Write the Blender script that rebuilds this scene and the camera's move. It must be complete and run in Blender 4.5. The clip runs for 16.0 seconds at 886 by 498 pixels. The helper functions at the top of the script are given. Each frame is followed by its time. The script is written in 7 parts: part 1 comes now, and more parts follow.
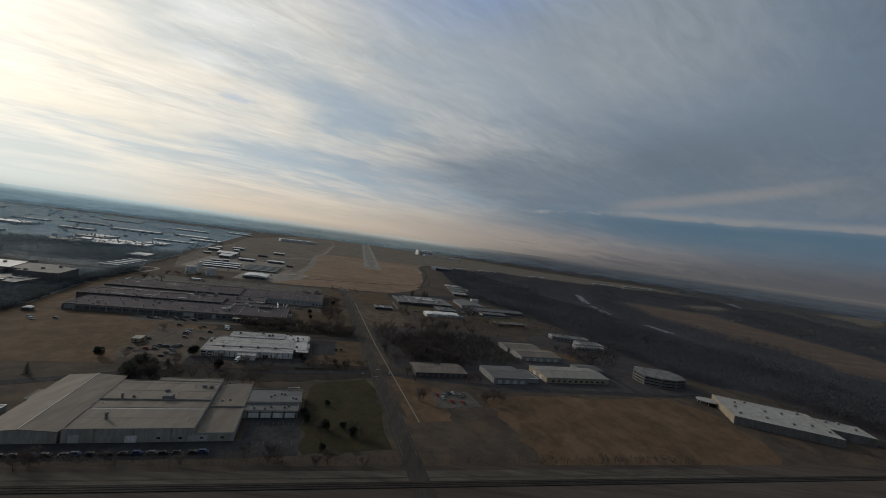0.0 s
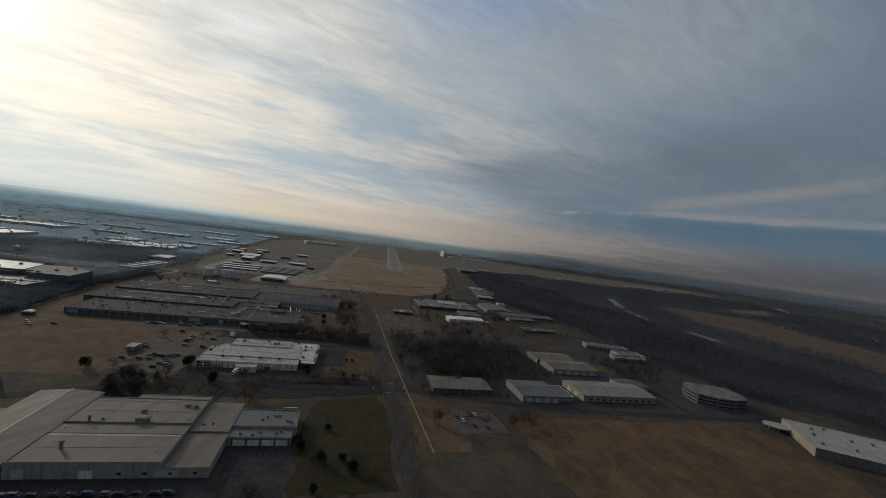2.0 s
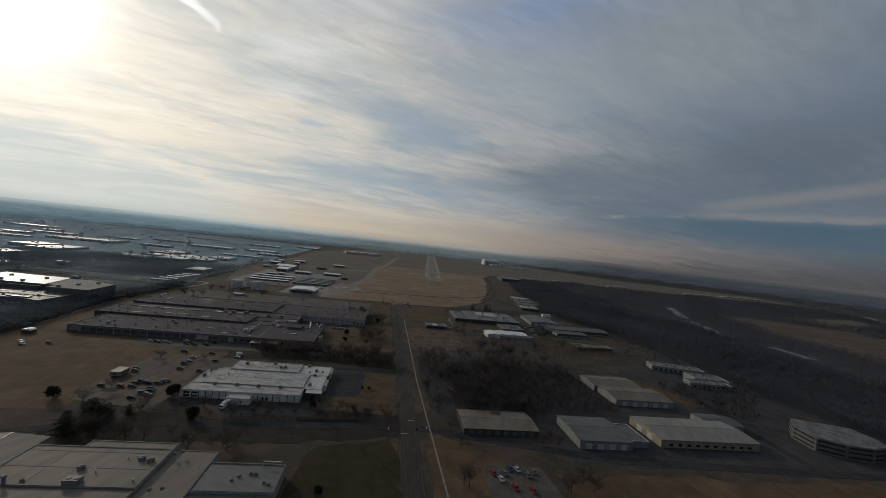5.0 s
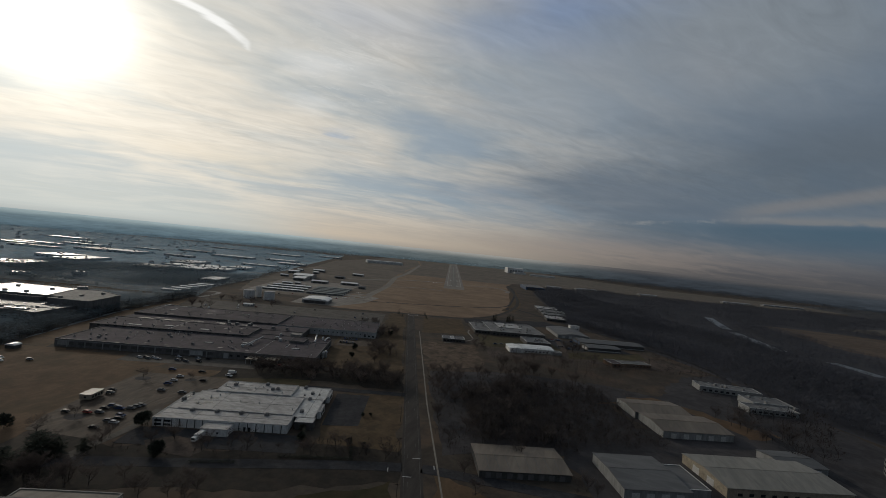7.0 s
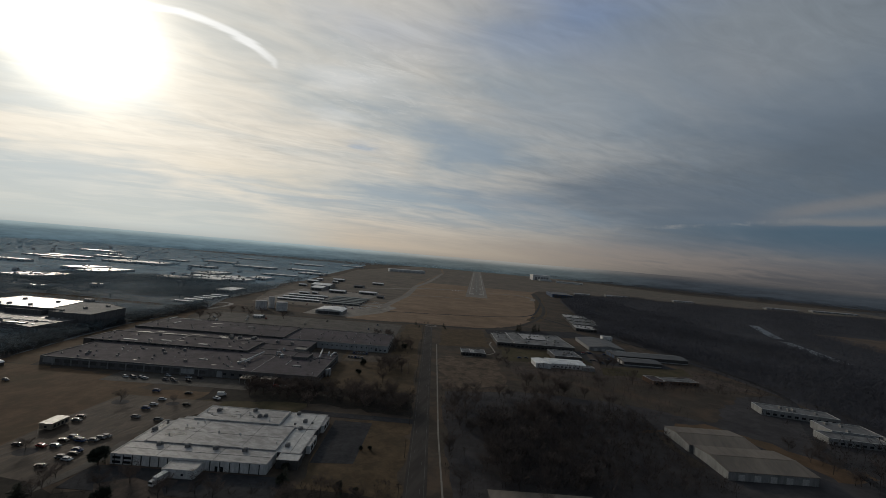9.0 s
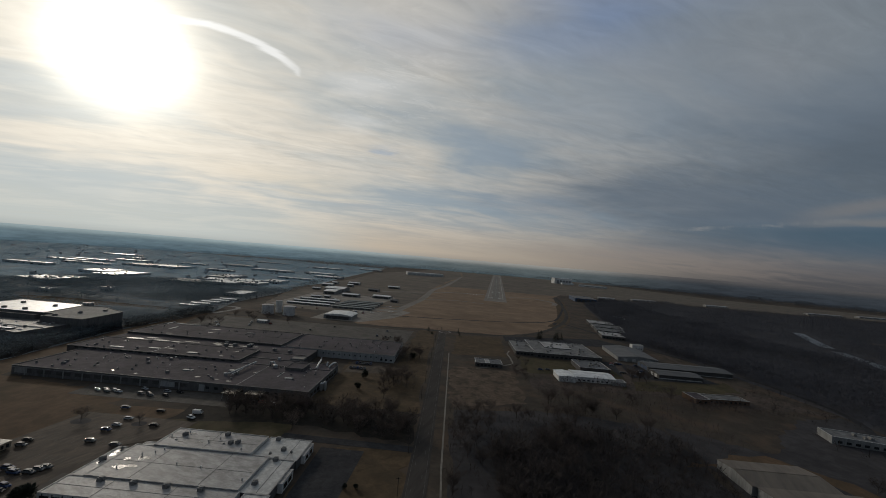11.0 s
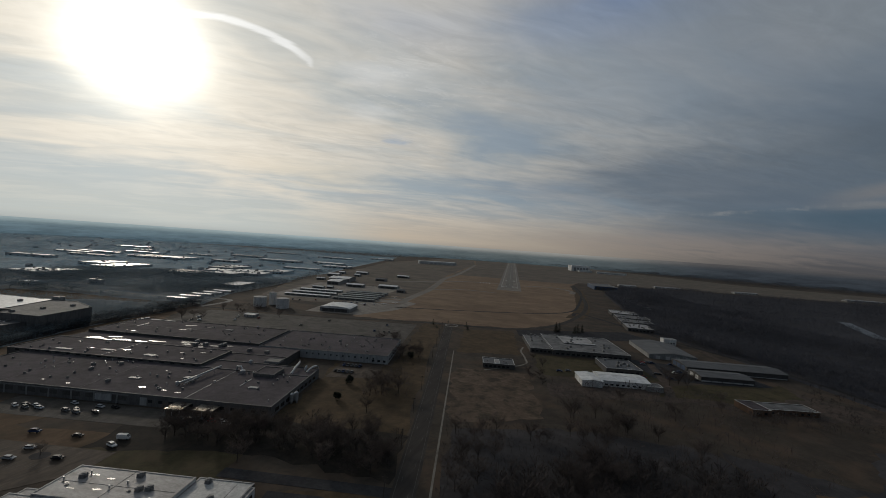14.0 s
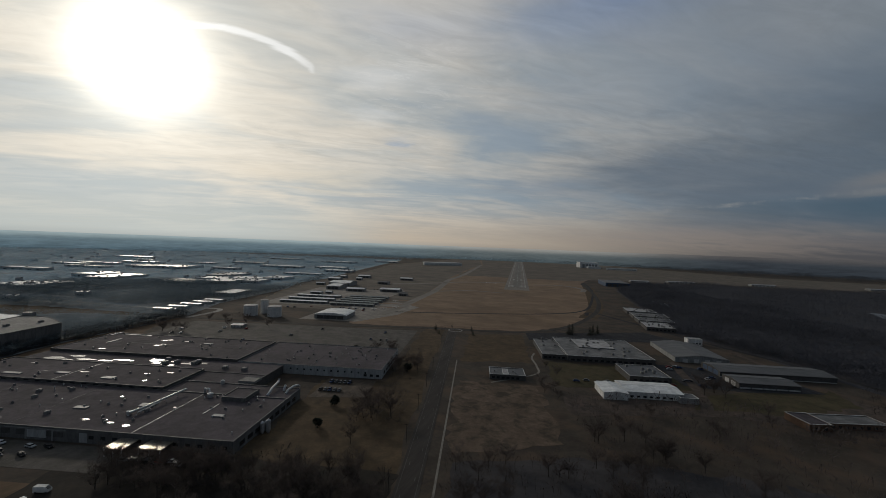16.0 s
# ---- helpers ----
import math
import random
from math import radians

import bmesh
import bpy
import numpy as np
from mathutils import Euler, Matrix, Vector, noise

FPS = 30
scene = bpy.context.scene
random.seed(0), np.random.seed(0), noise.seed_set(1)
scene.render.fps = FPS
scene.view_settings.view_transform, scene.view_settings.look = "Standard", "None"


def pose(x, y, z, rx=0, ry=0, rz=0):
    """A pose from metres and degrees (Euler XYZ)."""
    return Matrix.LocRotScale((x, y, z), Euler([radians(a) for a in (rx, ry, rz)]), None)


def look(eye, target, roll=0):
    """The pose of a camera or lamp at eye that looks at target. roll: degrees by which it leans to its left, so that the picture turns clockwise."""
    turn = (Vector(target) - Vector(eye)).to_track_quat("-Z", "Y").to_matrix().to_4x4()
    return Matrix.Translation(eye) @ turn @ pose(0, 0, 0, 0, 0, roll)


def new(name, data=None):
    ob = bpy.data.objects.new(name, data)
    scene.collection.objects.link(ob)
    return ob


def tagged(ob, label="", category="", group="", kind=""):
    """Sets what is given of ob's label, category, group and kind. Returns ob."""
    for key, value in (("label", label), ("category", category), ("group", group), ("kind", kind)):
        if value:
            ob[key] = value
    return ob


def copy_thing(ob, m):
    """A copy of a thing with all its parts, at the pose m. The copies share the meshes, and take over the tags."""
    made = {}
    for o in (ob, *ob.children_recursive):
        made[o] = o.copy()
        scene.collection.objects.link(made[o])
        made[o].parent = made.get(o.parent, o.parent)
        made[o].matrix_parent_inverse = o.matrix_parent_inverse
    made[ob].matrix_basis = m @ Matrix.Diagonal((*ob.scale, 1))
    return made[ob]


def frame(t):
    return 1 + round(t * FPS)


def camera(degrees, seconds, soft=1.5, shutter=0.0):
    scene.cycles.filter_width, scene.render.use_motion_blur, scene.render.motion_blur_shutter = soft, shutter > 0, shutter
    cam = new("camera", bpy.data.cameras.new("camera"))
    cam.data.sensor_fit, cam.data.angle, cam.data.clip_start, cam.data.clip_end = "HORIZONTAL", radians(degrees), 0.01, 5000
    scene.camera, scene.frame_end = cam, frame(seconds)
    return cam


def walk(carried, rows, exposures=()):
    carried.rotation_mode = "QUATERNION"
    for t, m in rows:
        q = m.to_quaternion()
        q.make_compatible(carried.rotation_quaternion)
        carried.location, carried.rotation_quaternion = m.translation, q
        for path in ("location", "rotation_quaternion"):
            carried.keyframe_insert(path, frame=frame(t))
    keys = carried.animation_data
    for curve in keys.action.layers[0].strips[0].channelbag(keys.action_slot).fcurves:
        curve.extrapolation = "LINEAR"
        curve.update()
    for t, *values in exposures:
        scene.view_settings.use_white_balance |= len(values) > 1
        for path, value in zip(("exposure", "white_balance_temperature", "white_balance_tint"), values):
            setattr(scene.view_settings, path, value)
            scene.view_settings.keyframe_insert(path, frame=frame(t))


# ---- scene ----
cam = camera(94.4, 16.0, soft=0.6)
PATH = [
    (0, (3.714, -9.38, 117.185), (3.706, -7.38, 117.151), 7.8),
    (0.5, (4.858, 1.051, 116.632), (4.812, 3.05, 116.594), 7.7),
    (1, (5.924, 11.492, 116.078), (5.845, 13.49, 116.039), 7.4),
    (1.5, (6.909, 21.941, 115.523), (6.801, 23.937, 115.484), 7.5),
    (2, (7.812, 32.396, 114.968), (7.678, 34.391, 114.927), 7.5),
    (2.5, (8.631, 42.856, 114.411), (8.465, 44.849, 114.377), 7.8),
    (3, (9.363, 53.318, 113.854), (9.159, 55.307, 113.822), 7.8),
    (3.5, (10.007, 63.78, 113.296), (9.758, 65.764, 113.268), 7.8),
    (4, (10.56, 74.24, 112.736), (10.273, 76.219, 112.71), 7.3),
    (6.5, (11.902, 126.446, 109.928), (11.485, 128.402, 109.921), 5.7),
    (7, (11.871, 136.853, 109.363), (11.417, 138.801, 109.369), 5.7),
    (7.5, (11.736, 147.245, 108.798), (11.251, 149.185, 108.818), 5.3),
    (8, (11.494, 157.619, 108.232), (10.986, 159.553, 108.258), 5.3),
    (8.5, (11.144, 167.973, 107.665), (10.609, 169.9, 107.694), 4.9),
    (9, (10.684, 178.306, 107.097), (10.114, 180.222, 107.132), 4.8),
    (11.5, (6.657, 229.57, 104.245), (5.979, 231.451, 104.289), 4.4),
    (12, (5.492, 239.73, 103.672), (4.807, 241.608, 103.696), 4.1),
    (12.5, (4.204, 249.853, 103.098), (3.514, 251.731, 103.103), 4.5),
    (13, (2.788, 259.939, 102.523), (2.082, 261.81, 102.526), 4.7),
    (13.5, (1.245, 269.985, 101.948), (0.526, 271.851, 101.939), 4.3),
    (14, (-0.429, 279.989, 101.371), (-1.158, 281.851, 101.356), 3.9),
    (14.5, (-2.235, 289.949, 100.794), (-2.972, 291.808, 100.775), 3.4),
    (15, (-4.176, 299.863, 100.215), (-4.917, 301.72, 100.192), 3.2),
    (15.5, (-6.253, 309.729, 99.636), (-6.997, 311.585, 99.611), 2.2),
    (16, (-8.468, 319.545, 99.056), (-9.226, 321.396, 99.044), 2.1),
]
EXPOSURES = [(0, 0.36, 6360, 10), (2, 0.32, 6360, 10), (4, 0.19, 6350, 10), (6.5, 0.05, 6340, 10), (9, -0.03, 6330, 10), (11.5, -0.10, 6320, 10), (16, -0.12, 6310, 10)]
walk(cam, [(t, look(eye, target, roll)) for t, eye, target, roll in PATH], exposures=EXPOSURES)

TURN = radians(17.6)          # the street grid, to the left of the first view
SUN_LEFT, SUN_UP = 59.0, 19.0  # degrees


def way_of(left, up):
    a, b = radians(left), radians(up)
    return Vector((-math.sin(a) * math.cos(b), math.cos(a) * math.cos(b), math.sin(b)))


# ---- world and sun ----
class Nodes:
    """Short forms for building node trees."""

    def __init__(self, tree):
        self.tree = tree

    def add(self, kind, **values):
        node = self.tree.nodes.new(kind)
        for key, value in values.items():
            node.inputs[key.replace("_", " ")].default_value = value
        return node

    def link(self, a, b):
        self.tree.links.new(a, b)

    def put(self, socket, value):
        if isinstance(value, bpy.types.NodeSocket):
            self.link(value, socket)
        else:
            socket.default_value = value

    def math(self, op, a, b=0.0, c=0.0, clamp=False):
        node = self.tree.nodes.new("ShaderNodeMath")
        node.operation, node.use_clamp = op, clamp
        for socket, value in zip(node.inputs, (a, b, c)):
            self.put(socket, value)
        return node.outputs[0]

    def vec(self, op, a, b=(0, 0, 0)):
        node = self.tree.nodes.new("ShaderNodeVectorMath")
        node.operation = op
        self.put(node.inputs[0], a)
        self.put(node.inputs[1], b)
        return node.outputs["Value"] if op in ("DOT_PRODUCT", "LENGTH") else node.outputs[0]

    def span(self, x, lo, hi, a=0.0, b=1.0, smooth=True):
        node = self.tree.nodes.new("ShaderNodeMapRange")
        node.interpolation_type = "SMOOTHSTEP" if smooth else "LINEAR"
        for key, value in (("Value", x), ("From Min", lo), ("From Max", hi), ("To Min", a), ("To Max", b)):
            self.put(node.inputs[key], value)
        return node.outputs[0]

    def mix(self, f, a, b, blend="MIX"):
        node = self.tree.nodes.new("ShaderNodeMix")
        node.data_type, node.blend_type = "RGBA", blend
        self.put(node.inputs[0], f)
        for socket, value in ((node.inputs[6], a), (node.inputs[7], b)):
            self.put(socket, (*value, 1) if isinstance(value, tuple) and len(value) == 3 else value)
        return node.outputs[2]

    def noise(self, vector, scale, detail=4.0, rough=0.55, distort=0.0):
        node = self.tree.nodes.new("ShaderNodeTexNoise")
        self.put(node.inputs["Vector"], vector)
        for key, value in (("Scale", scale), ("Detail", detail), ("Roughness", rough), ("Distortion", distort)):
            self.put(node.inputs[key], value)
        return node.outputs[0]

    def mapped(self, vector, scale=(1, 1, 1), turn=0.0, shift=(0, 0, 0)):
        node = self.tree.nodes.new("ShaderNodeMapping")
        self.put(node.inputs["Vector"], vector)
        node.inputs["Location"].default_value = shift
        node.inputs["Rotation"].default_value = (0, 0, radians(turn))
        node.inputs["Scale"].default_value = scale
        return node.outputs[0]


world = bpy.data.worlds.new("sky")
scene.world = world
world.use_nodes = True
world.node_tree.nodes.clear()
n = Nodes(world.node_tree)
d = n.tree.nodes.new("ShaderNodeTexCoord").outputs["Generated"]
parts = n.tree.nodes.new("ShaderNodeSeparateXYZ")
n.link(d, parts.inputs[0])
up = n.math("MAXIMUM", parts.outputs[2], 0.0)
toward = n.vec("DOT_PRODUCT", d, tuple(way_of(SUN_LEFT, SUN_UP)))
toward = n.math("MAXIMUM", toward, 0.0)
flat_sun = way_of(SUN_LEFT, 0)
side = n.vec("DOT_PRODUCT", d, tuple(flat_sun))          # 1 below the sun, falling away to the right
air = n.tree.nodes.new("ShaderNodeTexSky")
air.sky_type, air.sun_disc = "NISHITA", False
air.sun_elevation, air.sun_rotation = radians(SUN_UP), radians(-SUN_LEFT)
clear = n.mix(0.8, n.mix(1.0, air.outputs[0], (0.07, 0.075, 0.08), "MULTIPLY"), (0.235, 0.305, 0.375))
# the cloud sheet, seen in perspective
low = n.math("ADD", up, 0.10)
flat = n.tree.nodes.new("ShaderNodeCombineXYZ")
n.link(n.math("DIVIDE", parts.outputs[0], low), flat.inputs[0])
n.link(n.math("DIVIDE", parts.outputs[1], low), flat.inputs[1])
sheet = flat.outputs[0]
rows = n.mapped(sheet, (1, 1, 1), -38)              # cloud rows run away to the right
broad = n.noise(n.mapped(rows, (0.8, 1.0, 1), 0, (3.1, 1.7, 0)), 0.6, 4, 0.5, 0.6)
streak = n.noise(n.mapped(rows, (0.6, 1.35, 1), 0, (0.4, 2.2, 0)), 1.4, 5, 0.52, 0.8)
fine = n.noise(n.mapped(rows, (0.7, 1.4, 1), 0, (1.3, 0.2, 0)), 4.2, 5, 0.55, 0.7)
body = n.math("ADD", n.math("MULTIPLY", broad, 0.5), n.math("ADD", n.math("MULTIPLY", streak, 0.38), n.math("MULTIPLY", fine, 0.12)))
azimuth = n.math("ARCTAN2", n.math("MULTIPLY", parts.outputs[0], -1.0), parts.outputs[1])
height = n.math("ARCSINE", parts.outputs[2])
shake = n.math("SUBTRACT", n.noise(n.mapped(sheet, (0.8, 1.2, 1), 20), 1.2, 5, 0.6), 0.5)
az = n.math("ADD", azimuth, n.math("MULTIPLY", shake, 0.5))
el = n.math("ADD", height, n.math("MULTIPLY", n.math("SUBTRACT", streak, 0.5), 0.10))


def mass(left, above, across, tall, amount=1.0):
    """A soft cloud mass or gap: its middle and half sizes in degrees."""
    p = n.math("DIVIDE", n.math("SUBTRACT", az, radians(left)), radians(across))
    q = n.math("DIVIDE", n.math("SUBTRACT", el, radians(above)), radians(tall))
    r2 = n.math("ADD", n.math("MULTIPLY", p, p), n.math("MULTIPLY", q, q))
    return n.math("MULTIPLY", n.math("EXPONENT", n.math("MULTIPLY", r2, -1.0)), amount, clamp=True)


lit = n.math("POWER", n.span(side, 0.0, 1.0, smooth=False), 1.6)    # how much sun comes through
tone = n.mix(lit, (0.148, 0.184, 0.225), (0.63, 0.60, 0.53))
tone = n.mix(n.span(side, 0.15, -0.4), tone, (0.108, 0.128, 0.155))
swing = n.span(side, 0.0, 0.9, 0.14, 0.17)          # clouds show more relief towards the sun
relief = n.math("ADD", 1.0, n.math("MULTIPLY", n.span(body, 0.36, 0.64, -1.0, 1.0), swing))
relief = n.math("ADD", relief, n.math("MULTIPLY", n.math("SUBTRACT", fine, 0.5), n.math("MULTIPLY", swing, 1.2)))
cloud = n.vec("SCALE", tone)
n.link(relief, cloud.node.inputs["Scale"])
cloud = n.mix(1.0, cloud, n.mix(n.span(body, 0.40, 0.60), (0.92, 1.0, 1.08), (1.05, 1.0, 0.945)), "MULTIPLY")
thinner = n.math("MULTIPLY", n.span(body, 0.475, 0.36), n.span(azimuth, radians(-12), radians(12), 0.12, 0.5))
sky = n.mix(n.math("SUBTRACT", 1.0, thinner), clear, cloud)
sky = n.mix(mass(-24, 25, 15, 8, 0.60), sky, (0.200, 0.224, 0.245))       # grey deck, high
sky = n.mix(mass(5, 19.5, 14, 3.6, 0.55), sky, (0.308, 0.334, 0.356))     # pale belt across
sky = n.mix(mass(-17, 23, 6, 4.0, 0.35), sky, (0.262, 0.278, 0.298))
sky = n.mix(mass(-4, 24.5, 6, 3.0, 0.40), sky, (0.274, 0.294, 0.314))
sky = n.mix(mass(-1, 31, 11, 4.2, 0.80), sky, (0.165, 0.225, 0.345))      # clear gaps
sky = n.mix(mass(9, 28, 8, 3.0, 0.45), sky, (0.22, 0.285, 0.40))
sky = n.mix(mass(27, 28.5, 10, 3.0, 0.40), sky, (0.30, 0.365, 0.47))
sky = n.mix(mass(27.8, 14.0, 2.6, 0.65, 0.62), sky, (0.27, 0.355, 0.46))
sky = n.mix(mass(-30, 13.8, 16, 4.2, 0.75), sky, (0.105, 0.126, 0.148))   # dark bellies
sky = n.mix(mass(-26, 9.5, 24, 4.5, 0.55), sky, (0.088, 0.115, 0.140))
sky = n.mix(mass(-7, 10.4, 12, 2.8, 0.70), sky, (0.120, 0.152, 0.190))
sky = n.mix(mass(-18, 7.9, 9, 1.7, 0.60), sky, (0.100, 0.138, 0.182))
sky = n.mix(mass(-14, 6.5, 15, 3.6, 0.45), sky, (0.100, 0.124, 0.152))
sky = n.mix(mass(8, 8.2, 8, 1.6, 0.40), sky, (0.23, 0.265, 0.31))
sky = n.mix(mass(62, 5.0, 14, 2.2, 0.6), sky, (0.43, 0.49, 0.51))
sky = n.mix(mass(40, 8.4, 9, 1.5, 0.35), sky, (0.84, 0.70, 0.50))
sky = n.mix(mass(32, 6.7, 3.6, 0.45, 0.50), sky, (0.40, 0.41, 0.42))
sky = n.mix(mass(33, 5.5, 3.0, 0.40, 0.35), sky, (0.42, 0.43, 0.43))
sky = n.mix(mass(31, 21.8, 7, 1.6, 0.40), sky, (0.74, 0.74, 0.73))
sky = n.mix(mass(32, 17.0, 4, 0.7, 0.35), sky, (0.74, 0.73, 0.70))
# haze along the horizon, and the clear band under the cloud's edge
murk = n.mix(n.span(side, 0.15, 0.95), (0.084, 0.076, 0.072), (0.53, 0.44, 0.335))
murk = n.mix(n.span(side, 0.35, -0.15), murk, (0.054, 0.053, 0.056))
murk = n.mix(n.span(side, 0.85, 0.99), murk, (0.50, 0.53, 0.50))
sky = n.mix(n.math("MULTIPLY", n.span(height, 0.0, radians(7.0), 1.0, 0.0), 0.9), sky, murk)
away = n.span(azimuth, radians(0), radians(-32))
below = n.math("ADD", height, n.math("MULTIPLY", n.math("SUBTRACT", streak, 0.5), 0.009))
gap = n.math("MULTIPLY", n.span(below, radians(1.6), radians(5.6)), n.span(below, radians(7.0), radians(5.6)))
sky = n.mix(n.math("MULTIPLY", n.math("MULTIPLY", gap, away), 0.75), sky, (0.050, 0.094, 0.130))
lip = n.math("MULTIPLY", n.span(below, radians(6.2), radians(6.5)), n.span(below, radians(7.5), radians(6.7)))
lip = n.math("MULTIPLY", n.math("MULTIPLY", lip, n.span(azimuth, radians(-19), radians(-27))), n.span(streak, 0.30, 0.55, 0.35, 1.0))
sky = n.mix(n.math("MULTIPLY", lip, 0.6), sky, (0.215, 0.208, 0.198))
sky = n.mix(mass(-8, 1.9, 20, 1.5, 0.40), sky, (0.290, 0.238, 0.202))      # warm low haze beyond the airfield
# a dim pale ray of cloud that climbs away over the lip
ray = n.math("ADD", radians(7.5), n.math("MULTIPLY", n.math("SUBTRACT", radians(-21.8), azimuth), 0.17))
ray = n.math("ABSOLUTE", n.math("SUBTRACT", below, ray))
ray = n.math("MULTIPLY", n.span(ray, radians(1.1), radians(0.1)), n.math("MULTIPLY", n.span(azimuth, radians(-19), radians(-26)), n.span(azimuth, radians(-48), radians(-36))))
sky = n.mix(n.math("MULTIPLY", ray, 0.6), sky, (0.20, 0.193, 0.190))
# thin broken wisps along the cloud's edge
line = n.math("ADD", radians(5.0), n.math("MULTIPLY", n.math("MAXIMUM", n.math("SUBTRACT", radians(-2), azimuth), 0.0), 0.085))
thread = n.math("ABSOLUTE", n.math("SUBTRACT", n.math("ADD", height, n.math("MULTIPLY", n.math("SUBTRACT", fine, 0.5), 0.02)), line))
spot = n.tree.nodes.new("ShaderNodeCombineXYZ")
n.link(n.math("MULTIPLY", azimuth, 11.0), spot.inputs[0])
broken = n.span(n.noise(spot.outputs[0], 1.0, 5, 0.65), 0.42, 0.70)
thread = n.math("MULTIPLY", n.span(thread, radians(0.30), radians(0.0)), n.math("MULTIPLY", broken, n.math("MULTIPLY", n.span(azimuth, radians(2), radians(-4)), n.span(azimuth, radians(-27), radians(-22)))))
sky = n.mix(n.math("MULTIPLY", thread, 0.55), sky, (0.27, 0.27, 0.265))
# a bright wisp beside the sun
bow = n.math("SUBTRACT", azimuth, radians(50.5))
bow = n.math("MULTIPLY", n.math("MULTIPLY", bow, bow), -1.28)
off = n.math("ABSOLUTE", n.math("SUBTRACT", n.math("ADD", height, n.math("MULTIPLY", n.math("SUBTRACT", fine, 0.5), 0.035)), n.math("ADD", bow, radians(24.1))))
taper = n.span(azimuth, radians(40.5), radians(43.5), 0.55, 1.0)
wisp = n.math("MULTIPLY", n.span(off, radians(0.62), radians(0.15)), n.math("MULTIPLY", n.span(azimuth, radians(40.2), radians(40.9)), n.span(azimuth, radians(60), radians(53))))
sky = n.mix(n.math("MULTIPLY", n.math("MULTIPLY", wisp, taper), 0.75), sky, (0.92, 0.91, 0.88))
# the sun behind thin cloud
glow = n.math("ADD", n.math("MULTIPLY", n.math("POWER", toward, 100.0), 0.40), n.math("MULTIPLY", n.math("POWER", toward, 400.0), 2.4))
glow = n.math("ADD", glow, n.math("MULTIPLY", n.math("POWER", toward, 12.0), 0.14))
glow = n.math("MULTIPLY", glow, n.span(body, 0.3, 0.7, 0.85, 1.15))
# small bright ripples high in the sheet
ripple = n.noise(n.mapped(rows, (0.8, 1.7, 1), 12, (5.2, 3.1, 0)), 7.5, 9, 0.68, 1.4)
ripple = n.math("MULTIPLY", n.span(ripple, 0.50, 0.68), mass(28, 22, 10, 6, 0.22))
sky = n.mix(ripple, sky, (0.80, 0.78, 0.74))
# torn fibres through the whole sheet
fibre = n.noise(n.mapped(rows, (0.55, 1.6, 1), 6, (2.4, 7.3, 0)), 5.0, 6, 0.60, 1.6)
fibre = n.math("MULTIPLY", n.span(fibre, 0.32, 0.68, -0.5, 0.5, smooth=False), n.math("MULTIPLY", n.span(height, radians(5), radians(14)), n.span(broad, 0.35, 0.65, 0.04, 0.17)))
fibred = n.vec("SCALE", sky)
n.link(n.math("ADD", 1.0, fibre), fibred.node.inputs["Scale"])
sky = fibred
# thick air just over the horizon
thick = n.mix(n.span(side, 0.15, 0.7), (0.078, 0.076, 0.078), (0.30, 0.265, 0.225))
thick = n.mix(n.span(side, 0.72, 0.95), thick, (0.34, 0.37, 0.36))
sky = n.mix(n.math("MULTIPLY", n.span(height, radians(0.9), radians(-0.3)), 0.75), sky, thick)
warm = n.vec("SCALE", (1.0, 0.94, 0.79))
n.link(glow, warm.node.inputs["Scale"])
sky = n.mix(1.0, sky, warm, "ADD")
back = n.add("ShaderNodeBackground")
n.link(sky, back.inputs["Color"])
back.inputs["Strength"].default_value = 1.0
end = n.add("ShaderNodeOutputWorld")
n.link(back.outputs[0], end.inputs[0])

lamp = bpy.data.lights.new("sun", "SUN")
lamp.energy, lamp.angle, lamp.color = 0.85, radians(4), (1.0, 0.88, 0.72)
sun = new("sun", lamp)
sun.matrix_world = look(way_of(SUN_LEFT, SUN_UP) * 900, (0, 0, 0))


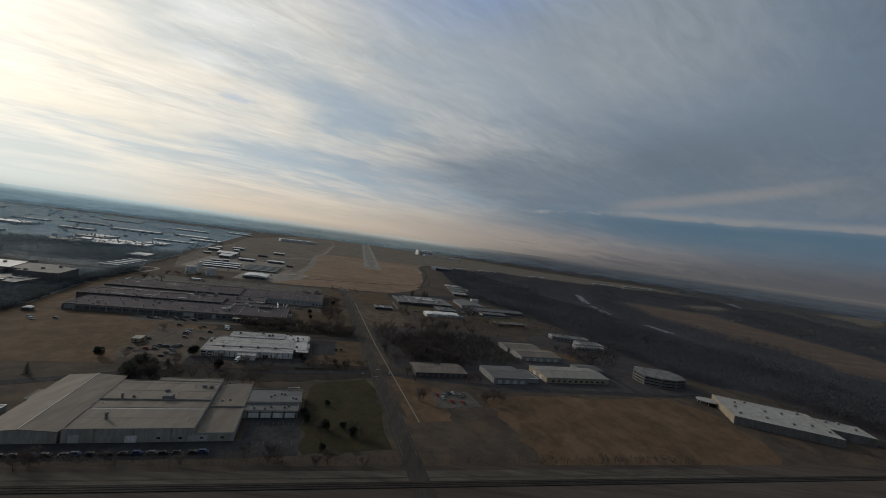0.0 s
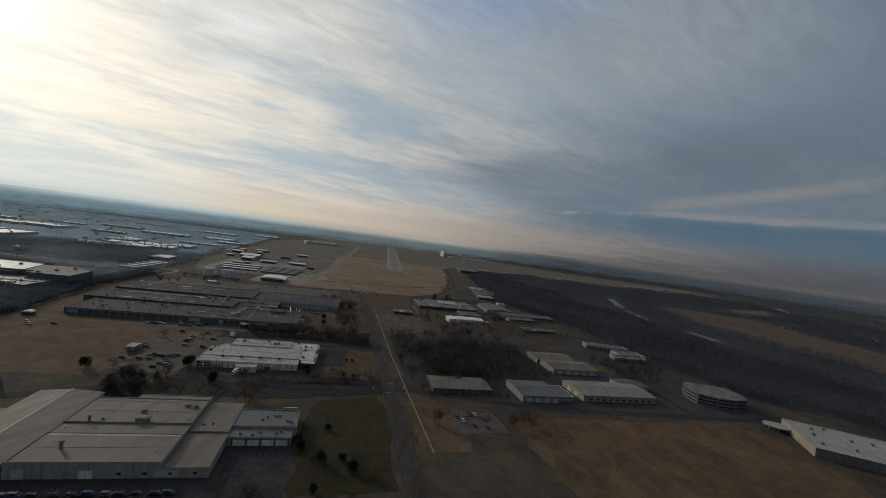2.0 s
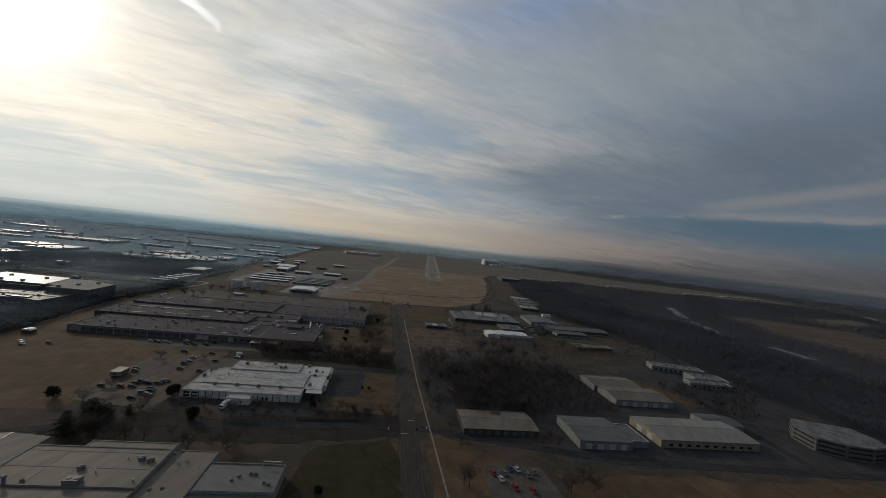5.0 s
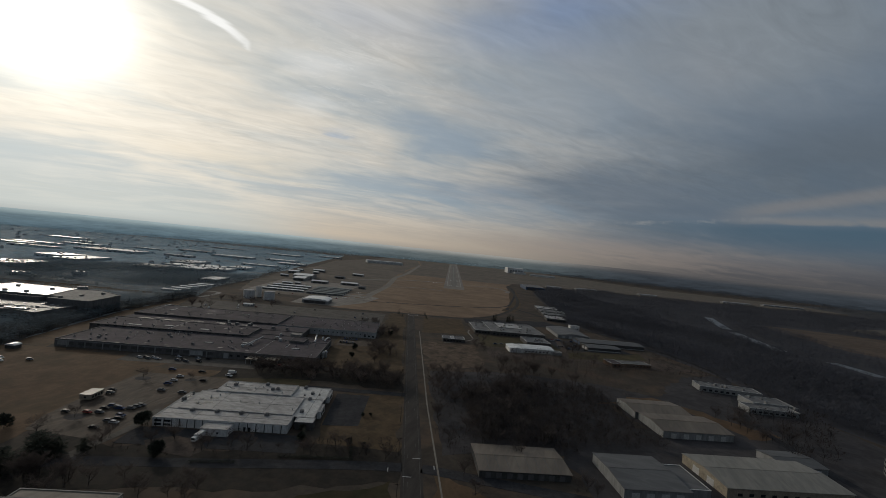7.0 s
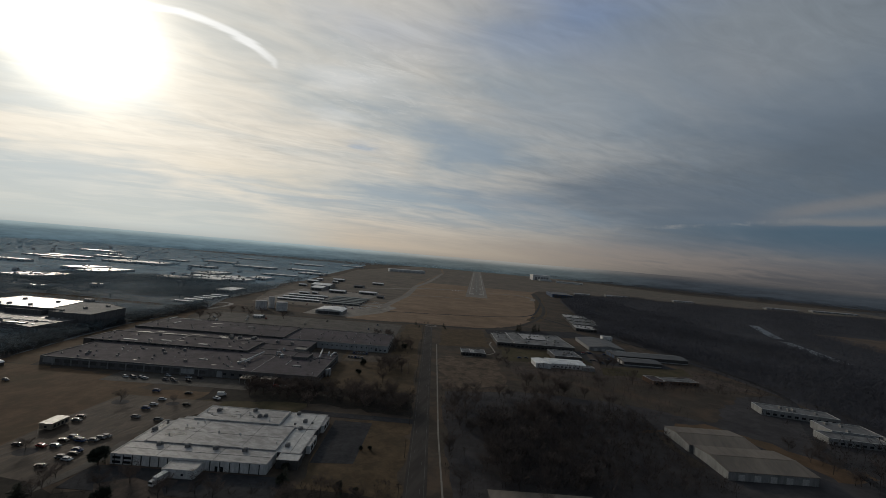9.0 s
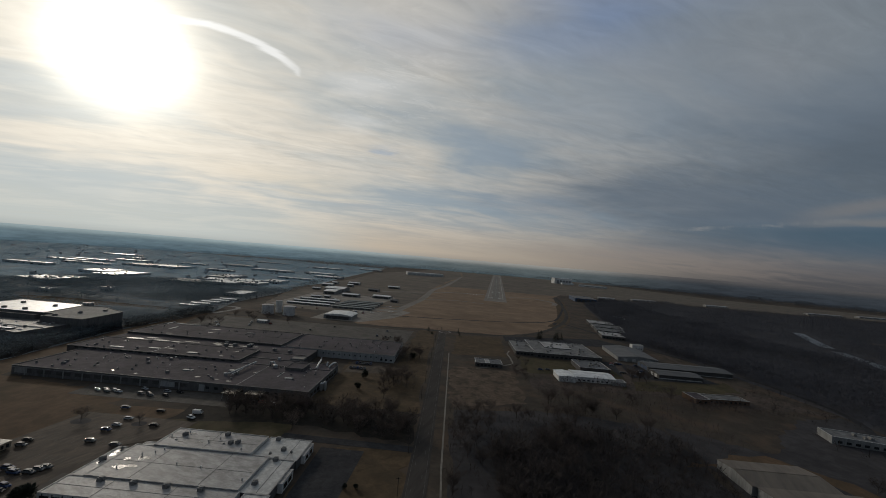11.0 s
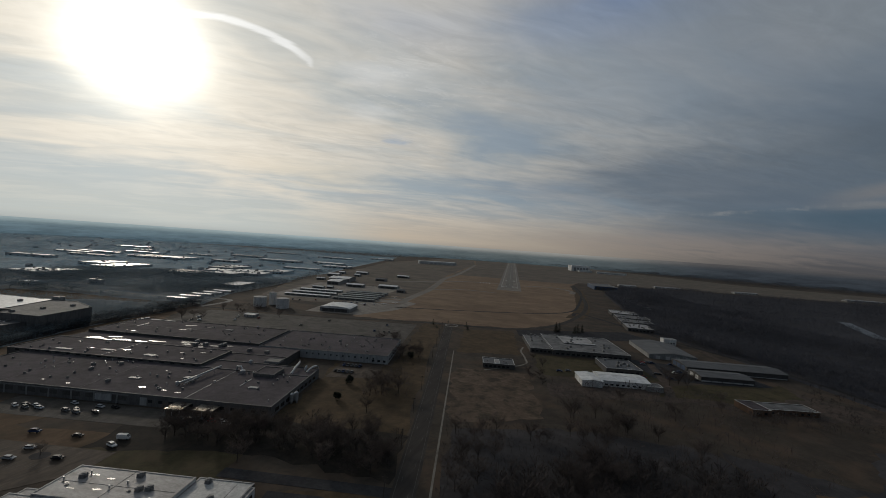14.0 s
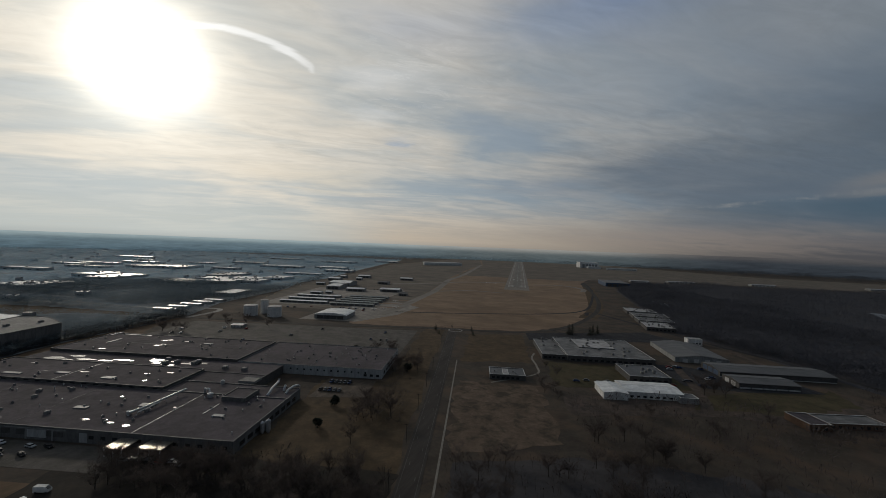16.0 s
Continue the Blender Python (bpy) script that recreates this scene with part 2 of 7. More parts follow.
# ---- materials ----
def surface(name, a, b, rough=0.85, size=4.0, fine=0.4, bump=0.0, metal=0.0, spread=0.0, stretch=(1, 1, 1), spec=0.3, third=None, patchy=0.5, thin=0.0):
    """Two colours mixed by broad stains (size, metres) and grain (fine, metres), and a third in patches between; spread: how far pieces differ in tone; thin: the share of light that passes through."""
    m = bpy.data.materials.new(name)
    m.use_nodes = True
    k = Nodes(m.node_tree)
    shader = m.node_tree.nodes["Principled BSDF"]
    where = k.tree.nodes.new("ShaderNodeNewGeometry").outputs["Position"]
    where = k.mapped(where, stretch, -17.6)
    stain = k.noise(where, 1.0 / size, 5, 0.6, 0.3)
    grain = k.noise(where, 1.0 / fine, 3, 0.6)
    f = k.math("ADD", k.math("MULTIPLY", k.span(stain, 0.32, 0.68), 0.6), k.math("MULTIPLY", k.span(grain, 0.32, 0.68), 0.4))
    colour = k.mix(f, a, b)
    if size > 8 * fine:
        blot = k.noise(where, 1.0 / math.sqrt(size * fine), 6, 0.65, 0.6)
        blotted = k.vec("SCALE", colour)
        k.link(k.span(blot, 0.3, 0.7, 0.8, 1.2), blotted.node.inputs["Scale"])
        colour = blotted
        if third:
            colour = k.mix(k.math("MULTIPLY", k.span(k.noise(k.mapped(where, (1, 1, 1), 40, (9, 4, 0)), 2.2 / size, 6, 0.68, 0.3), 0.44, 0.66), patchy), colour, third)
    if spread:
        chance = k.tree.nodes.new("ShaderNodeObjectInfo").outputs["Random"]
        tone = k.span(chance, 0, 1, 1 - spread, 1 + spread, False)
        scaled = k.vec("SCALE", colour)
        k.link(tone, scaled.node.inputs["Scale"])
        colour = scaled
    k.link(colour, shader.inputs["Base Color"])
    k.link(k.span(grain, 0.2, 0.8, rough - 0.1, min(1.0, rough + 0.1)), shader.inputs["Roughness"])
    shader.inputs["Metallic"].default_value = metal
    shader.inputs["Specular IOR Level"].default_value = spec
    if thin:
        leaf = k.add("ShaderNodeBsdfTranslucent")
        both = k.add("ShaderNodeMixShader", Fac=thin)
        k.link(colour, leaf.inputs["Color"])
        k.link(shader.outputs[0], both.inputs[1])
        k.link(leaf.outputs[0], both.inputs[2])
        k.link(both.outputs[0], m.node_tree.nodes["Material Output"].inputs["Surface"])
    if bump:
        node = k.add("ShaderNodeBump", Strength=bump)
        node.inputs["Distance"].default_value = 0.1
        k.link(grain, node.inputs["Height"])
        k.link(node.outputs[0], shader.inputs["Normal"])
    return m


def plain(name, colour, rough=0.5, metal=0.0, spec=0.5):
    return surface(name, tuple(c * 0.88 for c in colour), tuple(min(1, c * 1.1) for c in colour), rough, 2.5, 0.3, metal=metal, spec=spec)


M_GROUND = surface("winter_ground", (0.041, 0.034, 0.028), (0.075, 0.061, 0.047), 0.95, 70, 2.5, 0.3, spec=0.1, third=(0.112, 0.075, 0.051), patchy=0.6)
M_FIELD = surface("dry_field", (0.088, 0.056, 0.034), (0.134, 0.088, 0.054), 0.95, 55, 2, 0.3, spec=0.1, stretch=(1, 0.7, 1), third=(0.050, 0.041, 0.025), patchy=0.5)
M_AIRFIELD = surface("mown_dry_grass", (0.168, 0.114, 0.074), (0.240, 0.166, 0.110), 0.95, 120, 5, 0.2, spec=0.1, stretch=(0.6, 1, 1), third=(0.132, 0.094, 0.065), patchy=0.5)
M_GREYGRASS = surface("grey_tan_grass", (0.108, 0.089, 0.071), (0.160, 0.133, 0.106), 0.95, 110, 6, 0.2, spec=0.1, stretch=(0.5, 1, 1), third=(0.081, 0.071, 0.059), patchy=0.6)
M_MEADOW = surface("brown_meadow", (0.084, 0.061, 0.046), (0.124, 0.092, 0.069), 0.95, 70, 5, 0.2, spec=0.1, stretch=(0.6, 1, 1), third=(0.066, 0.055, 0.045), patchy=0.6)
M_LAWN = surface("dull_lawn", (0.022, 0.021, 0.010), (0.040, 0.035, 0.017), 0.95, 22, 1.5, 0.3, spec=0.1, third=(0.050, 0.035, 0.019), patchy=0.6)
M_EARTH = surface("worn_earth", (0.058, 0.046, 0.038), (0.113, 0.084, 0.068), 0.95, 16, 1.2, 0.3, spec=0.1, third=(0.039, 0.036, 0.032), patchy=0.7)
M_DIRT = surface("rail_ballast", (0.038, 0.031, 0.027), (0.092, 0.074, 0.061), 0.95, 30, 1.0, 0.3, stretch=(0.06, 1, 1), spec=0.1)
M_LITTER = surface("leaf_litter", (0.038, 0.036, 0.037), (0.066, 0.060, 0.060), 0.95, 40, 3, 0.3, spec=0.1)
M_ASPHALT = surface("worn_asphalt", (0.037, 0.032, 0.029), (0.058, 0.051, 0.045), 0.9, 22, 1.2, 0.1, stretch=(1, 0.15, 1), spec=0.1)
M_LOT = surface("parking_asphalt", (0.050, 0.037, 0.027), (0.108, 0.081, 0.060), 0.84, 9, 0.6, 0.1, spec=0.18, third=(0.036, 0.028, 0.021), patchy=0.75, stretch=(1, 0.3, 1))
M_DARKLOT = surface("dark_asphalt", (0.029, 0.029, 0.032), (0.051, 0.050, 0.051), 0.95, 14, 0.8, 0.1, spec=0.05)
M_CONCRETE = surface("concrete", (0.17, 0.158, 0.14), (0.25, 0.233, 0.21), 0.85, 9, 0.6, 0.1)
M_RUNWAY = surface("runway_concrete", (0.135, 0.115, 0.092), (0.182, 0.159, 0.133), 0.85, 30, 3, stretch=(1, 0.1, 1))
M_MARK = surface("road_paint", (0.28, 0.27, 0.255), (0.40, 0.39, 0.37), 0.7, 3, 0.3)
M_WORN = surface("worn_road_paint", (0.043, 0.042, 0.038), (0.136, 0.133, 0.124), 0.8, 5, 0.6)
M_RUBBER = surface("rubbered_concrete", (0.110, 0.098, 0.084), (0.156, 0.139, 0.120), 0.85, 20, 2, stretch=(1, 0.08, 1))
M_WATER = surface("river_water", (0.045, 0.050, 0.054), (0.07, 0.075, 0.08), 0.38, 60, 8, spec=0.5)
M_PUDDLE = surface("rain_puddle", (0.02, 0.02, 0.02), (0.035, 0.033, 0.03), 0.22, 6, 0.8, spec=0.6)
M_OLDLOT = surface("old_asphalt", (0.068, 0.060, 0.052), (0.104, 0.091, 0.080), 0.9, 26, 1.0, 0.1, spec=0.2, third=(0.043, 0.040, 0.030), patchy=0.7)
M_BARE = surface("bare_reddish_earth", (0.088, 0.063, 0.045), (0.140, 0.101, 0.073), 0.95, 22, 1.2, 0.3, spec=0.1, third=(0.043, 0.036, 0.026), patchy=0.85)
# M_SHADE: the shade of the trees is put into this dark ground colour
M_SHADE = surface("tree_shaded_mould", (0.018, 0.016, 0.014), (0.034, 0.029, 0.024), 0.95, 14, 1.2, 0.3, spec=0.1, third=(0.052, 0.041, 0.030), patchy=0.5)
M_TEALROOF = surface("green_grey_metal_roof", (0.095, 0.112, 0.108), (0.145, 0.165, 0.158), 0.6, 14, 0.8, spec=0.4)
# middle-distance woods: blue haze is mixed into the floor and tree colours
M_MIDHAZEFLOOR = surface("hazed_wood_floor", (0.150, 0.177, 0.198), (0.225, 0.256, 0.269), 0.95, 60, 5, spec=0.1, third=(0.221, 0.200, 0.171), patchy=0.5)
M_MIDHAZEWOODS = surface("bare_woods_hazed_blue", (0.127, 0.168, 0.193), (0.190, 0.237, 0.260), 0.95, 60, 8, spec=0.1, third=(0.115, 0.138, 0.147), patchy=0.6, thin=0.45)
M_BEIGEWALL = surface("beige_metal_wall", (0.255, 0.238, 0.205), (0.325, 0.305, 0.268), 0.65, 8, 0.5, stretch=(1, 1, 0.2), spec=0.4)
M_CREAMROOF = surface("cream_membrane_roof", (0.245, 0.232, 0.205), (0.33, 0.315, 0.285), 0.6, 14, 1.0, spec=0.4)
M_BELT = surface("dark_bare_belt", (0.050, 0.058, 0.063), (0.080, 0.090, 0.095), 0.95, 40, 6, spec=0.1, thin=0.2)
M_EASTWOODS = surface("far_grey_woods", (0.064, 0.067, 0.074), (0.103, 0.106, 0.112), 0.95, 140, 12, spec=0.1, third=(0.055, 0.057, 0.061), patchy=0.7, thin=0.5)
M_PALEWALL = surface("pale_block_wall", (0.27, 0.275, 0.272), (0.35, 0.355, 0.35), 0.75, 8, 0.5, stretch=(1, 1, 0.2))
M_APRON = surface("apron_concrete", (0.163, 0.140, 0.117), (0.240, 0.211, 0.179), 0.85, 30, 1.5, 0.1, third=(0.111, 0.098, 0.081), patchy=0.6)
M_DULLFIELD = surface("dull_far_field", (0.106, 0.089, 0.069), (0.159, 0.133, 0.106), 0.95, 80, 5, 0.2, spec=0.1, third=(0.075, 0.068, 0.058), patchy=0.6)
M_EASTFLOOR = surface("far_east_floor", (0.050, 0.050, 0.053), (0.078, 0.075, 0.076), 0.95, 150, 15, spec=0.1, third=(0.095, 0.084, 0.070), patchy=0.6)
M_PATH = surface("worn_footpath", (0.155, 0.138, 0.113), (0.225, 0.204, 0.170), 0.9, 9, 0.6, 0.1)
M_RUST = surface("rust_brown_grass", (0.062, 0.043, 0.025), (0.106, 0.073, 0.043), 0.95, 24, 1.5, 0.3, spec=0.1, third=(0.046, 0.037, 0.024), patchy=0.6)
M_OLIVE = surface("olive_rough_grass", (0.042, 0.037, 0.020), (0.075, 0.062, 0.033), 0.95, 24, 1.5, 0.3, spec=0.1, third=(0.086, 0.062, 0.039), patchy=0.5)
M_RUNWAYPAINT = surface("runway_paint", (0.192, 0.180, 0.162), (0.360, 0.348, 0.324), 0.8, 12, 1.5)
M_SHEET = surface("weathered_sheet_metal", (0.32, 0.28, 0.22), (0.46, 0.41, 0.34), 0.33, 4, 0.4, metal=0.8)
M_GRAVEL = surface("pale_gravel", (0.070, 0.060, 0.048), (0.112, 0.098, 0.080), 0.95, 12, 0.8, 0.2, stretch=(0.12, 1, 1), spec=0.1, third=(0.045, 0.038, 0.031), patchy=0.6)
M_BALLAST = surface("dark_ballast", (0.022, 0.020, 0.018), (0.042, 0.037, 0.033), 0.95, 8, 0.5, 0.3, stretch=(0.15, 1, 1), spec=0.1)
M_RAIL = surface("rusty_rail_steel", (0.06, 0.045, 0.035), (0.12, 0.095, 0.08), 0.6, 3, 0.3, metal=0.5)
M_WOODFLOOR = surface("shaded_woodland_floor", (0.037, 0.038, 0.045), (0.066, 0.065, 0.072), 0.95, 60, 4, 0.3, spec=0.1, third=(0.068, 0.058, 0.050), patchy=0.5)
NATURAL = (M_GROUND, M_FIELD, M_AIRFIELD, M_GREYGRASS, M_MEADOW, M_LAWN, M_EARTH, M_RUST, M_OLIVE, M_LITTER, M_DULLFIELD, M_BARE, M_SHADE)
M_METALROOF = surface("beige_metal_roof", (0.109, 0.090, 0.071), (0.158, 0.131, 0.104), 0.75, 26, 1.2, 0.05, spec=0.4, stretch=(1, 0.2, 1))
M_GREYROOF = surface("grey_metal_roof", (0.075, 0.074, 0.073), (0.115, 0.113, 0.111), 0.7, 20, 1.2, 0.05, spec=0.4, stretch=(0.3, 1, 1))
M_WHITEROOF = surface("white_membrane_roof", (0.262, 0.247, 0.236), (0.398, 0.380, 0.362), 0.55, 9, 0.7, 0.05, spec=0.18, third=(0.150, 0.142, 0.130), patchy=0.55, stretch=(0.5, 1, 1))
# lighter copy of the white roof, with the wing's sun sheen in its colour
M_SHEENROOF = surface("sheened_white_membrane", (0.36, 0.352, 0.335), (0.50, 0.49, 0.465), 0.5, 8, 0.7, 0.05, spec=0.2, third=(0.27, 0.262, 0.248), patchy=0.4)
M_BRIGHTROOF = surface("bright_white_roof", (0.50, 0.49, 0.47), (0.68, 0.67, 0.64), 0.4, 16, 1.5, spec=0.5)
M_GRAVELROOF = surface("dark_gravel_roof", (0.054, 0.047, 0.049), (0.101, 0.086, 0.093), 0.9, 24, 1.0, 0.15, spec=0.1)
M_DARKROOF = surface("dark_membrane_roof", (0.05, 0.05, 0.052), (0.085, 0.085, 0.088), 0.6, 15, 1.0, spec=0.4)
M_MOTTLED = surface("patched_grey_roof", (0.045, 0.043, 0.042), (0.19, 0.186, 0.180), 0.75, 9, 1.0, spec=0.4)
M_TANROOF = surface("tan_metal_roof", (0.150, 0.137, 0.112), (0.205, 0.188, 0.156), 0.5, 20, 1.0, spec=0.4, stretch=(1, 0.2, 1))
M_WHITEWALL = surface("white_painted_wall", (0.50, 0.49, 0.47), (0.66, 0.65, 0.62), 0.7, 7, 0.5, stretch=(1, 1, 0.3))
M_GREYWALL = surface("pale_grey_metal_wall", (0.165, 0.165, 0.160), (0.25, 0.25, 0.243), 0.6, 8, 0.5, stretch=(1, 1, 0.2), spec=0.4)
M_DARKWALL = surface("dark_wall", (0.05, 0.048, 0.046), (0.09, 0.085, 0.08), 0.8, 6, 0.5)
M_TANWALL = surface("tan_block_wall", (0.225, 0.19, 0.14), (0.31, 0.265, 0.20), 0.8, 6, 0.4)
M_BRICK = surface("brown_brick_wall", (0.068, 0.040, 0.026), (0.105, 0.062, 0.040), 0.85, 5, 0.25, 0.2)
M_BLUEWALL = surface("blue_metal_wall", (0.033, 0.055, 0.099), (0.050, 0.077, 0.132), 0.5, 6, 0.5)
M_GLASS = surface("dark_window_glass", (0.015, 0.018, 0.02), (0.03, 0.033, 0.036), 0.12, 5, 1, spec=0.5)
M_TRIM = plain("pale_metal_trim", (0.42, 0.41, 0.39), 0.5)
M_STEEL = surface("galvanised_steel", (0.33, 0.33, 0.33), (0.48, 0.48, 0.48), 0.42, 2, 0.3, metal=0.4)
M_DULLTRIM = plain("dull_metal_trim", (0.11, 0.108, 0.104), 0.7, spec=0.3)
M_MIDWALL = surface("grey_block_wall", (0.085, 0.083, 0.08), (0.14, 0.137, 0.132), 0.85, 6, 0.5, stretch=(1, 1, 0.3))
M_UNIT = surface("rooftop_unit_grey", (0.13, 0.125, 0.12), (0.22, 0.215, 0.205), 0.6, 1.5, 0.3)
M_TANK = surface("white_tank_paint", (0.45, 0.44, 0.42), (0.58, 0.57, 0.55), 0.55, 6, 0.6, stretch=(1, 1, 0.2))
M_BARK = surface("bare_bark", (0.059, 0.048, 0.042), (0.103, 0.086, 0.076), 0.95, 3, 0.3, spec=0.1)
M_TWIG = surface("bare_twigs", (0.069, 0.057, 0.053), (0.118, 0.098, 0.089), 0.95, 14, 0.8, spec=0.1, spread=0.25, thin=0.45)
M_DARKTWIG = surface("dark_bare_twigs", (0.036, 0.031, 0.030), (0.066, 0.056, 0.052), 0.95, 14, 0.8, spec=0.1, spread=0.25, thin=0.35)
M_WOODS = surface("far_bare_woods", (0.065, 0.067, 0.079), (0.113, 0.112, 0.124), 0.95, 60, 9, spec=0.1, third=(0.092, 0.080, 0.074), patchy=0.5, thin=0.4)
M_NEEDLE = surface("evergreen", (0.026, 0.031, 0.023), (0.050, 0.055, 0.040), 0.9, 3, 0.3, spec=0.15)
M_TYRE = plain("tyre_rubber", (0.025, 0.025, 0.025), 0.85)
# both far colours are paled and blued to stand in for aerial haze
M_HAZEDFLOOR = surface("far_floor_in_haze", (0.194, 0.270, 0.318), (0.288, 0.365, 0.394), 0.95, 160, 8, spec=0.1, third=(0.209, 0.197, 0.176), patchy=0.6)
M_HAZEDWOODS = surface("far_woods_in_haze", (0.241, 0.353, 0.420), (0.358, 0.476, 0.538), 0.95, 140, 10, spec=0.1, third=(0.134, 0.215, 0.269), patchy=0.8, thin=0.5)


def hazed_far_country():
    """Far country up to the horizon, haze painted into its colour and glow: bluer to the west, greyer to the east,
    paler with distance, with streaks of woods and fields.
    """
    m = bpy.data.materials.new("hazed_far_country")
    m.use_nodes = True
    k = Nodes(m.node_tree)
    shader = m.node_tree.nodes["Principled BSDF"]
    where = k.tree.nodes.new("ShaderNodeNewGeometry").outputs["Position"]
    across = k.tree.nodes.new("ShaderNodeSeparateXYZ")
    k.link(where, across.inputs[0])
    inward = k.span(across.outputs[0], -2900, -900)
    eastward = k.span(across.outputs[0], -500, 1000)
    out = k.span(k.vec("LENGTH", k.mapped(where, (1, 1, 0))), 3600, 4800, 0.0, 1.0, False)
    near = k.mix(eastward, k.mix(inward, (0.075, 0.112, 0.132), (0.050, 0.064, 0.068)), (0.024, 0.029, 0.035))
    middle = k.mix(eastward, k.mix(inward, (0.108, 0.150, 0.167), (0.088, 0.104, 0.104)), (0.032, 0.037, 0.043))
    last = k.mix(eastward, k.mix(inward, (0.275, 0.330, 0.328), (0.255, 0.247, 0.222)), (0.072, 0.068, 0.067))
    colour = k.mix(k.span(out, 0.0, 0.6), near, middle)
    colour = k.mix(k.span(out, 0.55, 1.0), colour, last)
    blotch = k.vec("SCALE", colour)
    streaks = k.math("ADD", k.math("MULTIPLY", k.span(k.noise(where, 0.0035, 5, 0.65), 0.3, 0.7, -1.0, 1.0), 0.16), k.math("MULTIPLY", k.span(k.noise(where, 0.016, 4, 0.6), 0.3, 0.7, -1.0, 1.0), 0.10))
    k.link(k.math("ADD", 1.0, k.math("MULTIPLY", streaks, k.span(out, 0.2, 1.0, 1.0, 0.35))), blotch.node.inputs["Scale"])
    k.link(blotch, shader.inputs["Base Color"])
    # the land glows faintly in place of light scattered by haze
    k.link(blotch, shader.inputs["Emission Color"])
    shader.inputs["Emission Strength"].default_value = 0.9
    shader.inputs["Roughness"].default_value = 1.0
    shader.inputs["Specular IOR Level"].default_value = 0.0
    return m


M_RISE = hazed_far_country()
CAR_PAINTS = [plain("car_paint_" + name, c, 0.5, spec=0.17) for name, c in (
    ("black", (0.02, 0.02, 0.022)), ("grey", (0.11, 0.115, 0.12)), ("white", (0.66, 0.66, 0.64)),
    ("silver", (0.36, 0.37, 0.38)), ("red", (0.20, 0.025, 0.02)), ("blue", (0.03, 0.05, 0.11)))]


# ---- building blocks ----
class Mesh:
    """Collects boxes, prisms and tubes into one mesh."""

    def __init__(self):
        self.v, self.f = [], []

    def face(self, *points):
        i = len(self.v)
        self.v += [tuple(p) for p in points]
        self.f.append(tuple(range(i, i + len(points))))
        return self

    def prism(self, outline, z0, z1, floor=False):
        """outline: counterclockwise; z1 may be a function of the point."""
        top = z1 if callable(z1) else lambda p: z1
        i, c = len(self.v), len(outline)
        self.v += [(x, y, z0) for x, y in outline] + [(x, y, top((x, y))) for x, y in outline]
        self.f += [(i + k, i + (k + 1) % c, i + c + (k + 1) % c, i + c + k) for k in range(c)]
        self.f.append(tuple(i + c + k for k in range(c)))
        if floor:
            self.f.append(tuple(i + k for k in reversed(range(c))))
        return self

    def box(self, x0, x1, y0, y1, z0, z1):
        return self.prism([(x0, y0), (x1, y0), (x1, y1), (x0, y1)], z0, z1, True)

    def tube(self, points, radii, sides=8):
        """A tube along points; its ends are closed."""
        rings = []
        for k, (p, r) in enumerate(zip(points, radii)):
            a, b = Vector(points[max(0, k - 1)]), Vector(points[min(len(points) - 1, k + 1)])
            axis = (b - a).normalized()
            u = axis.cross(Vector((0.31, 0.92, 0.17)) if abs(axis.z) > 0.5 else Vector((0, 0, 1))).normalized()
            w = axis.cross(u)
            rings.append(len(self.v))
            for s in range(sides):
                t = 2 * math.pi * s / sides
                self.v.append(tuple(Vector(p) + r * (math.cos(t) * u + math.sin(t) * w)))
        for a, b in zip(rings, rings[1:]):
            self.f += [(a + s, a + (s + 1) % sides, b + (s + 1) % sides, b + s) for s in range(sides)]
        self.f.append(tuple(rings[0] + s for s in reversed(range(sides))))
        self.f.append(tuple(rings[-1] + s for s in range(sides)))
        return self

    def data(self, name, material, smooth=False):
        me = bpy.data.meshes.new(name)
        me.from_pydata(self.v, [], self.f)
        me.materials.append(material)
        if smooth:
            me.shade_smooth()
        me.update()
        return me


def place(e, m, z=0.0, turn=0.0):
    """A pose on the street grid: e metres across the road, m metres along it."""
    c, s = math.cos(TURN), math.sin(TURN)
    return pose(e * c - m * s, e * s + m * c, z, 0, 0, math.degrees(TURN) + turn)


def thing(name, e, m, label, category, group="", z=0.0, turn=0.0):
    ob = new(name)
    ob.empty_display_size = 0.5
    ob.matrix_world = place(e, m, z, turn)
    return tagged(ob, label, category, group)


def part(name, mesh, material, parent, label="", at=None):
    data = mesh.data(name, material) if isinstance(mesh, Mesh) else mesh
    ob = new(name, data)
    ob.parent = parent
    if at is not None:
        ob.matrix_basis = at
    if label:
        ob["label"] = label
    return ob


def ragged(outline):
    """The same outline with the uneven edge of grown ground."""
    r = random.Random(round(sum(x + 3 * y for x, y in outline)))
    out = []
    for (xa, ya), (xb, yb) in zip(outline, outline[1:] + outline[:1]):
        far = math.hypot(xb - xa, yb - ya)
        count = max(1, min(14, int(far / 7)))
        sway = min(3.0, far * 0.05)
        out += [(xa + (xb - xa) * k / count + r.uniform(-sway, sway), ya + (yb - ya) * k / count + r.uniform(-sway, sway)) for k in range(count)]
    return out


def patch(name, outline, material, label, z, category="ground"):
    """A piece of the ground's surface with the outline given on the street grid."""
    mesh = Mesh()
    if material in NATURAL:
        outline = ragged(outline)
    area = sum(a[0] * b[1] - b[0] * a[1] for a, b in zip(outline, outline[1:] + outline[:1]))
    mesh.prism(outline if area > 0 else outline[::-1], z - 0.4, z)
    ob = new(name, mesh.data(name, material))
    ob.matrix_world = place(0, 0)
    return tagged(ob, label, category, kind="structure")


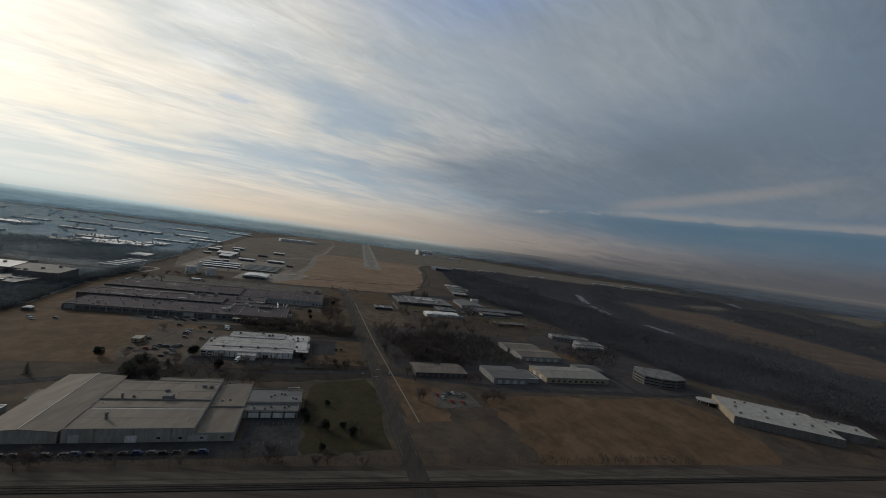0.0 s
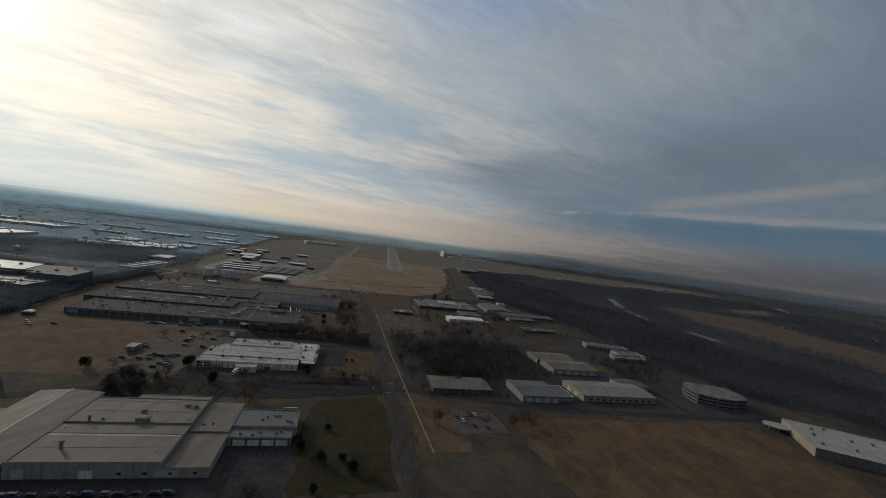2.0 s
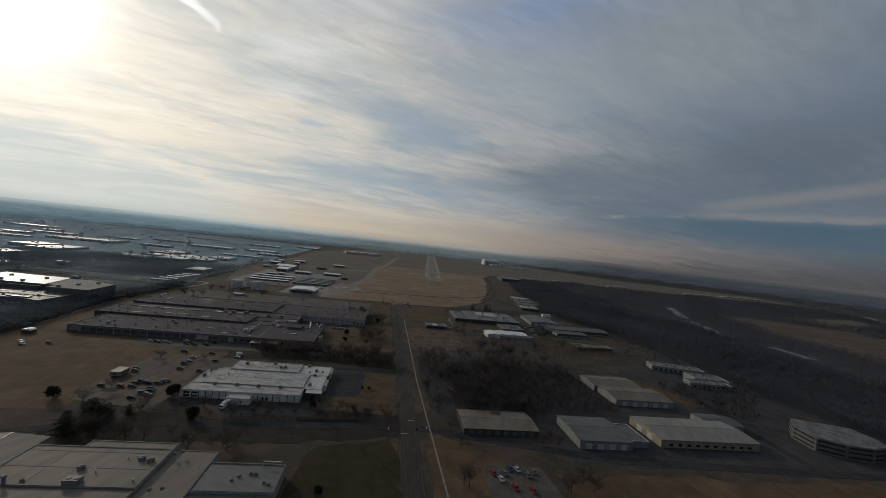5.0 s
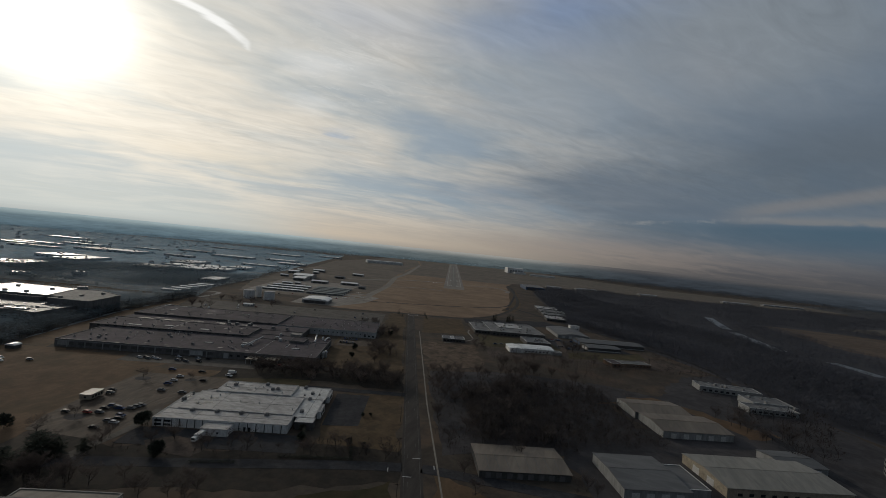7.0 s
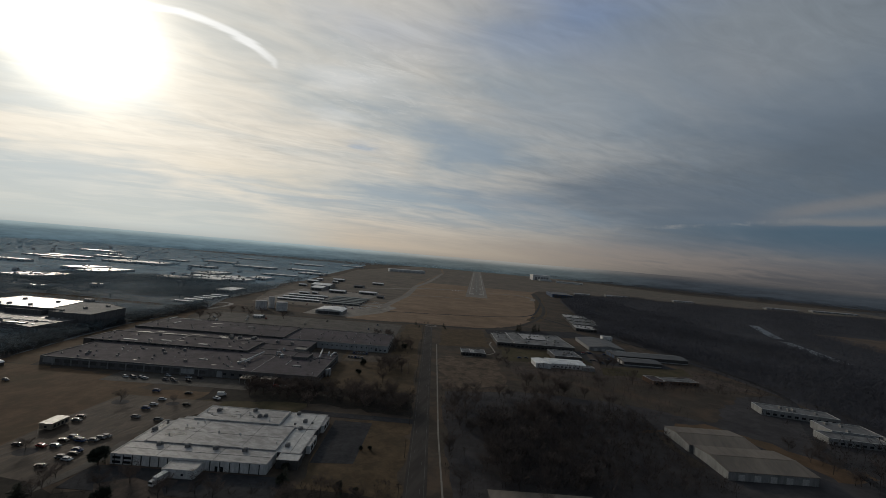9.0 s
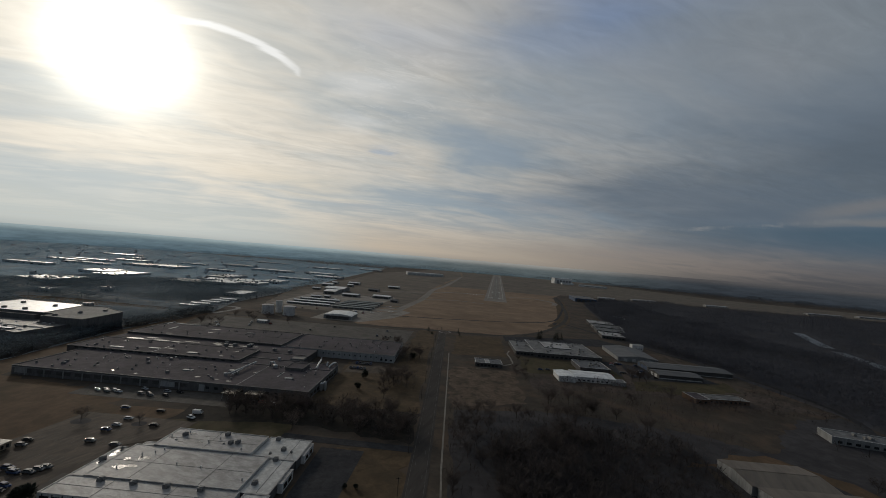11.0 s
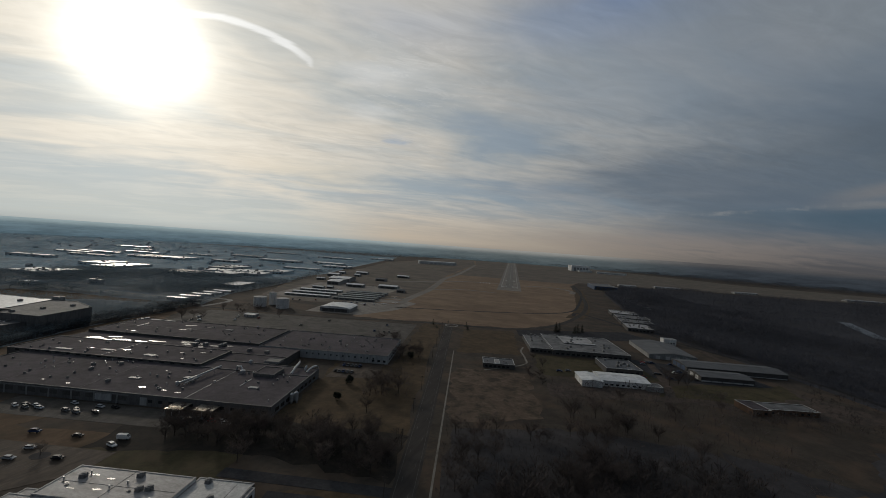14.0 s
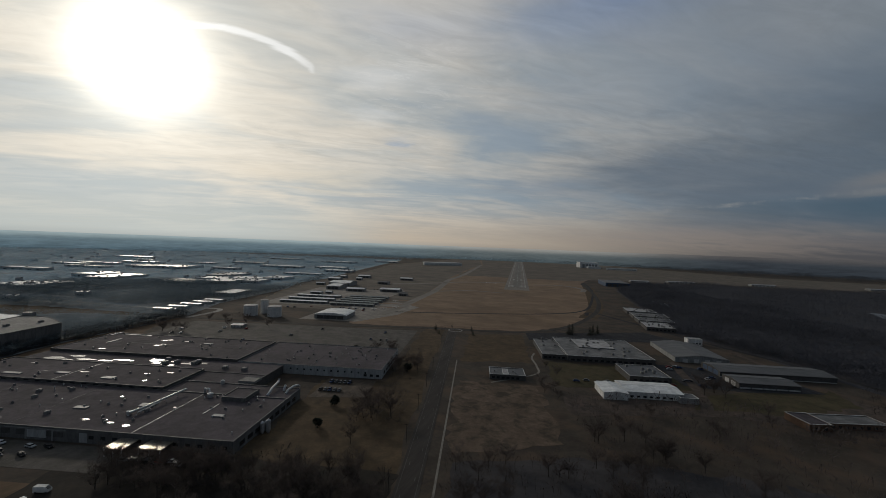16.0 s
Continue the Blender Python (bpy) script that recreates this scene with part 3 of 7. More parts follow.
def strip(points, width):
    """The outline of a band of that width along points."""
    left, right = [], []
    for k, p in enumerate(points):
        a, b = Vector(points[max(0, k - 1)]), Vector(points[min(len(points) - 1, k + 1)])
        u = (b - a).normalized()
        side = Vector((-u.y, u.x)) * width / 2
        left.append(tuple(Vector(p) + side))
        right.append(tuple(Vector(p) - side))
    return right + left[::-1]


def smooth_line(points, steps=6):
    out = []
    for k in range(len(points) - 1):
        p0, p1, p2, p3 = (Vector(points[min(max(j, 0), len(points) - 1)]) for j in (k - 1, k, k + 1, k + 2))
        for s in range(steps):
            t = s / steps
            out.append(tuple(0.5 * (2 * p1 + (p2 - p0) * t + (2 * p0 - 5 * p1 + 4 * p2 - p3) * t * t + (3 * p1 - p0 - 3 * p2 + p3) * t**3)))
    return out + [tuple(points[-1])]


# ---- ground ----
mesh = Mesh()
mesh.face((-9000, -4000, 0), (9000, -4000, 0), (9000, 9000, 0), (-9000, 9000, 0))
ground = new("ground", mesh.data("ground", M_GROUND))
tagged(ground, "brown winter ground with dull grass and soil", "ground", kind="structure")

RIVER = smooth_line([(1080, 1480), (960, 1300), (864, 1168), (751, 965), (712, 870), (672, 751), (690, 690), (684, 617), (660, 520), (690, 440)])
REACHES = [RIVER[12:19], RIVER[20:31], RIVER[36:43]]
MEADOW = [(940, 1096), (1010, 1085), (1103, 1058), (1180, 1020), (1234, 983), (1190, 880), (1164, 794), (1140, 662), (1123, 571), (1080, 480), (960, 380), (860, 330), (801, 405), (833, 440), (856, 526), (816, 602), (865, 764), (850, 830), (883, 914)]
AIRFIELD = [(-60, 803), (150, 808), (215, 860), (285, 980), (330, 1130), (410, 1600), (480, 1780), (880, 1830), (1400, 1770), (2050, 1850), (2150, 2200), (1500, 2480), (1250, 3000), (1000, 3560), (-100, 3600), (-330, 2300), (-300, 1700), (-330, 1250), (-250, 900), (-130, 900)]
FAR_FIELD = [(2300, 1100), (2700, 1250), (3500, 1650), (2700, 1560)]
patch("airfield", AIRFIELD, M_AIRFIELD, "wide flat airfield of mown tan winter grass", 0.04)
patch("airfield_grass", [(-45, 880), (-30, 935), (-14, 1147), (-4, 1370), (10, 1656), (46, 2071), (120, 2700), (120, 3560), (-100, 3590), (-330, 2300), (-300, 1700), (-330, 1250), (-250, 900), (-130, 900)], M_GREYGRASS, "worn grey-brown grass round the hangars", 0.052)
patch("airfield_grass", [(24, 1760), (440, 1700), (480, 1780), (880, 1830), (1250, 2990), (1000, 3550), (130, 3570), (130, 2700), (54, 2071)], M_GREYGRASS, "far grey-tan airfield grass", 0.056)
patch("meadow", MEADOW, M_MEADOW, "long brown field between the river woods", 0.04)
patch("far_meadow", FAR_FIELD, M_DULLFIELD, "pale brown field beyond the woods", 0.04)
patch("far_meadow", [(1250, 1180), (1700, 1330), (1640, 1200), (1300, 1080)], M_DULLFIELD, "pale brown field beyond the woods", 0.04)
patch("brown_field", [(-262, 330), (-128, 330), (-131, 400), (-132, 452), (-120, 470), (-235, 483), (-262, 480)], M_FIELD, "brown dry grass field beside the factory", 0.05)
patch("brown_field", [(-262, 483), (-232, 483), (-246, 690), (-270, 790), (-278, 640)], M_FIELD, "strip of brown dry grass beside the factory", 0.05)
patch("lawn", [(8, 204), (56, 206), (56, 318), (9, 300)], M_LAWN, "dull green lawn with shrubs", 0.05)
patch("lawn", [(-17, 470), (56, 440), (56, 800), (30, 800), (27, 600), (-17, 597)], M_RUST, "rust-brown lawn between factory and road", 0.05)
patch("lawn", [(12, 352), (57, 346), (57, 430), (12, 425)], M_RUST, "rust-brown lawn beside the white building", 0.05)
patch("lawn", [(-235, 425), (-60, 425), (-60, 452), (-235, 452)], M_FIELD, "brown dry grass verge beside the lot", 0.045)
patch("vacant_lot", [(78, 500), (137, 520), (137, 612), (78, 612)], M_BARE, "vacant lot of bare earth and dry grass", 0.05)
patch("vacant_lot", [(80, 664), (140, 672), (146, 786), (82, 776)], M_RUST, "dry grass plot beside the road", 0.05)
patch("vacant_lot", [(73, 240), (100, 240), (112, 300), (74, 330)], M_FIELD, "brown dry grass plot beside the road", 0.05)
patch("clearing", [(150, 560), (250, 575), (345, 560), (400, 560), (345, 640), (255, 605), (150, 592)], M_EARTH, "brown clearing beside the sheds", 0.05)
patch("clearing", [(205, 440), (270, 470), (330, 400), (300, 390), (285, 440), (228, 445)], M_FIELD, "brown dry grass slope", 0.05)
patch("clearing", [(140, 285), (330, 287), (348, 262), (338, 200), (300, 162), (140, 160)], M_FIELD, "brown dry grass verge", 0.042)
patch("lawn", [(232, 584), (290, 582), (352, 606), (362, 640), (300, 628), (262, 616)], M_OLIVE, "rough olive grass among sheds", 0.055)
patch("pond", [(452, 1130), (466, 1126), (476, 1160), (470, 1208), (456, 1202), (460, 1165)], M_WATER, "narrow grey pond among bare woods", 0.08, category="pond")
for reach in REACHES:
    patch("river", strip(reach, 20), M_WATER, "grey stretch of river among bare woods", 0.08, category="river")
patch("pond", [(1840, 1330), (1900, 1370), (2110, 1570), (2040, 1560)], M_WATER, "distant grey pond", 0.08, category="pond")
patch("grove_floor", [(-116, 294), (-60, 300), (58, 316), (58, 352), (10, 352), (-30, 336), (-80, 336), (-116, 346)], M_SHADE, "dark ground under bare trees", 0.047)
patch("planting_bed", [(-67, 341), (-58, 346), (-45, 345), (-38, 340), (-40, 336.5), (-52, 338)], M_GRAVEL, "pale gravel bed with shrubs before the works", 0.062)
patch("grove_floor", [(-84, 438), (-10, 450), (57, 438), (57, 482), (-16, 484), (-84, 476)], M_SHADE, "dark ground under bare trees", 0.058)
patch("grove_floor", [(80, 346), (222, 362), (222, 500), (150, 508), (80, 496)], M_LITTER, "dark ground under bare trees", 0.047)
for e0, m0 in ((-72, 938), (-76, 980), (-76, 1026)):
    patch("grass_strip", [(e0, m0), (e0 + 44, m0 + 2), (e0 + 46, m0 + 11), (e0, m0 + 9)], M_AIRFIELD, "tan grass strip between tarmac lanes", 0.12)
patch("plain", [(560, 1790), (880, 1830), (1400, 1770), (2050, 1850), (2150, 2200), (1500, 2480), (1250, 3000), (1000, 3300), (760, 2300)], M_DULLFIELD, "dull grey-brown plain beside the airfield", 0.06)
patch("yard_floor", [(150, 298), (310, 292), (398, 300), (400, 430), (398, 556), (350, 540), (280, 470), (226, 500), (226, 400), (150, 380)], M_LITTER, "dark littered ground among sheds", 0.046)
patch("dirt_strip", strip(smooth_line([(256, 930), (296, 1030), (328, 1150), (362, 1300), (400, 1470)]), 26), M_RUST, "rust-brown strip between tracks", 0.07)
patch("lawn", [(-80, 424), (-12, 425), (-12, 454), (-60, 458), (-80, 452)], M_OLIVE, "dull olive lawn before the factory", 0.052)
def along(offset, east=260.0):
    """Two points of a line along the railway."""
    return [(-400, 190.7 + 22 + offset), (east, 190.7 - 0.055 * east + offset)]


patch("rail_bed", strip(along(-18, 700), 44), M_DIRT, "brown ballast strip of a railway", 0.05, category="railway")
patch("gravel_track", strip(along(-3.2), 5.6), M_GRAVEL, "pale gravel track beside the railway", 0.09, category="track")
patch("gravel_track", strip(along(-8.4), 2.6), M_GRAVEL, "pale gravel track beside the railway", 0.085, category="track")
railway = thing("railway_track", 0, 190.7 - 12.2, "single railway track with dull steel rails on dark ballast", "railway track", turn=math.degrees(math.atan(-0.055)))
railway["kind"] = "structure"
part("ballast", Mesh().prism([(-400, -2.4), (600, -2.4), (600, 2.4), (-400, 2.4)], 0.0, 0.34), M_BALLAST, railway)
for y in (-0.72, 0.72):
    part("rail", Mesh().box(-400, 600, y - 0.05, y + 0.05, 0.34, 0.52), M_RAIL, railway)


# ---- roads and paved ground ----
def road(name, points, width, material, label, z=0.10):
    return patch(name, strip(points, width), material, label, z, category="road")


road("road", [(64, -400), (64, 793)], 10.5, M_ASPHALT, "straight grey asphalt road with faint lane lines")
road("road", smooth_line([(-420, 262), (-250, 278), (-165, 292), (-100, 318), (-30, 325), (30, 330), (59, 331)]), 8, M_DARKLOT, "dark asphalt side street")
road("road", [(69, 331), (180, 302), (380, 292), (520, 120)], 8, M_DARKLOT, "dark asphalt side street")
road("road", smooth_line([(-260, 788), (-100, 785), (-6, 797), (60, 799), (150, 806), (216, 862), (282, 985), (330, 1130), (372, 1330), (415, 1600)]), 8, M_ASPHALT, "asphalt road round the airfield", 0.11)
road("road", smooth_line([(262, 960), (285, 985), (350, 800), (395, 690), (410, 560), (330, 430), (310, 300)]), 6, M_DARKLOT, "narrow lane along the woods", 0.09)
road("road", smooth_line([(-265, 786), (-267, 855), (-365, 840), (-470, 852), (-700, 900)]), 7, M_CONCRETE, "pale concrete lane", 0.10)
road("perimeter_track", smooth_line([(-40, 905), (5, 911), (80, 924), (194, 954), (262, 1000), (304, 1093), (386, 1381), (430, 1650)]), 5, M_DARKLOT, "dark track inside the airfield fence", 0.09)
road("pavement", [(75, 415), (75, 667)], 1.0, M_PATH, "pale concrete footpath beside the road", 0.12)
road("pavement", [(75, 415), (79, 240)], 0.9, M_PATH, "pale concrete footpath beside the road", 0.12)
road("pavement", smooth_line([(147, 705), (142.6, 687), (143.3, 661), (138.7, 638), (103, 612)]), 1.8, M_PATH, "pale winding footpath", 0.12)
road("dirt_lane", smooth_line([(745, 520), (737, 498), (715, 431), (709, 383), (718, 350)]), 5, M_GRAVEL, "thin pale track through the woods", 0.10)
road("dirt_lane", smooth_line([(238, 580), (246, 596), (257, 634), (264, 668), (273, 700)]), 7, M_EARTH, "bare brown dirt lane between sheds", 0.10)
road("dirt_lane", smooth_line([(340, 650), (357, 690), (357, 722), (359, 766)]), 6, M_EARTH, "bare brown dirt lane beside the woods", 0.10)
patch("parking_lot", [(-129, 346), (-92, 340), (-84, 352), (-84, 405), (-66, 422), (-66, 439), (-130.5, 439.5), (-134, 400), (-133.5, 362)], M_LOT, "worn parking lot with cars", 0.10, category="parking lot")
patch("parking_lot", [(-165, 462), (-62, 464), (-60, 484), (-165, 484)], M_OLDLOT, "asphalt yard before the factory", 0.09, category="parking lot")
patch("yard", [(-70, 343), (-58, 349), (-44, 346), (-37, 337), (-42, 329), (-54, 331), (-64, 335)], M_EARTH, "pale bare earth yard by the loading dock", 0.094)
road("road", smooth_line([(-92, 322), (-90, 334), (-85, 350), (-83, 366), (-84, 380)]), 5, M_OLDLOT, "worn asphalt drive to the parking lot", 0.104)
patch("parking_lot", [(-82, 338), (5, 338), (5, 357), (-82, 357)], M_DARKLOT, "dark asphalt yard behind the white building", 0.09, category="parking lot")
patch("parking_lot", [(11, 372), (32, 374), (34, 424), (11, 424)], M_DARKLOT, "dark asphalt car park beside the white works", 0.09, category="parking lot")
road("road", [(-14, 433), (59, 431)], 7, M_DARKLOT, "dark asphalt drive between works and factory", 0.10)
patch("parking_lot", [(-23, 203), (6, 204), (7, 246), (-23, 246)], M_DARKLOT, "dark asphalt car park", 0.09, category="parking lot")
patch("parking_lot", [(-160, 206), (-23, 203), (-23, 219), (-160, 219)], M_DARKLOT, "dark asphalt strip before the warehouse", 0.085, category="parking lot")
patch("parking_lot", [(-240, 668), (22, 672), (24, 780), (-90, 776), (-240, 770)], M_OLDLOT, "wide worn parking lot beyond the factory", 0.09, category="parking lot")
patch("parking_lot", [(98, 262), (134, 264), (132, 292), (101, 292)], M_OLDLOT, "grey car park beside the street", 0.09, category="parking lot")
patch("parking_lot", [(-15, 560), (20, 566), (20, 599), (-15, 599)], M_LOT, "small car park beside the factory", 0.10, category="parking lot")
patch("lawn", [(152, 612), (250, 622), (252, 676), (152, 678)], M_OLIVE, "rough olive grass among sheds", 0.056)
patch("parking_lot", [(150, 764), (330, 790), (300, 842), (150, 800)], M_DARKLOT, "asphalt yard beside the airfield", 0.08, category="parking lot")
patch("parking_lot", [(250, 632), (290, 625), (350, 632), (345, 655), (270, 690), (250, 690)], M_DARKLOT, "asphalt yard among sheds", 0.085, category="parking lot")
patch("apron", [(-135, 815), (-60, 815), (-20, 880), (0, 960), (-45, 1010), (-130, 900)], M_APRON, "grey aircraft apron", 0.09, category="apron")
patch("apron", [(-250, 930), (-85, 940), (-60, 1180), (-250, 1180)], M_APRON, "grey apron between hangar rows", 0.09, category="apron")


def taxiway(points, width, label):
    return road("taxiway", smooth_line(points), width, M_RUNWAY, label, 0.095)


taxiway([(-40, 870), (-28, 968), (-14, 1090), (-1, 1206), (6, 1380), (12, 1544), (52, 1845), (120, 2700)], 16, "pale concrete taxiway")
taxiway([(-2, 1200), (72, 1250), (152, 1232)], 9, "narrow pale taxiway")
taxiway([(-120, 1330), (-40, 1390), (60, 1480), (175, 1510)], 16, "pale concrete taxiway")
taxiway([(250, 1480), (330, 1500), (370, 1420), (352, 1340)], 14, "pale concrete taxiway")

# the runway, with its markings as parts
runway = thing("runway", 190, 1320, "long pale concrete runway with white markings", "runway", turn=-5.9)
runway["kind"] = "structure"
part("runway_surface", Mesh().box(-31, 31, -8, 2300, -0.3, 0.12), M_RUNWAY, runway)
part("rubber_marks", Mesh().box(-11, 11, 60, 2000, 0.0, 0.126), M_RUBBER, runway, "dark rubber streaks")
for x in (-22, 22):
    part("edge_line", Mesh().box(x - 0.9, x + 0.9, 70, 2280, 0.0, 0.135), M_RUNWAYPAINT, runway)
for x in (-19, -15.5, -12, -8.5, 8.5, 12, 15.5, 19):
    part("threshold_bar", Mesh().box(x - 0.9, x + 0.9, 78, 124, 0.0, 0.135), M_RUNWAYPAINT, runway)
for y in (310,):
    for x in (-12, 12):
        part("aiming_mark", Mesh().box(x - 3, x + 3, y, y + 45, 0.0, 0.135), M_RUNWAYPAINT, runway)
for k in range(24):
    part("centre_dash", Mesh().box(-0.5, 0.5, 180 + k * 60, 216 + k * 60, 0.0, 0.135), M_RUNWAYPAINT, runway)
lights = thing("approach_lights", 150, 1480, "row of small white runway lights", "lights", turn=-5.9)
for k in range(4):
    part("light_unit", Mesh().box(-30 + k * 9, -28.6 + k * 9, 0, 1.4, 0, 1.6), M_WHITEWALL, lights)

# lane lines of the main road
for x in (60.1, 67.9):
    edge = new("edge_line", Mesh().box(x - 0.06, x + 0.06, 200, 785, 0.05, 0.112).data("edge_line", M_WORN))
    edge.matrix_world = place(0, 0)
    tagged(edge, "worn white edge line of the road", "road marking", "road edge lines", "structure")
stall = Mesh().box(-0.07, 0.07, 0, 5, 0.05, 0.108).data("stall_line", M_WORN)
for x0, count, y in ((-128, 17, 357), (-128, 17, 372), (-126, 18, 387), (-126, 16, 404), (-124, 16, 420), (-158, 24, 464), (-20, 9, 214), (-20, 9, 236), (-220, 60, 700), (-220, 60, 735)):
    for k in range(count):
        line = new("stall_line", stall)
        line.matrix_world = place(x0 + 2.8 * k, y)
        tagged(line, "worn white parking stall line on asphalt", "road marking", "parking stall lines", "structure")
lane = Mesh().box(-0.08, 0.08, 0, 3.5, 0.10, 0.112).data("lane_dash", M_WORN)
for k in range(46):
    dash = new("lane_dash", lane)
    dash.matrix_world = place(64 + (2.1 if k % 2 else -2.1), 215 + k * 12.5)
    tagged(dash, "worn white lane dash on the road", "road marking", "lane dashes", "structure")
for x0, x1, y0, y1 in ((59.5, 63.6, 322.5, 323.0), (64.4, 68.6, 340, 340.5), (52, 52.5, 326.5, 330), (75, 75.5, 330.5, 334)):
    bar = new("stop_line", Mesh().box(x0, x1, y0, y1, 0.05, 0.116).data("stop_line", M_MARK))
    bar.matrix_world = place(0, 0)
    tagged(bar, "white stop line at the street crossing", "road marking", "stop lines", "structure")
island = thing("roundabout", 67, 794, "small ring of pale kerb at the road's end", "roundabout")
island["kind"] = "structure"
ring = Mesh()
for k in range(24):
    a, b = 2 * math.pi * k / 24, 2 * math.pi * (k + 1) / 24
    ring.face((7 * math.cos(a), 7 * math.sin(a), 0.2), (8.6 * math.cos(a), 8.6 * math.sin(a), 0.2), (8.6 * math.cos(b), 8.6 * math.sin(b), 0.2), (7 * math.cos(b), 7 * math.sin(b), 0.2))
    ring.face((8.6 * math.cos(a), 8.6 * math.sin(a), 0.0), (8.6 * math.cos(b), 8.6 * math.sin(b), 0.0), (8.6 * math.cos(b), 8.6 * math.sin(b), 0.2), (8.6 * math.cos(a), 8.6 * math.sin(a), 0.2))
part("kerb", ring, M_CONCRETE, island)


# ---- buildings ----
def block(b, x0, x1, y0, y1, h, wall, roof, rim=0.4, base=0.0, trim=None):
    """A flat-roofed block: four walls that stand up as a low parapet, a roof sheet and a pale coping."""
    t, top = 0.35, h + rim
    part("wall", Mesh().box(x0, x1, y0, y0 + t, base, top), wall, b)
    part("wall", Mesh().box(x0, x1, y1 - t, y1, base, top), wall, b)
    part("wall", Mesh().box(x0, x0 + t, y0 + t, y1 - t, base, top), wall, b)
    part("wall", Mesh().box(x1 - t, x1, y0 + t, y1 - t, base, top), wall, b)
    part("roof", Mesh().box(x0 + t, x1 - t, y0 + t, y1 - t, h - 0.3, h), roof, b)
    if rim:
        cap = Mesh()
        for q in ((x0 - 0.1, x1 + 0.1, y0 - 0.1, y0 + t + 0.1), (x0 - 0.1, x1 + 0.1, y1 - t - 0.1, y1 + 0.1), (x0 - 0.1, x0 + t + 0.1, y0 + t + 0.1, y1 - t - 0.1), (x1 - t - 0.1, x1 + 0.1, y0 + t + 0.1, y1 - t - 0.1)):
            cap.box(*q, top + 0.003, top + 0.12)
        part("coping", cap, trim or M_TRIM, b)


def pitched(b, x0, x1, y0, y1, eave, ridge, wall, roof, along="y"):
    """A low gable: walls with pointed ends and two roof slopes; ridge along x or y."""
    if along == "y":
        xm = (x0 + x1) / 2
        walls = Mesh()
        for y, k in ((y0, 1), (y1, -1)):
            pts = [(x0, y, 0), (x1, y, 0), (x1, y, eave), (xm, y, ridge), (x0, y, eave)]
            walls.face(*pts[::k])
        walls.face((x1, y0, 0), (x1, y1, 0), (x1, y1, eave), (x1, y0, eave)).face((x0, y1, 0), (x0, y0, 0), (x0, y0, eave), (x0, y1, eave))
        part("wall", walls, wall, b)
        for a in (x0 - 0.5, x1 + 0.5):
            drop = (ridge - eave) / (xm - x0) * 0.5
            s = Mesh()
            p = [(a, y0 - 0.4), (xm, y0 - 0.4), (xm, y1 + 0.4), (a, y1 + 0.4)]
            z = [eave - drop, ridge, ridge, eave - drop]
            if a > xm:
                p, z = p[::-1], z[::-1]
            s.face(*[(*q, h + 0.22) for q, h in zip(p, z)]).face(*[(*q, h + 0.02) for q, h in zip(p[::-1], z[::-1])])
            for k in range(4):
                j = (k + 1) % 4
                s.face((*p[k], z[k] + 0.02), (*p[j], z[j] + 0.02), (*p[j], z[j] + 0.22), (*p[k], z[k] + 0.22))
            part("roof", s, roof, b)
        part("ridge_cap", Mesh().box(xm - 0.3, xm + 0.3, y0 - 0.4, y1 + 0.4, ridge + 0.15, ridge + 0.3), roof, b)
    else:
        ym = (y0 + y1) / 2
        walls = Mesh()
        for x, k in ((x0, -1), (x1, 1)):
            pts = [(x, y0, 0), (x, y1, 0), (x, y1, eave), (x, ym, ridge), (x, y0, eave)]
            walls.face(*pts[::k])
        walls.face((x0, y0, 0), (x1, y0, 0), (x1, y0, eave), (x0, y0, eave)).face((x1, y1, 0), (x0, y1, 0), (x0, y1, eave), (x1, y1, eave))
        part("wall", walls, wall, b)
        for a in (y0 - 0.5, y1 + 0.5):
            drop = (ridge - eave) / (ym - y0) * 0.5
            s = Mesh()
            p = [(x0 - 0.4, a), (x1 + 0.4, a), (x1 + 0.4, ym), (x0 - 0.4, ym)]
            z = [eave - drop, eave - drop, ridge, ridge]
            if a > ym:
                p, z = p[::-1], z[::-1]
            s.face(*[(*q, h + 0.22) for q, h in zip(p, z)]).face(*[(*q, h + 0.02) for q, h in zip(p[::-1], z[::-1])])
            for k in range(4):
                j = (k + 1) % 4
                s.face((*p[k], z[k] + 0.02), (*p[j], z[j] + 0.02), (*p[j], z[j] + 0.22), (*p[k], z[k] + 0.22))
            part("roof", s, roof, b)
        part("ridge_cap", Mesh().box(x0 - 0.4, x1 + 0.4, ym - 0.3, ym + 0.3, ridge + 0.15, ridge + 0.3), roof, b)


def openings(b, name, x0, x1, count, width, z0, z1, y, face, material, label=""):
    """Evenly spaced windows or doors, each a frame-deep pane, on a wall. face: s, n (at y = const) or e, w (at x = const)."""
    d = 0.08
    if face in "sn":
        data = Mesh().box(-width / 2, width / 2, -d, d, z0, z1).data(name, material)
    else:
        data = Mesh().box(-d, d, -width / 2, width / 2, z0, z1).data(name, material)
    for k in range(count):
        u = x0 + (x1 - x0) * (k + 0.5) / count
        part(name, data, material, b, label, pose(u, y, 0) if face in "sn" else pose(y, u, 0))


def unit_data(w, l, h):
    u = Mesh().box(-w / 2, w / 2, -l / 2, l / 2, 0.15, h)
    u.box(-w / 2 - 0.08, w / 2 + 0.08, -l / 2 - 0.08, l / 2 + 0.08, 0.0, 0.15)
    u.tube([(0, 0, h), (0, 0, h + 0.25)], [0.38 * w, 0.34 * w], 10)
    u.box(w / 2, w / 2 + 0.35, -l / 4, l / 4, 0.3, h * 0.7)
    return u.data("rooftop_unit", M_UNIT)


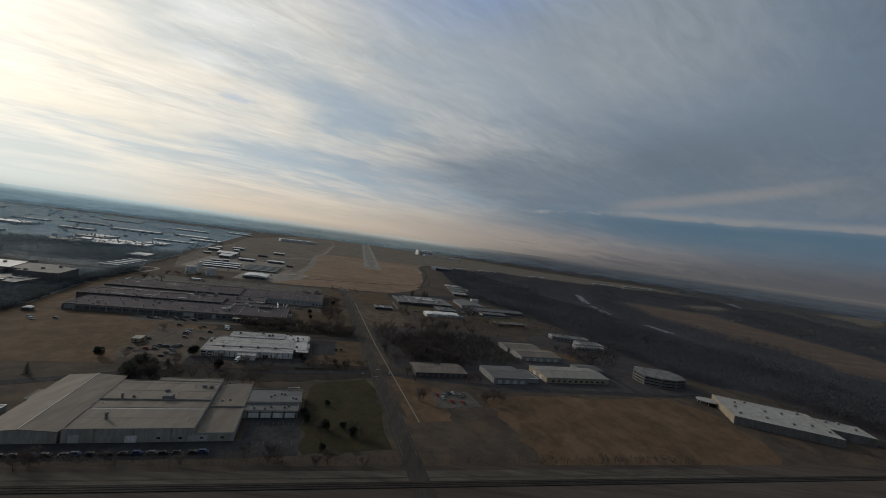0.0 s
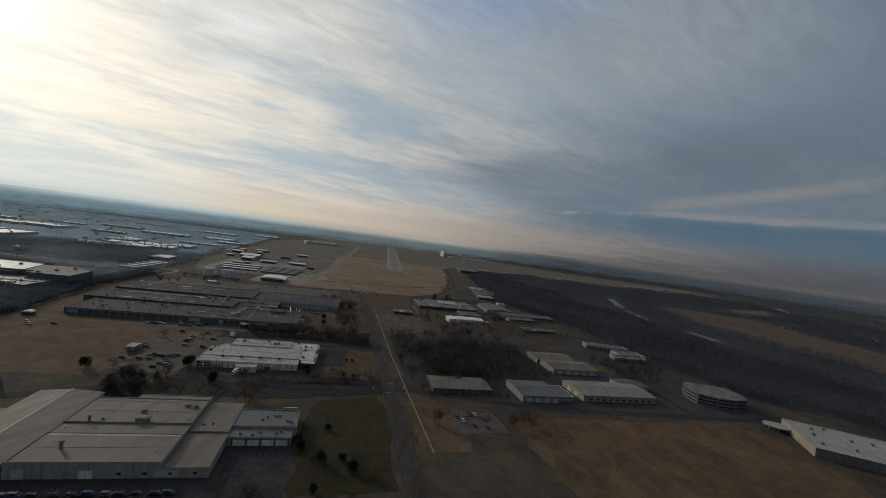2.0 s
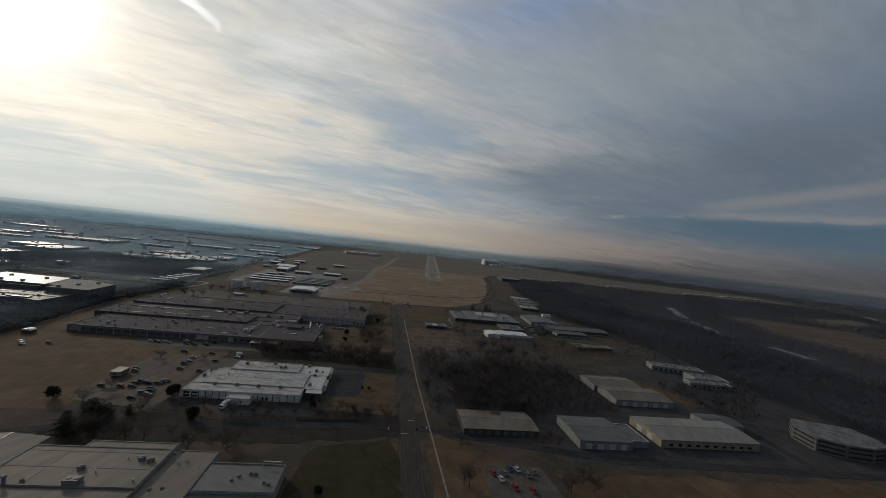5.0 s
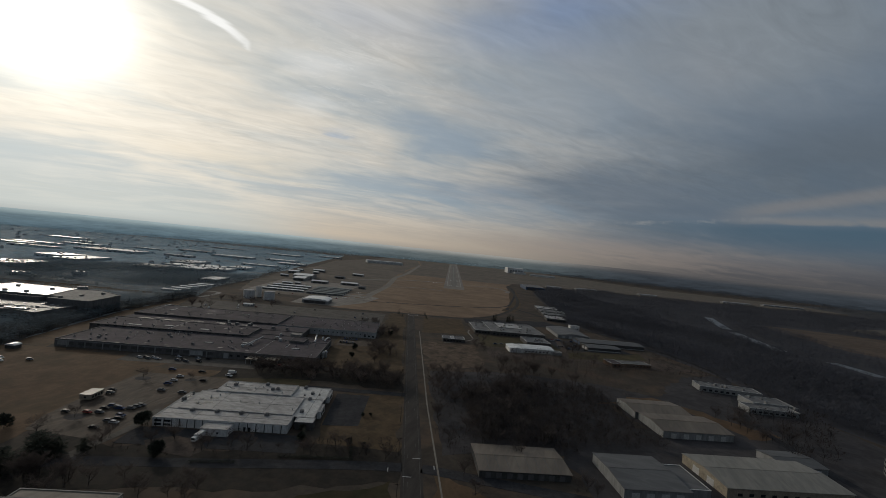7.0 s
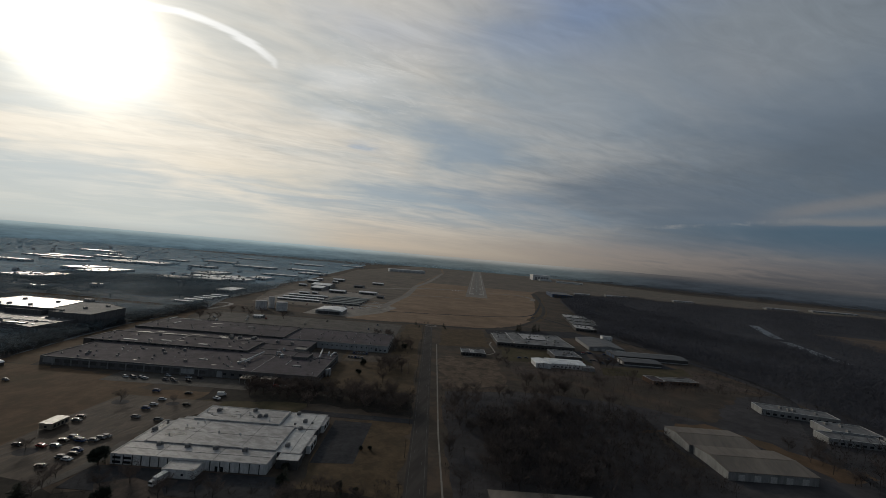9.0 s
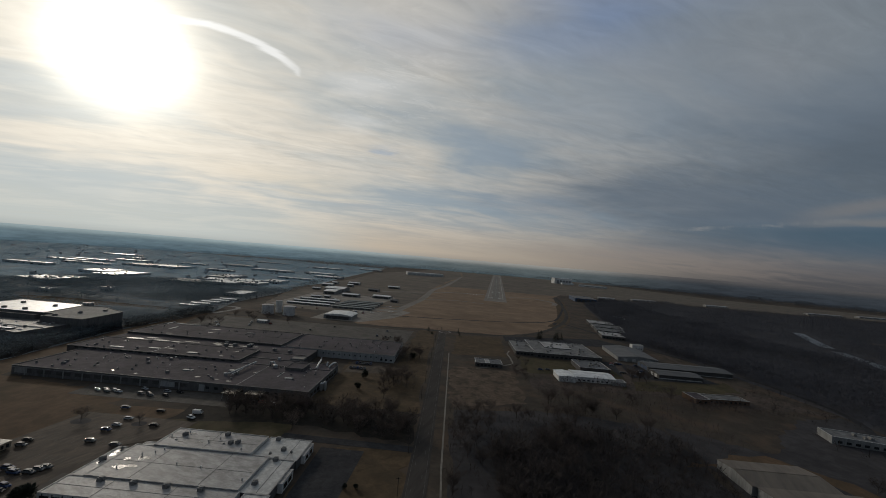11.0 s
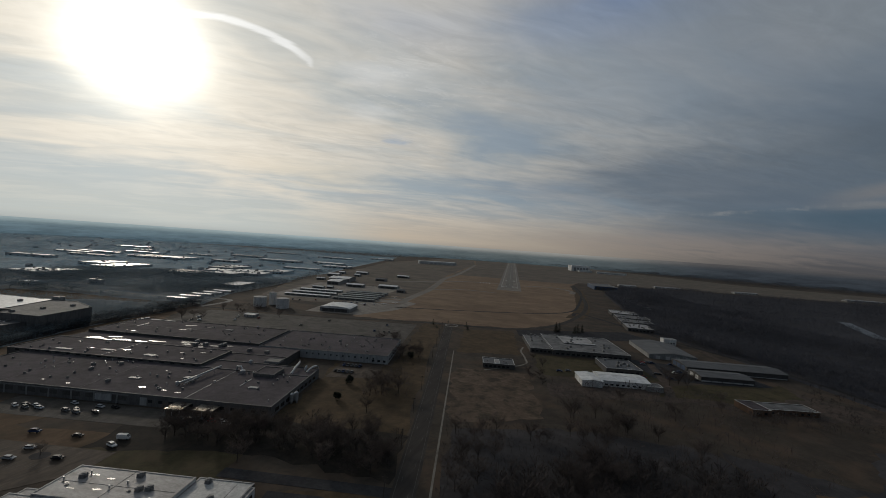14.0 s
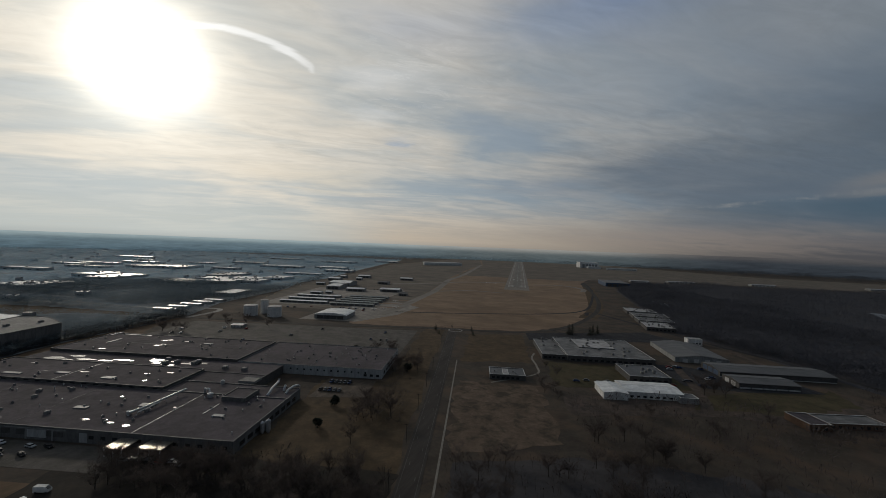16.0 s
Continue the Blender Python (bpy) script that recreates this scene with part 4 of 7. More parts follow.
UNIT_BIG, UNIT_MID, UNIT_SMALL = unit_data(2.6, 3.6, 2.0), unit_data(1.8, 2.2, 1.5), unit_data(1.0, 1.0, 0.9)
SKYLIGHT = Mesh().prism([(-1.6, -0.8), (1.6, -0.8), (1.6, 0.8), (-1.6, 0.8)], 0, 0.35, True).prism([(-1.4, -0.6), (1.4, -0.6), (1.4, 0.6), (-1.4, 0.6)], 0.354, 0.6).data("skylight", M_BRIGHTROOF)
VENT = Mesh().tube([(0, 0, 0), (0, 0, 0.8), (0, 0, 0.85), (0, 0, 1.1)], [0.25, 0.25, 0.45, 0.3], 8).data("roof_vent", M_STEEL)


def on_roof(b, data, spots, z, material=M_UNIT, name="rooftop_unit"):
    for x, y in spots:
        part(name, data, material, b, "", pose(x, y, z))


def scattered(count, x0, x1, y0, y1, seed):
    rng = random.Random(seed)
    return [(rng.uniform(x0, x1), rng.uniform(y0, y1)) for _ in range(count)]


def puddles(b, count, x0, x1, y0, y1, z, seed, long=7.0, wide_=2.0):
    """Shallow pools of rain left on a flat roof."""
    rng = random.Random(seed)
    for layer in range(count):
        x, y, l, w = rng.uniform(x0, x1), rng.uniform(y0, y1), long * rng.uniform(0.35, 1.1), wide_ * rng.uniform(0.5, 1.2)
        p = Mesh()
        rim = []
        for k in range(14):
            a = 2 * math.pi * k / 14
            r = 1 + rng.uniform(-0.28, 0.28)
            rim.append((x + l * r * math.cos(a), y + w * r * math.sin(a)))
        p.prism(rim, z - 0.05, z + 0.012 + 0.005 * layer)
        part("puddle", p, M_PUDDLE, b, "shallow shining puddle")


def house_of(name, e, m, label, category, group="", turn=0.0):
    return thing(name, e, m, label, category, group, turn=turn)


# the beige warehouse
b = house_of("warehouse", -131, 219.5, "large beige warehouse with ribbed metal roofs and pale walls", "warehouse")
pitched(b, 0, 29.5, 0, 73, 5.5, 6.7, M_BEIGEWALL, M_METALROOF, "y")
block(b, -5.4, 0, 41, 54, 3.6, M_BEIGEWALL, M_METALROOF, 0.1, trim=M_DULLTRIM)
part("ridge_strip", Mesh().box(14.55, 14.95, -0.3, 73.3, 6.9, 7.04), M_TRIM, b, "pale ridge flashing")
part("end_fascia", Mesh().box(3, 27, 73.42, 73.6, 5.2, 5.9), M_WHITEWALL, b)
block(b, 29.6, 31, 4, 66, 4.2, M_BEIGEWALL, M_GREYROOF, 0, trim=M_DULLTRIM)
block(b, 31, 86, 0, 24.4, 6.7, M_BEIGEWALL, M_METALROOF, 0.15, trim=M_DULLTRIM)
block(b, 31, 86, 24.4, 35.4, 6.2, M_BEIGEWALL, M_METALROOF, 0.1, trim=M_DULLTRIM)
block(b, 31, 86, 35.4, 64, 6.7, M_BEIGEWALL, M_METALROOF, 0.15, trim=M_DULLTRIM)
block(b, 50, 86, 64, 69.5, 6.7, M_BEIGEWALL, M_METALROOF, 0.15, trim=M_DULLTRIM)
block(b, 86, 104.6, 0, 31, 4.4, M_BEIGEWALL, M_METALROOF, 0.1, trim=M_DULLTRIM)
block(b, 86, 104.6, 31, 67, 4.9, M_BEIGEWALL, M_METALROOF, 0.1, trim=M_DULLTRIM)
block(b, 104.6, 135, 26.5, 36.5, 4.3, M_BEIGEWALL, M_GREYROOF, 0.25, trim=M_DULLTRIM)
block(b, 104.6, 136.5, 36.5, 57, 5.3, M_BEIGEWALL, M_GREYROOF, 0.3, trim=M_DULLTRIM)
for y in (12, 48, 60):
    part("roof_seam", Mesh().box(31.5, 85.5, y - 0.15, y + 0.15, 6.69, 6.78), M_DULLTRIM, b)
part("roof_seam", Mesh().box(47, 47.3, 36, 63.5, 6.69, 6.78), M_DULLTRIM, b)
for x in (44, 60, 76):
    part("wall_joint", Mesh().box(x - 0.12, x + 0.12, -0.06, 0.0, 0, 6.6), M_DULLTRIM, b)
openings(b, "loading_door", 32, 40, 1, 4.2, 0, 4.0, -0.02, "s", M_TRIM)
openings(b, "loading_door", 55, 63, 1, 5.0, 0, 3.4, -0.02, "s", M_WHITEWALL)
openings(b, "panel", 84, 92, 1, 9.0, 0.4, 3.2, -0.03, "s", M_TRIM)
openings(b, "window", 66, 104, 4, 1.6, 1.6, 2.5, -0.03, "s", M_GLASS)
openings(b, "loading_door", 107, 134, 4, 5.2, 0.3, 3.2, 26.47, "s", M_WHITEWALL)
openings(b, "dark_band", 105.5, 134.5, 1, 28.5, 3.35, 3.7, 26.45, "s", M_DARKWALL)
openings(b, "pilaster", 103.7, 137.4, 5, 0.5, 0, 4.3, 26.4, "s", M_DARKWALL)
on_roof(b, UNIT_MID, [(60, 47), (78, 55), (82, 54)], 6.7)
on_roof(b, UNIT_SMALL, [(46, 38), (88.5, 60), (91, 62), (92, 34), (96, 35)], 6.7)
on_roof(b, UNIT_BIG, [(62, 37.5), (64.6, 37.5)], 6.7)
part("roof_flashing", Mesh().box(33, 85.4, 22.2, 24.3, 6.71, 6.76), M_CREAMROOF, b, "pale flashing strip along the roof step")
part("chimney", Mesh().tube([(0, 0, 0), (0, 0, 2.0), (0, 0, 2.2), (0, 0, 2.9)], [0.6, 0.6, 1.1, 0.5], 12), M_UNIT, b, "", pose(41, 36.6, 6.7))
part("chimney", Mesh().tube([(0, 0, 0), (0, 0, 2.6), (0, 0, 2.8), (0, 0, 3.6)], [0.7, 0.7, 1.2, 0.6], 12), M_UNIT, b, "", pose(44, 11, 6.7))
on_roof(b, UNIT_SMALL, [(118, 44), (120, 47), (126, 49), (124, 49), (131, 43), (133, 42)], 5.3)
on_roof(b, UNIT_SMALL, [(127, 31), (129, 33), (110, 30), (119, 32), (116, 29)], 4.3)
on_roof(b, VENT, scattered(6, 34, 86, 2, 60, 5), 6.7, M_STEEL, "roof_vent")
frame_box = Mesh()
for q in ((127, 127.3), (134.7, 135)):
    frame_box.box(*q, 55.5, 56, 5.3, 7.6)
frame_box.box(127, 135, 55.5, 56, 7.3, 7.6)
part("sign_frame", frame_box, M_TRIM, b)

# a lower shed behind it to the west
b = house_of("shed", -166, 245, "long low white-roofed shed", "shed")
block(b, 0, 27, 0, 8.5, 3.4, M_GREYWALL, M_WHITEROOF, 0.15)
openings(b, "door", 2, 25, 4, 3.0, 0, 2.8, -0.02, "s", M_TRIM)

# the white-roofed works
b = house_of("office_works", -76, 358.5, "white flat-roofed works with panelled walls and rooftop units", "works")
block(b, 0, 71, 0, 13, 4.7, M_WHITEWALL, M_WHITEROOF, 0.1, trim=M_WHITEROOF)
block(b, 0, 6, 13, 38, 4.7, M_WHITEWALL, M_WHITEROOF, 0.1, trim=M_WHITEROOF)
block(b, 6, 70, 13, 41, 5.1, M_WHITEWALL, M_WHITEROOF, 0.06, trim=M_WHITEROOF)
block(b, 8, 14, 41, 45, 4.7, M_WHITEWALL, M_WHITEROOF, 0.06, trim=M_WHITEROOF)
block(b, 14, 61, 41, 60, 5.6, M_WHITEWALL, M_WHITEROOF, 0.1, trim=M_WHITEROOF)
block(b, 61, 83, 41, 62.5, 4.2, M_MIDWALL, M_SHEENROOF, 0.1, trim=M_WHITEROOF)
block(b, 70, 82.4, 13, 41, 4.2, M_MIDWALL, M_SHEENROOF, 0.1, trim=M_WHITEROOF)
block(b, 73, 83.4, 6, 13, 4.2, M_DARKWALL, M_SHEENROOF, 0.1, trim=M_WHITEROOF)
block(b, 28.5, 42.5, -8, 0, 3.9, M_WHITEWALL, M_WHITEROOF, 0.06, trim=M_WHITEROOF)
openings(b, "dark_joint", 0, 28, 7, 0.45, 0, 4.5, -0.04, "s", M_DARKWALL)
openings(b, "dark_joint", 43, 70, 6, 0.45, 0, 4.5, -0.04, "s", M_DARKWALL)
openings(b, "window", 0.5, 10, 2, 3.6, 0.6, 1.7, -0.05, "s", M_GLASS)
openings(b, "window", 0.5, 10, 2, 3.6, 2.6, 3.7, -0.05, "s", M_GLASS)
openings(b, "door", 47, 52, 2, 1.3, 0, 2.3, -0.06, "s", M_GLASS)
openings(b, "loading_door", 29, 33, 1, 3.2, 0, 3.0, -8.04, "s", M_TRIM)
openings(b, "window", 33, 42, 1, 1.0, 1.4, 2.4, -8.04, "s", M_GLASS)
openings(b, "window", 48, 59, 2, 3.4, 0.9, 3.0, 84.62, "e", M_GLASS)
openings(b, "window", 23, 33, 2, 3.4, 0.9, 3.0, 84.42, "e", M_GLASS)
on_roof(b, UNIT_MID, [(15, 11), (28.5, 11), (42, 11), (56, 11), (2.5, 26)], 4.7)
on_roof(b, UNIT_MID, [(21.5, 53), (41, 57), (47, 49), (50, 50)], 5.6)
on_roof(b, UNIT_MID, [(73, 50), (73.5, 40), (73.5, 20), (66, 60)], 4.2)
on_roof(b, UNIT_SMALL, [(3, 36), (20.5, 47.5), (44, 48), (69, 44), (78, 47)], 4.9)
on_roof(b, VENT, scattered(7, 8, 68, 15, 39, 8), 5.1, M_STEEL, "roof_vent")
on_roof(b, VENT, scattered(5, 16, 59, 43, 58, 9), 5.6, M_STEEL, "roof_vent")
puddles(b, 9, 10.5, 19, 19, 38, 5.1, 4, 3.0, 1.3)
puddles(b, 6, 2.4, 3.6, 18, 35, 4.7, 5, 1.3, 1.4)
puddles(b, 5, 17, 36, 44, 56, 5.6, 6, 2.2, 0.6)
for x0, x1, y, z in ((7, 69, 26.5, 5.1), (15, 60, 50, 5.6), (1, 70, 6.5, 4.7)):
    part("roof_seam", Mesh().box(x0, x1, y - 0.09, y + 0.09, z - 0.05, z + 0.07), M_DULLTRIM, b)
for x, y0, y1, z in ((20, 0.5, 12.5, 4.7), (46, 0.5, 12.5, 4.7), (37, 41.5, 59.5, 5.6), (24, 13.5, 40.5, 5.1), (53, 13.5, 40.5, 5.1), (77, 14, 61, 4.2)):
    part("roof_seam", Mesh().box(x - 0.09, x + 0.09, y0, y1, z - 0.05, z + 0.07), M_DULLTRIM, b)
for x0, x1, y in ((6, 70, 13.05), (14, 61, 41.05)):
    part("gutter", Mesh().box(x0, x1, y - 0.35, y - 0.1, 4.72 if y < 20 else 5.12, 4.95 if y < 20 else 5.3), M_DULLTRIM, b)
block(b, 82.4, 84.4, 22, 34, 4.0, M_WHITEWALL, M_WHITEROOF, 0.1, trim=M_WHITEROOF)
block(b, 83, 84.6, 47, 60, 4.0, M_WHITEWALL, M_WHITEROOF, 0.1, trim=M_WHITEROOF)

# the factory: long dark roofs in steps
b = house_of("factory", -242, 486, "sprawling dark flat-roofed factory with stepped roofs and pipes", "factory")
block(b, 13, 223, 0, 54, 6.0, M_MIDWALL, M_GRAVELROOF, 0.35, trim=M_DULLTRIM)
block(b, 0, 145, 54, 92, 7.6, M_DARKWALL, M_GRAVELROOF, 0.3, trim=M_DULLTRIM)
block(b, 145, 223, 54, 72, 6.0, M_MIDWALL, M_GRAVELROOF, 0.3, trim=M_DULLTRIM)
block(b, 0, 190, 92, 117, 6.2, M_DARKWALL, M_GRAVELROOF, 0.0, trim=M_DULLTRIM)
block(b, 145, 190, 72, 92, 6.1, M_DARKWALL, M_GRAVELROOF, 0.3, trim=M_DULLTRIM)
block(b, 0, 154, 117, 176, 7.8, M_DARKWALL, M_GRAVELROOF, 0.3, trim=M_DULLTRIM)
block(b, 154, 264.5, 117, 181, 6.6, M_PALEWALL, M_GRAVELROOF, 0.35, trim=M_DULLTRIM)
block(b, 188, 202, 45, 61, 8.0, M_MIDWALL, M_GRAVELROOF, 0.3, base=5.9, trim=M_DULLTRIM)
block(b, 180, 191, 75, 84, 7.2, M_GREYWALL, M_CONCRETE, 0.1, base=6.0, trim=M_DULLTRIM)
openings(b, "loading_bay", 16, 140, 9, 10.5, 2.0, 4.4, -0.05, "s", M_DARKWALL)
openings(b, "pier", 16, 140, 9, 1.0, 0, 5.6, -0.09, "s", M_GREYWALL)
openings(b, "sign_panel", 14, 26, 1, 9, 1.4, 5.4, -0.14, "s", M_GREYWALL)
openings(b, "sign_panel", 118, 132, 1, 10, 1.2, 4.8, -0.14, "s", M_PALEWALL)
openings(b, "sign_panel", 146, 152, 1, 4, 0.4, 4.8, -0.14, "s", M_PALEWALL)
openings(b, "pale_fascia", 13, 140, 8, 15.6, 5.0, 5.5, -0.07, "s", M_GREYWALL)
openings(b, "window", 150, 222, 12, 2.4, 2.2, 3.8, -0.05, "s", M_GLASS)
openings(b, "window", 193, 255, 12, 1.2, 3.4, 4.6, 116.94, "s", M_GLASS)
openings(b, "window", 250, 264, 3, 2.2, 1.5, 3.2, 116.94, "s", M_GLASS)
openings(b, "window", 4, 66, 9, 4.2, 1.6, 3.6, 223.04, "e", M_GLASS)
openings(b, "window", 122, 176, 6, 4.0, 1.6, 3.6, 264.54, "e", M_GLASS)
openings(b, "roof_monitor_window", 4, 144, 18, 3.0, 6.4, 7.3, 53.94, "s", M_GLASS)
puddles(b, 16, 14, 130, 94, 114, 6.2, 21, 7.5, 2.4)
puddles(b, 6, 10, 130, 60, 88, 7.6, 22, 3.5, 1.1)
puddles(b, 6, 30, 215, 4, 50, 6.0, 23, 1.6, 0.7)
for k, (x, y) in enumerate(((138.8, 11.1), (153.3, 9.7), (162.9, 7.9), (169.8, 32.3))):
    puddles(b, 1, x, x, y, y, 6.0, 80 + k, 2.4, 1.0)
puddles(b, 6, 4, 90, 122, 170, 7.8, 24, 5.0, 1.2)
on_roof(b, UNIT_SMALL, scattered(34, 18, 215, 5, 50, 31), 6.0)
on_roof(b, UNIT_MID, scattered(8, 18, 215, 5, 50, 131), 6.0)
on_roof(b, UNIT_SMALL, scattered(22, 6, 140, 58, 88, 32), 7.6)
on_roof(b, UNIT_BIG, scattered(7, 20, 185, 96, 112, 33), 6.2)
on_roof(b, UNIT_SMALL, scattered(26, 160, 258, 122, 176, 34), 6.6)
on_roof(b, UNIT_SMALL, scattered(24, 6, 150, 120, 172, 35), 7.8)
on_roof(b, VENT, scattered(24, 16, 220, 4, 52, 36), 6.0, M_STEEL, "roof_vent")
on_roof(b, VENT, scattered(16, 158, 260, 120, 178, 37), 6.6, M_STEEL, "roof_vent")
for x in (60, 108, 172):
    part("roof_joint", Mesh().box(x - 0.12, x + 0.12, 1, 53, 5.95, 6.1), M_TRIM if x == 172 else M_DULLTRIM, b)
part("roof_joint", Mesh().box(189.6, 190.1, 26.4, 40.3, 5.95, 6.25), M_TRIM, b)
part("roof_joint", Mesh().box(70, 70.3, 55, 91, 7.5, 7.7), M_TRIM, b)
part("roof_joint", Mesh().box(2, 150, 146.8, 147.1, 7.7, 7.9), M_DULLTRIM, b)
part("roof_joint", Mesh().box(210, 210.3, 118, 180, 6.5, 6.7), M_DULLTRIM, b)
for x, y, w, l, z in ((30, 60, 12, 3, 7.6), (60, 66, 9, 3, 7.6), (96, 62, 8, 4, 7.6), (23, 142, 2, 14, 7.8), (3, 166, 2, 14, 7.8), (100, 155, 8, 2, 7.8), (12, 171, 26, 2, 7.8), (120, 22, 7, 3, 6.0), (196, 24, 6, 3, 6.0), (150, 30, 8, 4, 6.0)):
    part("skylight", Mesh().box(x, x + w, y, y + l, z - 0.05, z + 0.5), M_GREYWALL, b, "pale raised skylight")
pipe = Mesh().tube([(155.6, 17.5, 6.1), (155.6, 18.4, 7.6), (157.5, 24, 7.9), (159, 37, 8.1), (160.8, 52, 8.4), (161, 53, 8.2)], [0.6, 0.6, 0.55, 0.55, 0.55, 0.5], 10)
pipe.tube([(158.5, 19, 6.1), (158.6, 20, 7.2), (159.6, 34, 7.6)], [0.35, 0.35, 0.3], 8)
pipe.tube([(154, 20, 6.1), (154, 20, 7.6), (154.2, 20, 8.0)], [1.3, 1.3, 0.3], 12)
part("duct", pipe, M_STEEL, b, "long pale metal duct")
for y in (22, 30, 38, 46):
    part("duct_stand", Mesh().box(157 + y * 0.07, 157.3 + y * 0.07, y, y + 0.3, 6.0, 7.8), M_STEEL, b)
for points in ([(209, 57, 6), (209.3, 60, 7.6), (208.5, 64, 8.2), (207.5, 71, 8.2), (207, 75, 8.6), (207, 76, 10.2)], [(218, 62, 6), (218.3, 65, 7.4), (219, 70, 7.8), (220, 74, 7.4), (220.5, 76, 6)], [(215, 66, 6), (215, 67, 8.2), (215.2, 68, 9)], [(177, 50, 6), (177, 51, 8.6), (175, 53, 9.2), (172, 54, 9.0), (171.5, 54.5, 6)]):
    part("duct", Mesh().tube(points, [0.75] * len(points), 10), M_STEEL, b, "pale bent metal duct")
for x, y, w in ((178.5, 49, 3.4), (172, 71, 2.6)):
    tank = Mesh().tube([(x, y, 6), (x, y, 8.2), (x, y, 8.8)], [w / 2, w / 2, 0.3], 14)
    part("dust_collector", tank, M_STEEL, b, "pale metal dust collector")
for x, y, h in ((224.8, 22.5, 5.6), (227.2, 24, 6.4), (225.2, 26, 4.8)):
    silo = Mesh().tube([(x, y, 0), (x, y, 1.2), (x, y, h), (x, y, h + 0.8)], [0.5, 1.1, 1.1, 0.3], 12)
    part("silo", silo, M_STEEL, b, "small pale steel silo")
for x, y, w in ((168.5, -10, 9), (183, -8, 11)):
    canopy = part("canopy", Mesh().box(x, x + w, y, -0.1, 3.9, 4.2), M_SHEET, b, "ribbed sheet metal dock canopy")
    for k in range(9):
        u = x + (k + 0.5) * w / 9
        part("rib", Mesh().box(u - 0.07, u + 0.07, y + 0.05, -0.15, 4.2, 4.32), M_UNIT, canopy)
    for px in (x + 0.4, x + w / 2, x + w - 0.4):
        part("post", Mesh().box(px - 0.15, px + 0.15, y + 0.25, y + 0.55, 0, 3.9), M_STEEL, canopy)

# sheds and works east of the road
b = house_of("white_shed", 178, 592, "long white-roofed shed with pale walls", "shed")
pitched(b, 0, 16, 0, 22, 4.6, 5.6, M_WHITEWALL, M_BRIGHTROOF, "y")
pitched(b, 16.1, 54, 5, 28, 4.6, 5.8, M_WHITEWALL, M_BRIGHTROOF, "x")
block(b, 50, 62, 1, 10, 3.6, M_GREYWALL, M_GREYROOF, 0.2)
openings(b, "window", 18, 48, 7, 2.2, 1.0, 2.2, 4.95, "s", M_GLASS)
openings(b, "door", 2, 14, 2, 3.0, 0, 3.2, -0.05, "s", M_TRIM)
b = house_of("flat_works", 210, 634, "low works with a patched dark roof", "works")
block(b, 0, 31, 0, 33, 4.4, M_DARKWALL, M_DARKROOF, 0.4)
openings(b, "window", 2, 29, 6, 2.6, 1.0, 2.4, -0.05, "s", M_GLASS)
on_roof(b, UNIT_MID, scattered(7, 3, 28, 3, 30, 41), 4.4)
puddles(b, 5, 4, 27, 4, 29, 4.4, 42, 4, 2)
b = house_of("flat_works", 152, 684, "wide works with a mottled grey roof", "works")
block(b, 0, 22, 4, 66, 4.2, M_DARKWALL, M_MOTTLED, 0.3)
block(b, 22, 98, 0, 76, 5.0, M_DARKWALL, M_MOTTLED, 0.4)
block(b, 40, 74, 34, 70, 5.6, M_DARKWALL, M_WHITEROOF, 0.1, base=4.9)
openings(b, "window", 24, 96, 14, 3.0, 1.0, 2.6, -0.05, "s", M_GLASS)
openings(b, "window", 1, 21, 5, 2.4, 1.0, 2.6, 3.95, "s", M_GLASS)
on_roof(b, UNIT_MID, scattered(26, 4, 94, 6, 70, 43), 5.0)
b = house_of("pavilion", 102, 620, "small low dark pavilion with a pale skylight", "pavilion")
block(b, 0, 27, 0, 19, 3.6, M_DARKWALL, M_DARKROOF, 0.3)
block(b, 10, 14.5, 2, 15, 4.0, M_WHITEWALL, M_WHITEROOF, 0.0, base=3.5)
openings(b, "window", 1, 23, 6, 2.2, 0.8, 2.4, -0.05, "s", M_GLASS)
on_roof(b, UNIT_SMALL, [(4, 8), (18, 9), (20, 5)], 3.6)
b = house_of("long_shed", 292, 662, "long dark shed with a low grey roof and blue gable", "shed")
pitched(b, 0, 90, 0, 28, 4.6, 6.4, M_DARKWALL, M_GREYROOF, "x")
openings(b, "pale_band", 0, 90, 9, 9.6, 0.2, 0.8, -0.06, "s", M_TRIM)
openings(b, "gable_panel", 2, 26, 3, 6.5, 0.5, 4.4, -0.05, "w", M_BLUEWALL)
b = house_of("long_shed", 290, 634, "dark shed with a low grey roof", "shed")
pitched(b, 0, 44, 0, 22, 4.2, 5.6, M_DARKWALL, M_GREYROOF, "x")
openings(b, "pale_band", 0, 44, 5, 8.0, 0.2, 1.2, -0.06, "s", M_TRIM)
openings(b, "loading_door", 3, 19, 2, 5.0, 0.2, 3.6, -0.05, "w", M_TRIM)
b = house_of("grey_shed", 276, 704, "grey metal gable-roofed shed beside the yard", "shed", turn=-4)
pitched(b, 0, 46, 0, 66, 4.5, 7.0, M_GREYWALL, M_GREYROOF, "y")
openings(b, "door", 4, 42, 4, 4.0, 0.1, 3.6, -0.05, "s", M_TRIM)
b = house_of("white_block", 326, 782, "small white block among sheds", "shed")
block(b, 0, 15, 0, 9, 6.5, M_WHITEWALL, M_WHITEROOF, 0.2)
openings(b, "window", 1, 14, 4, 1.8, 1.2, 2.6, -0.05, "s", M_GLASS)
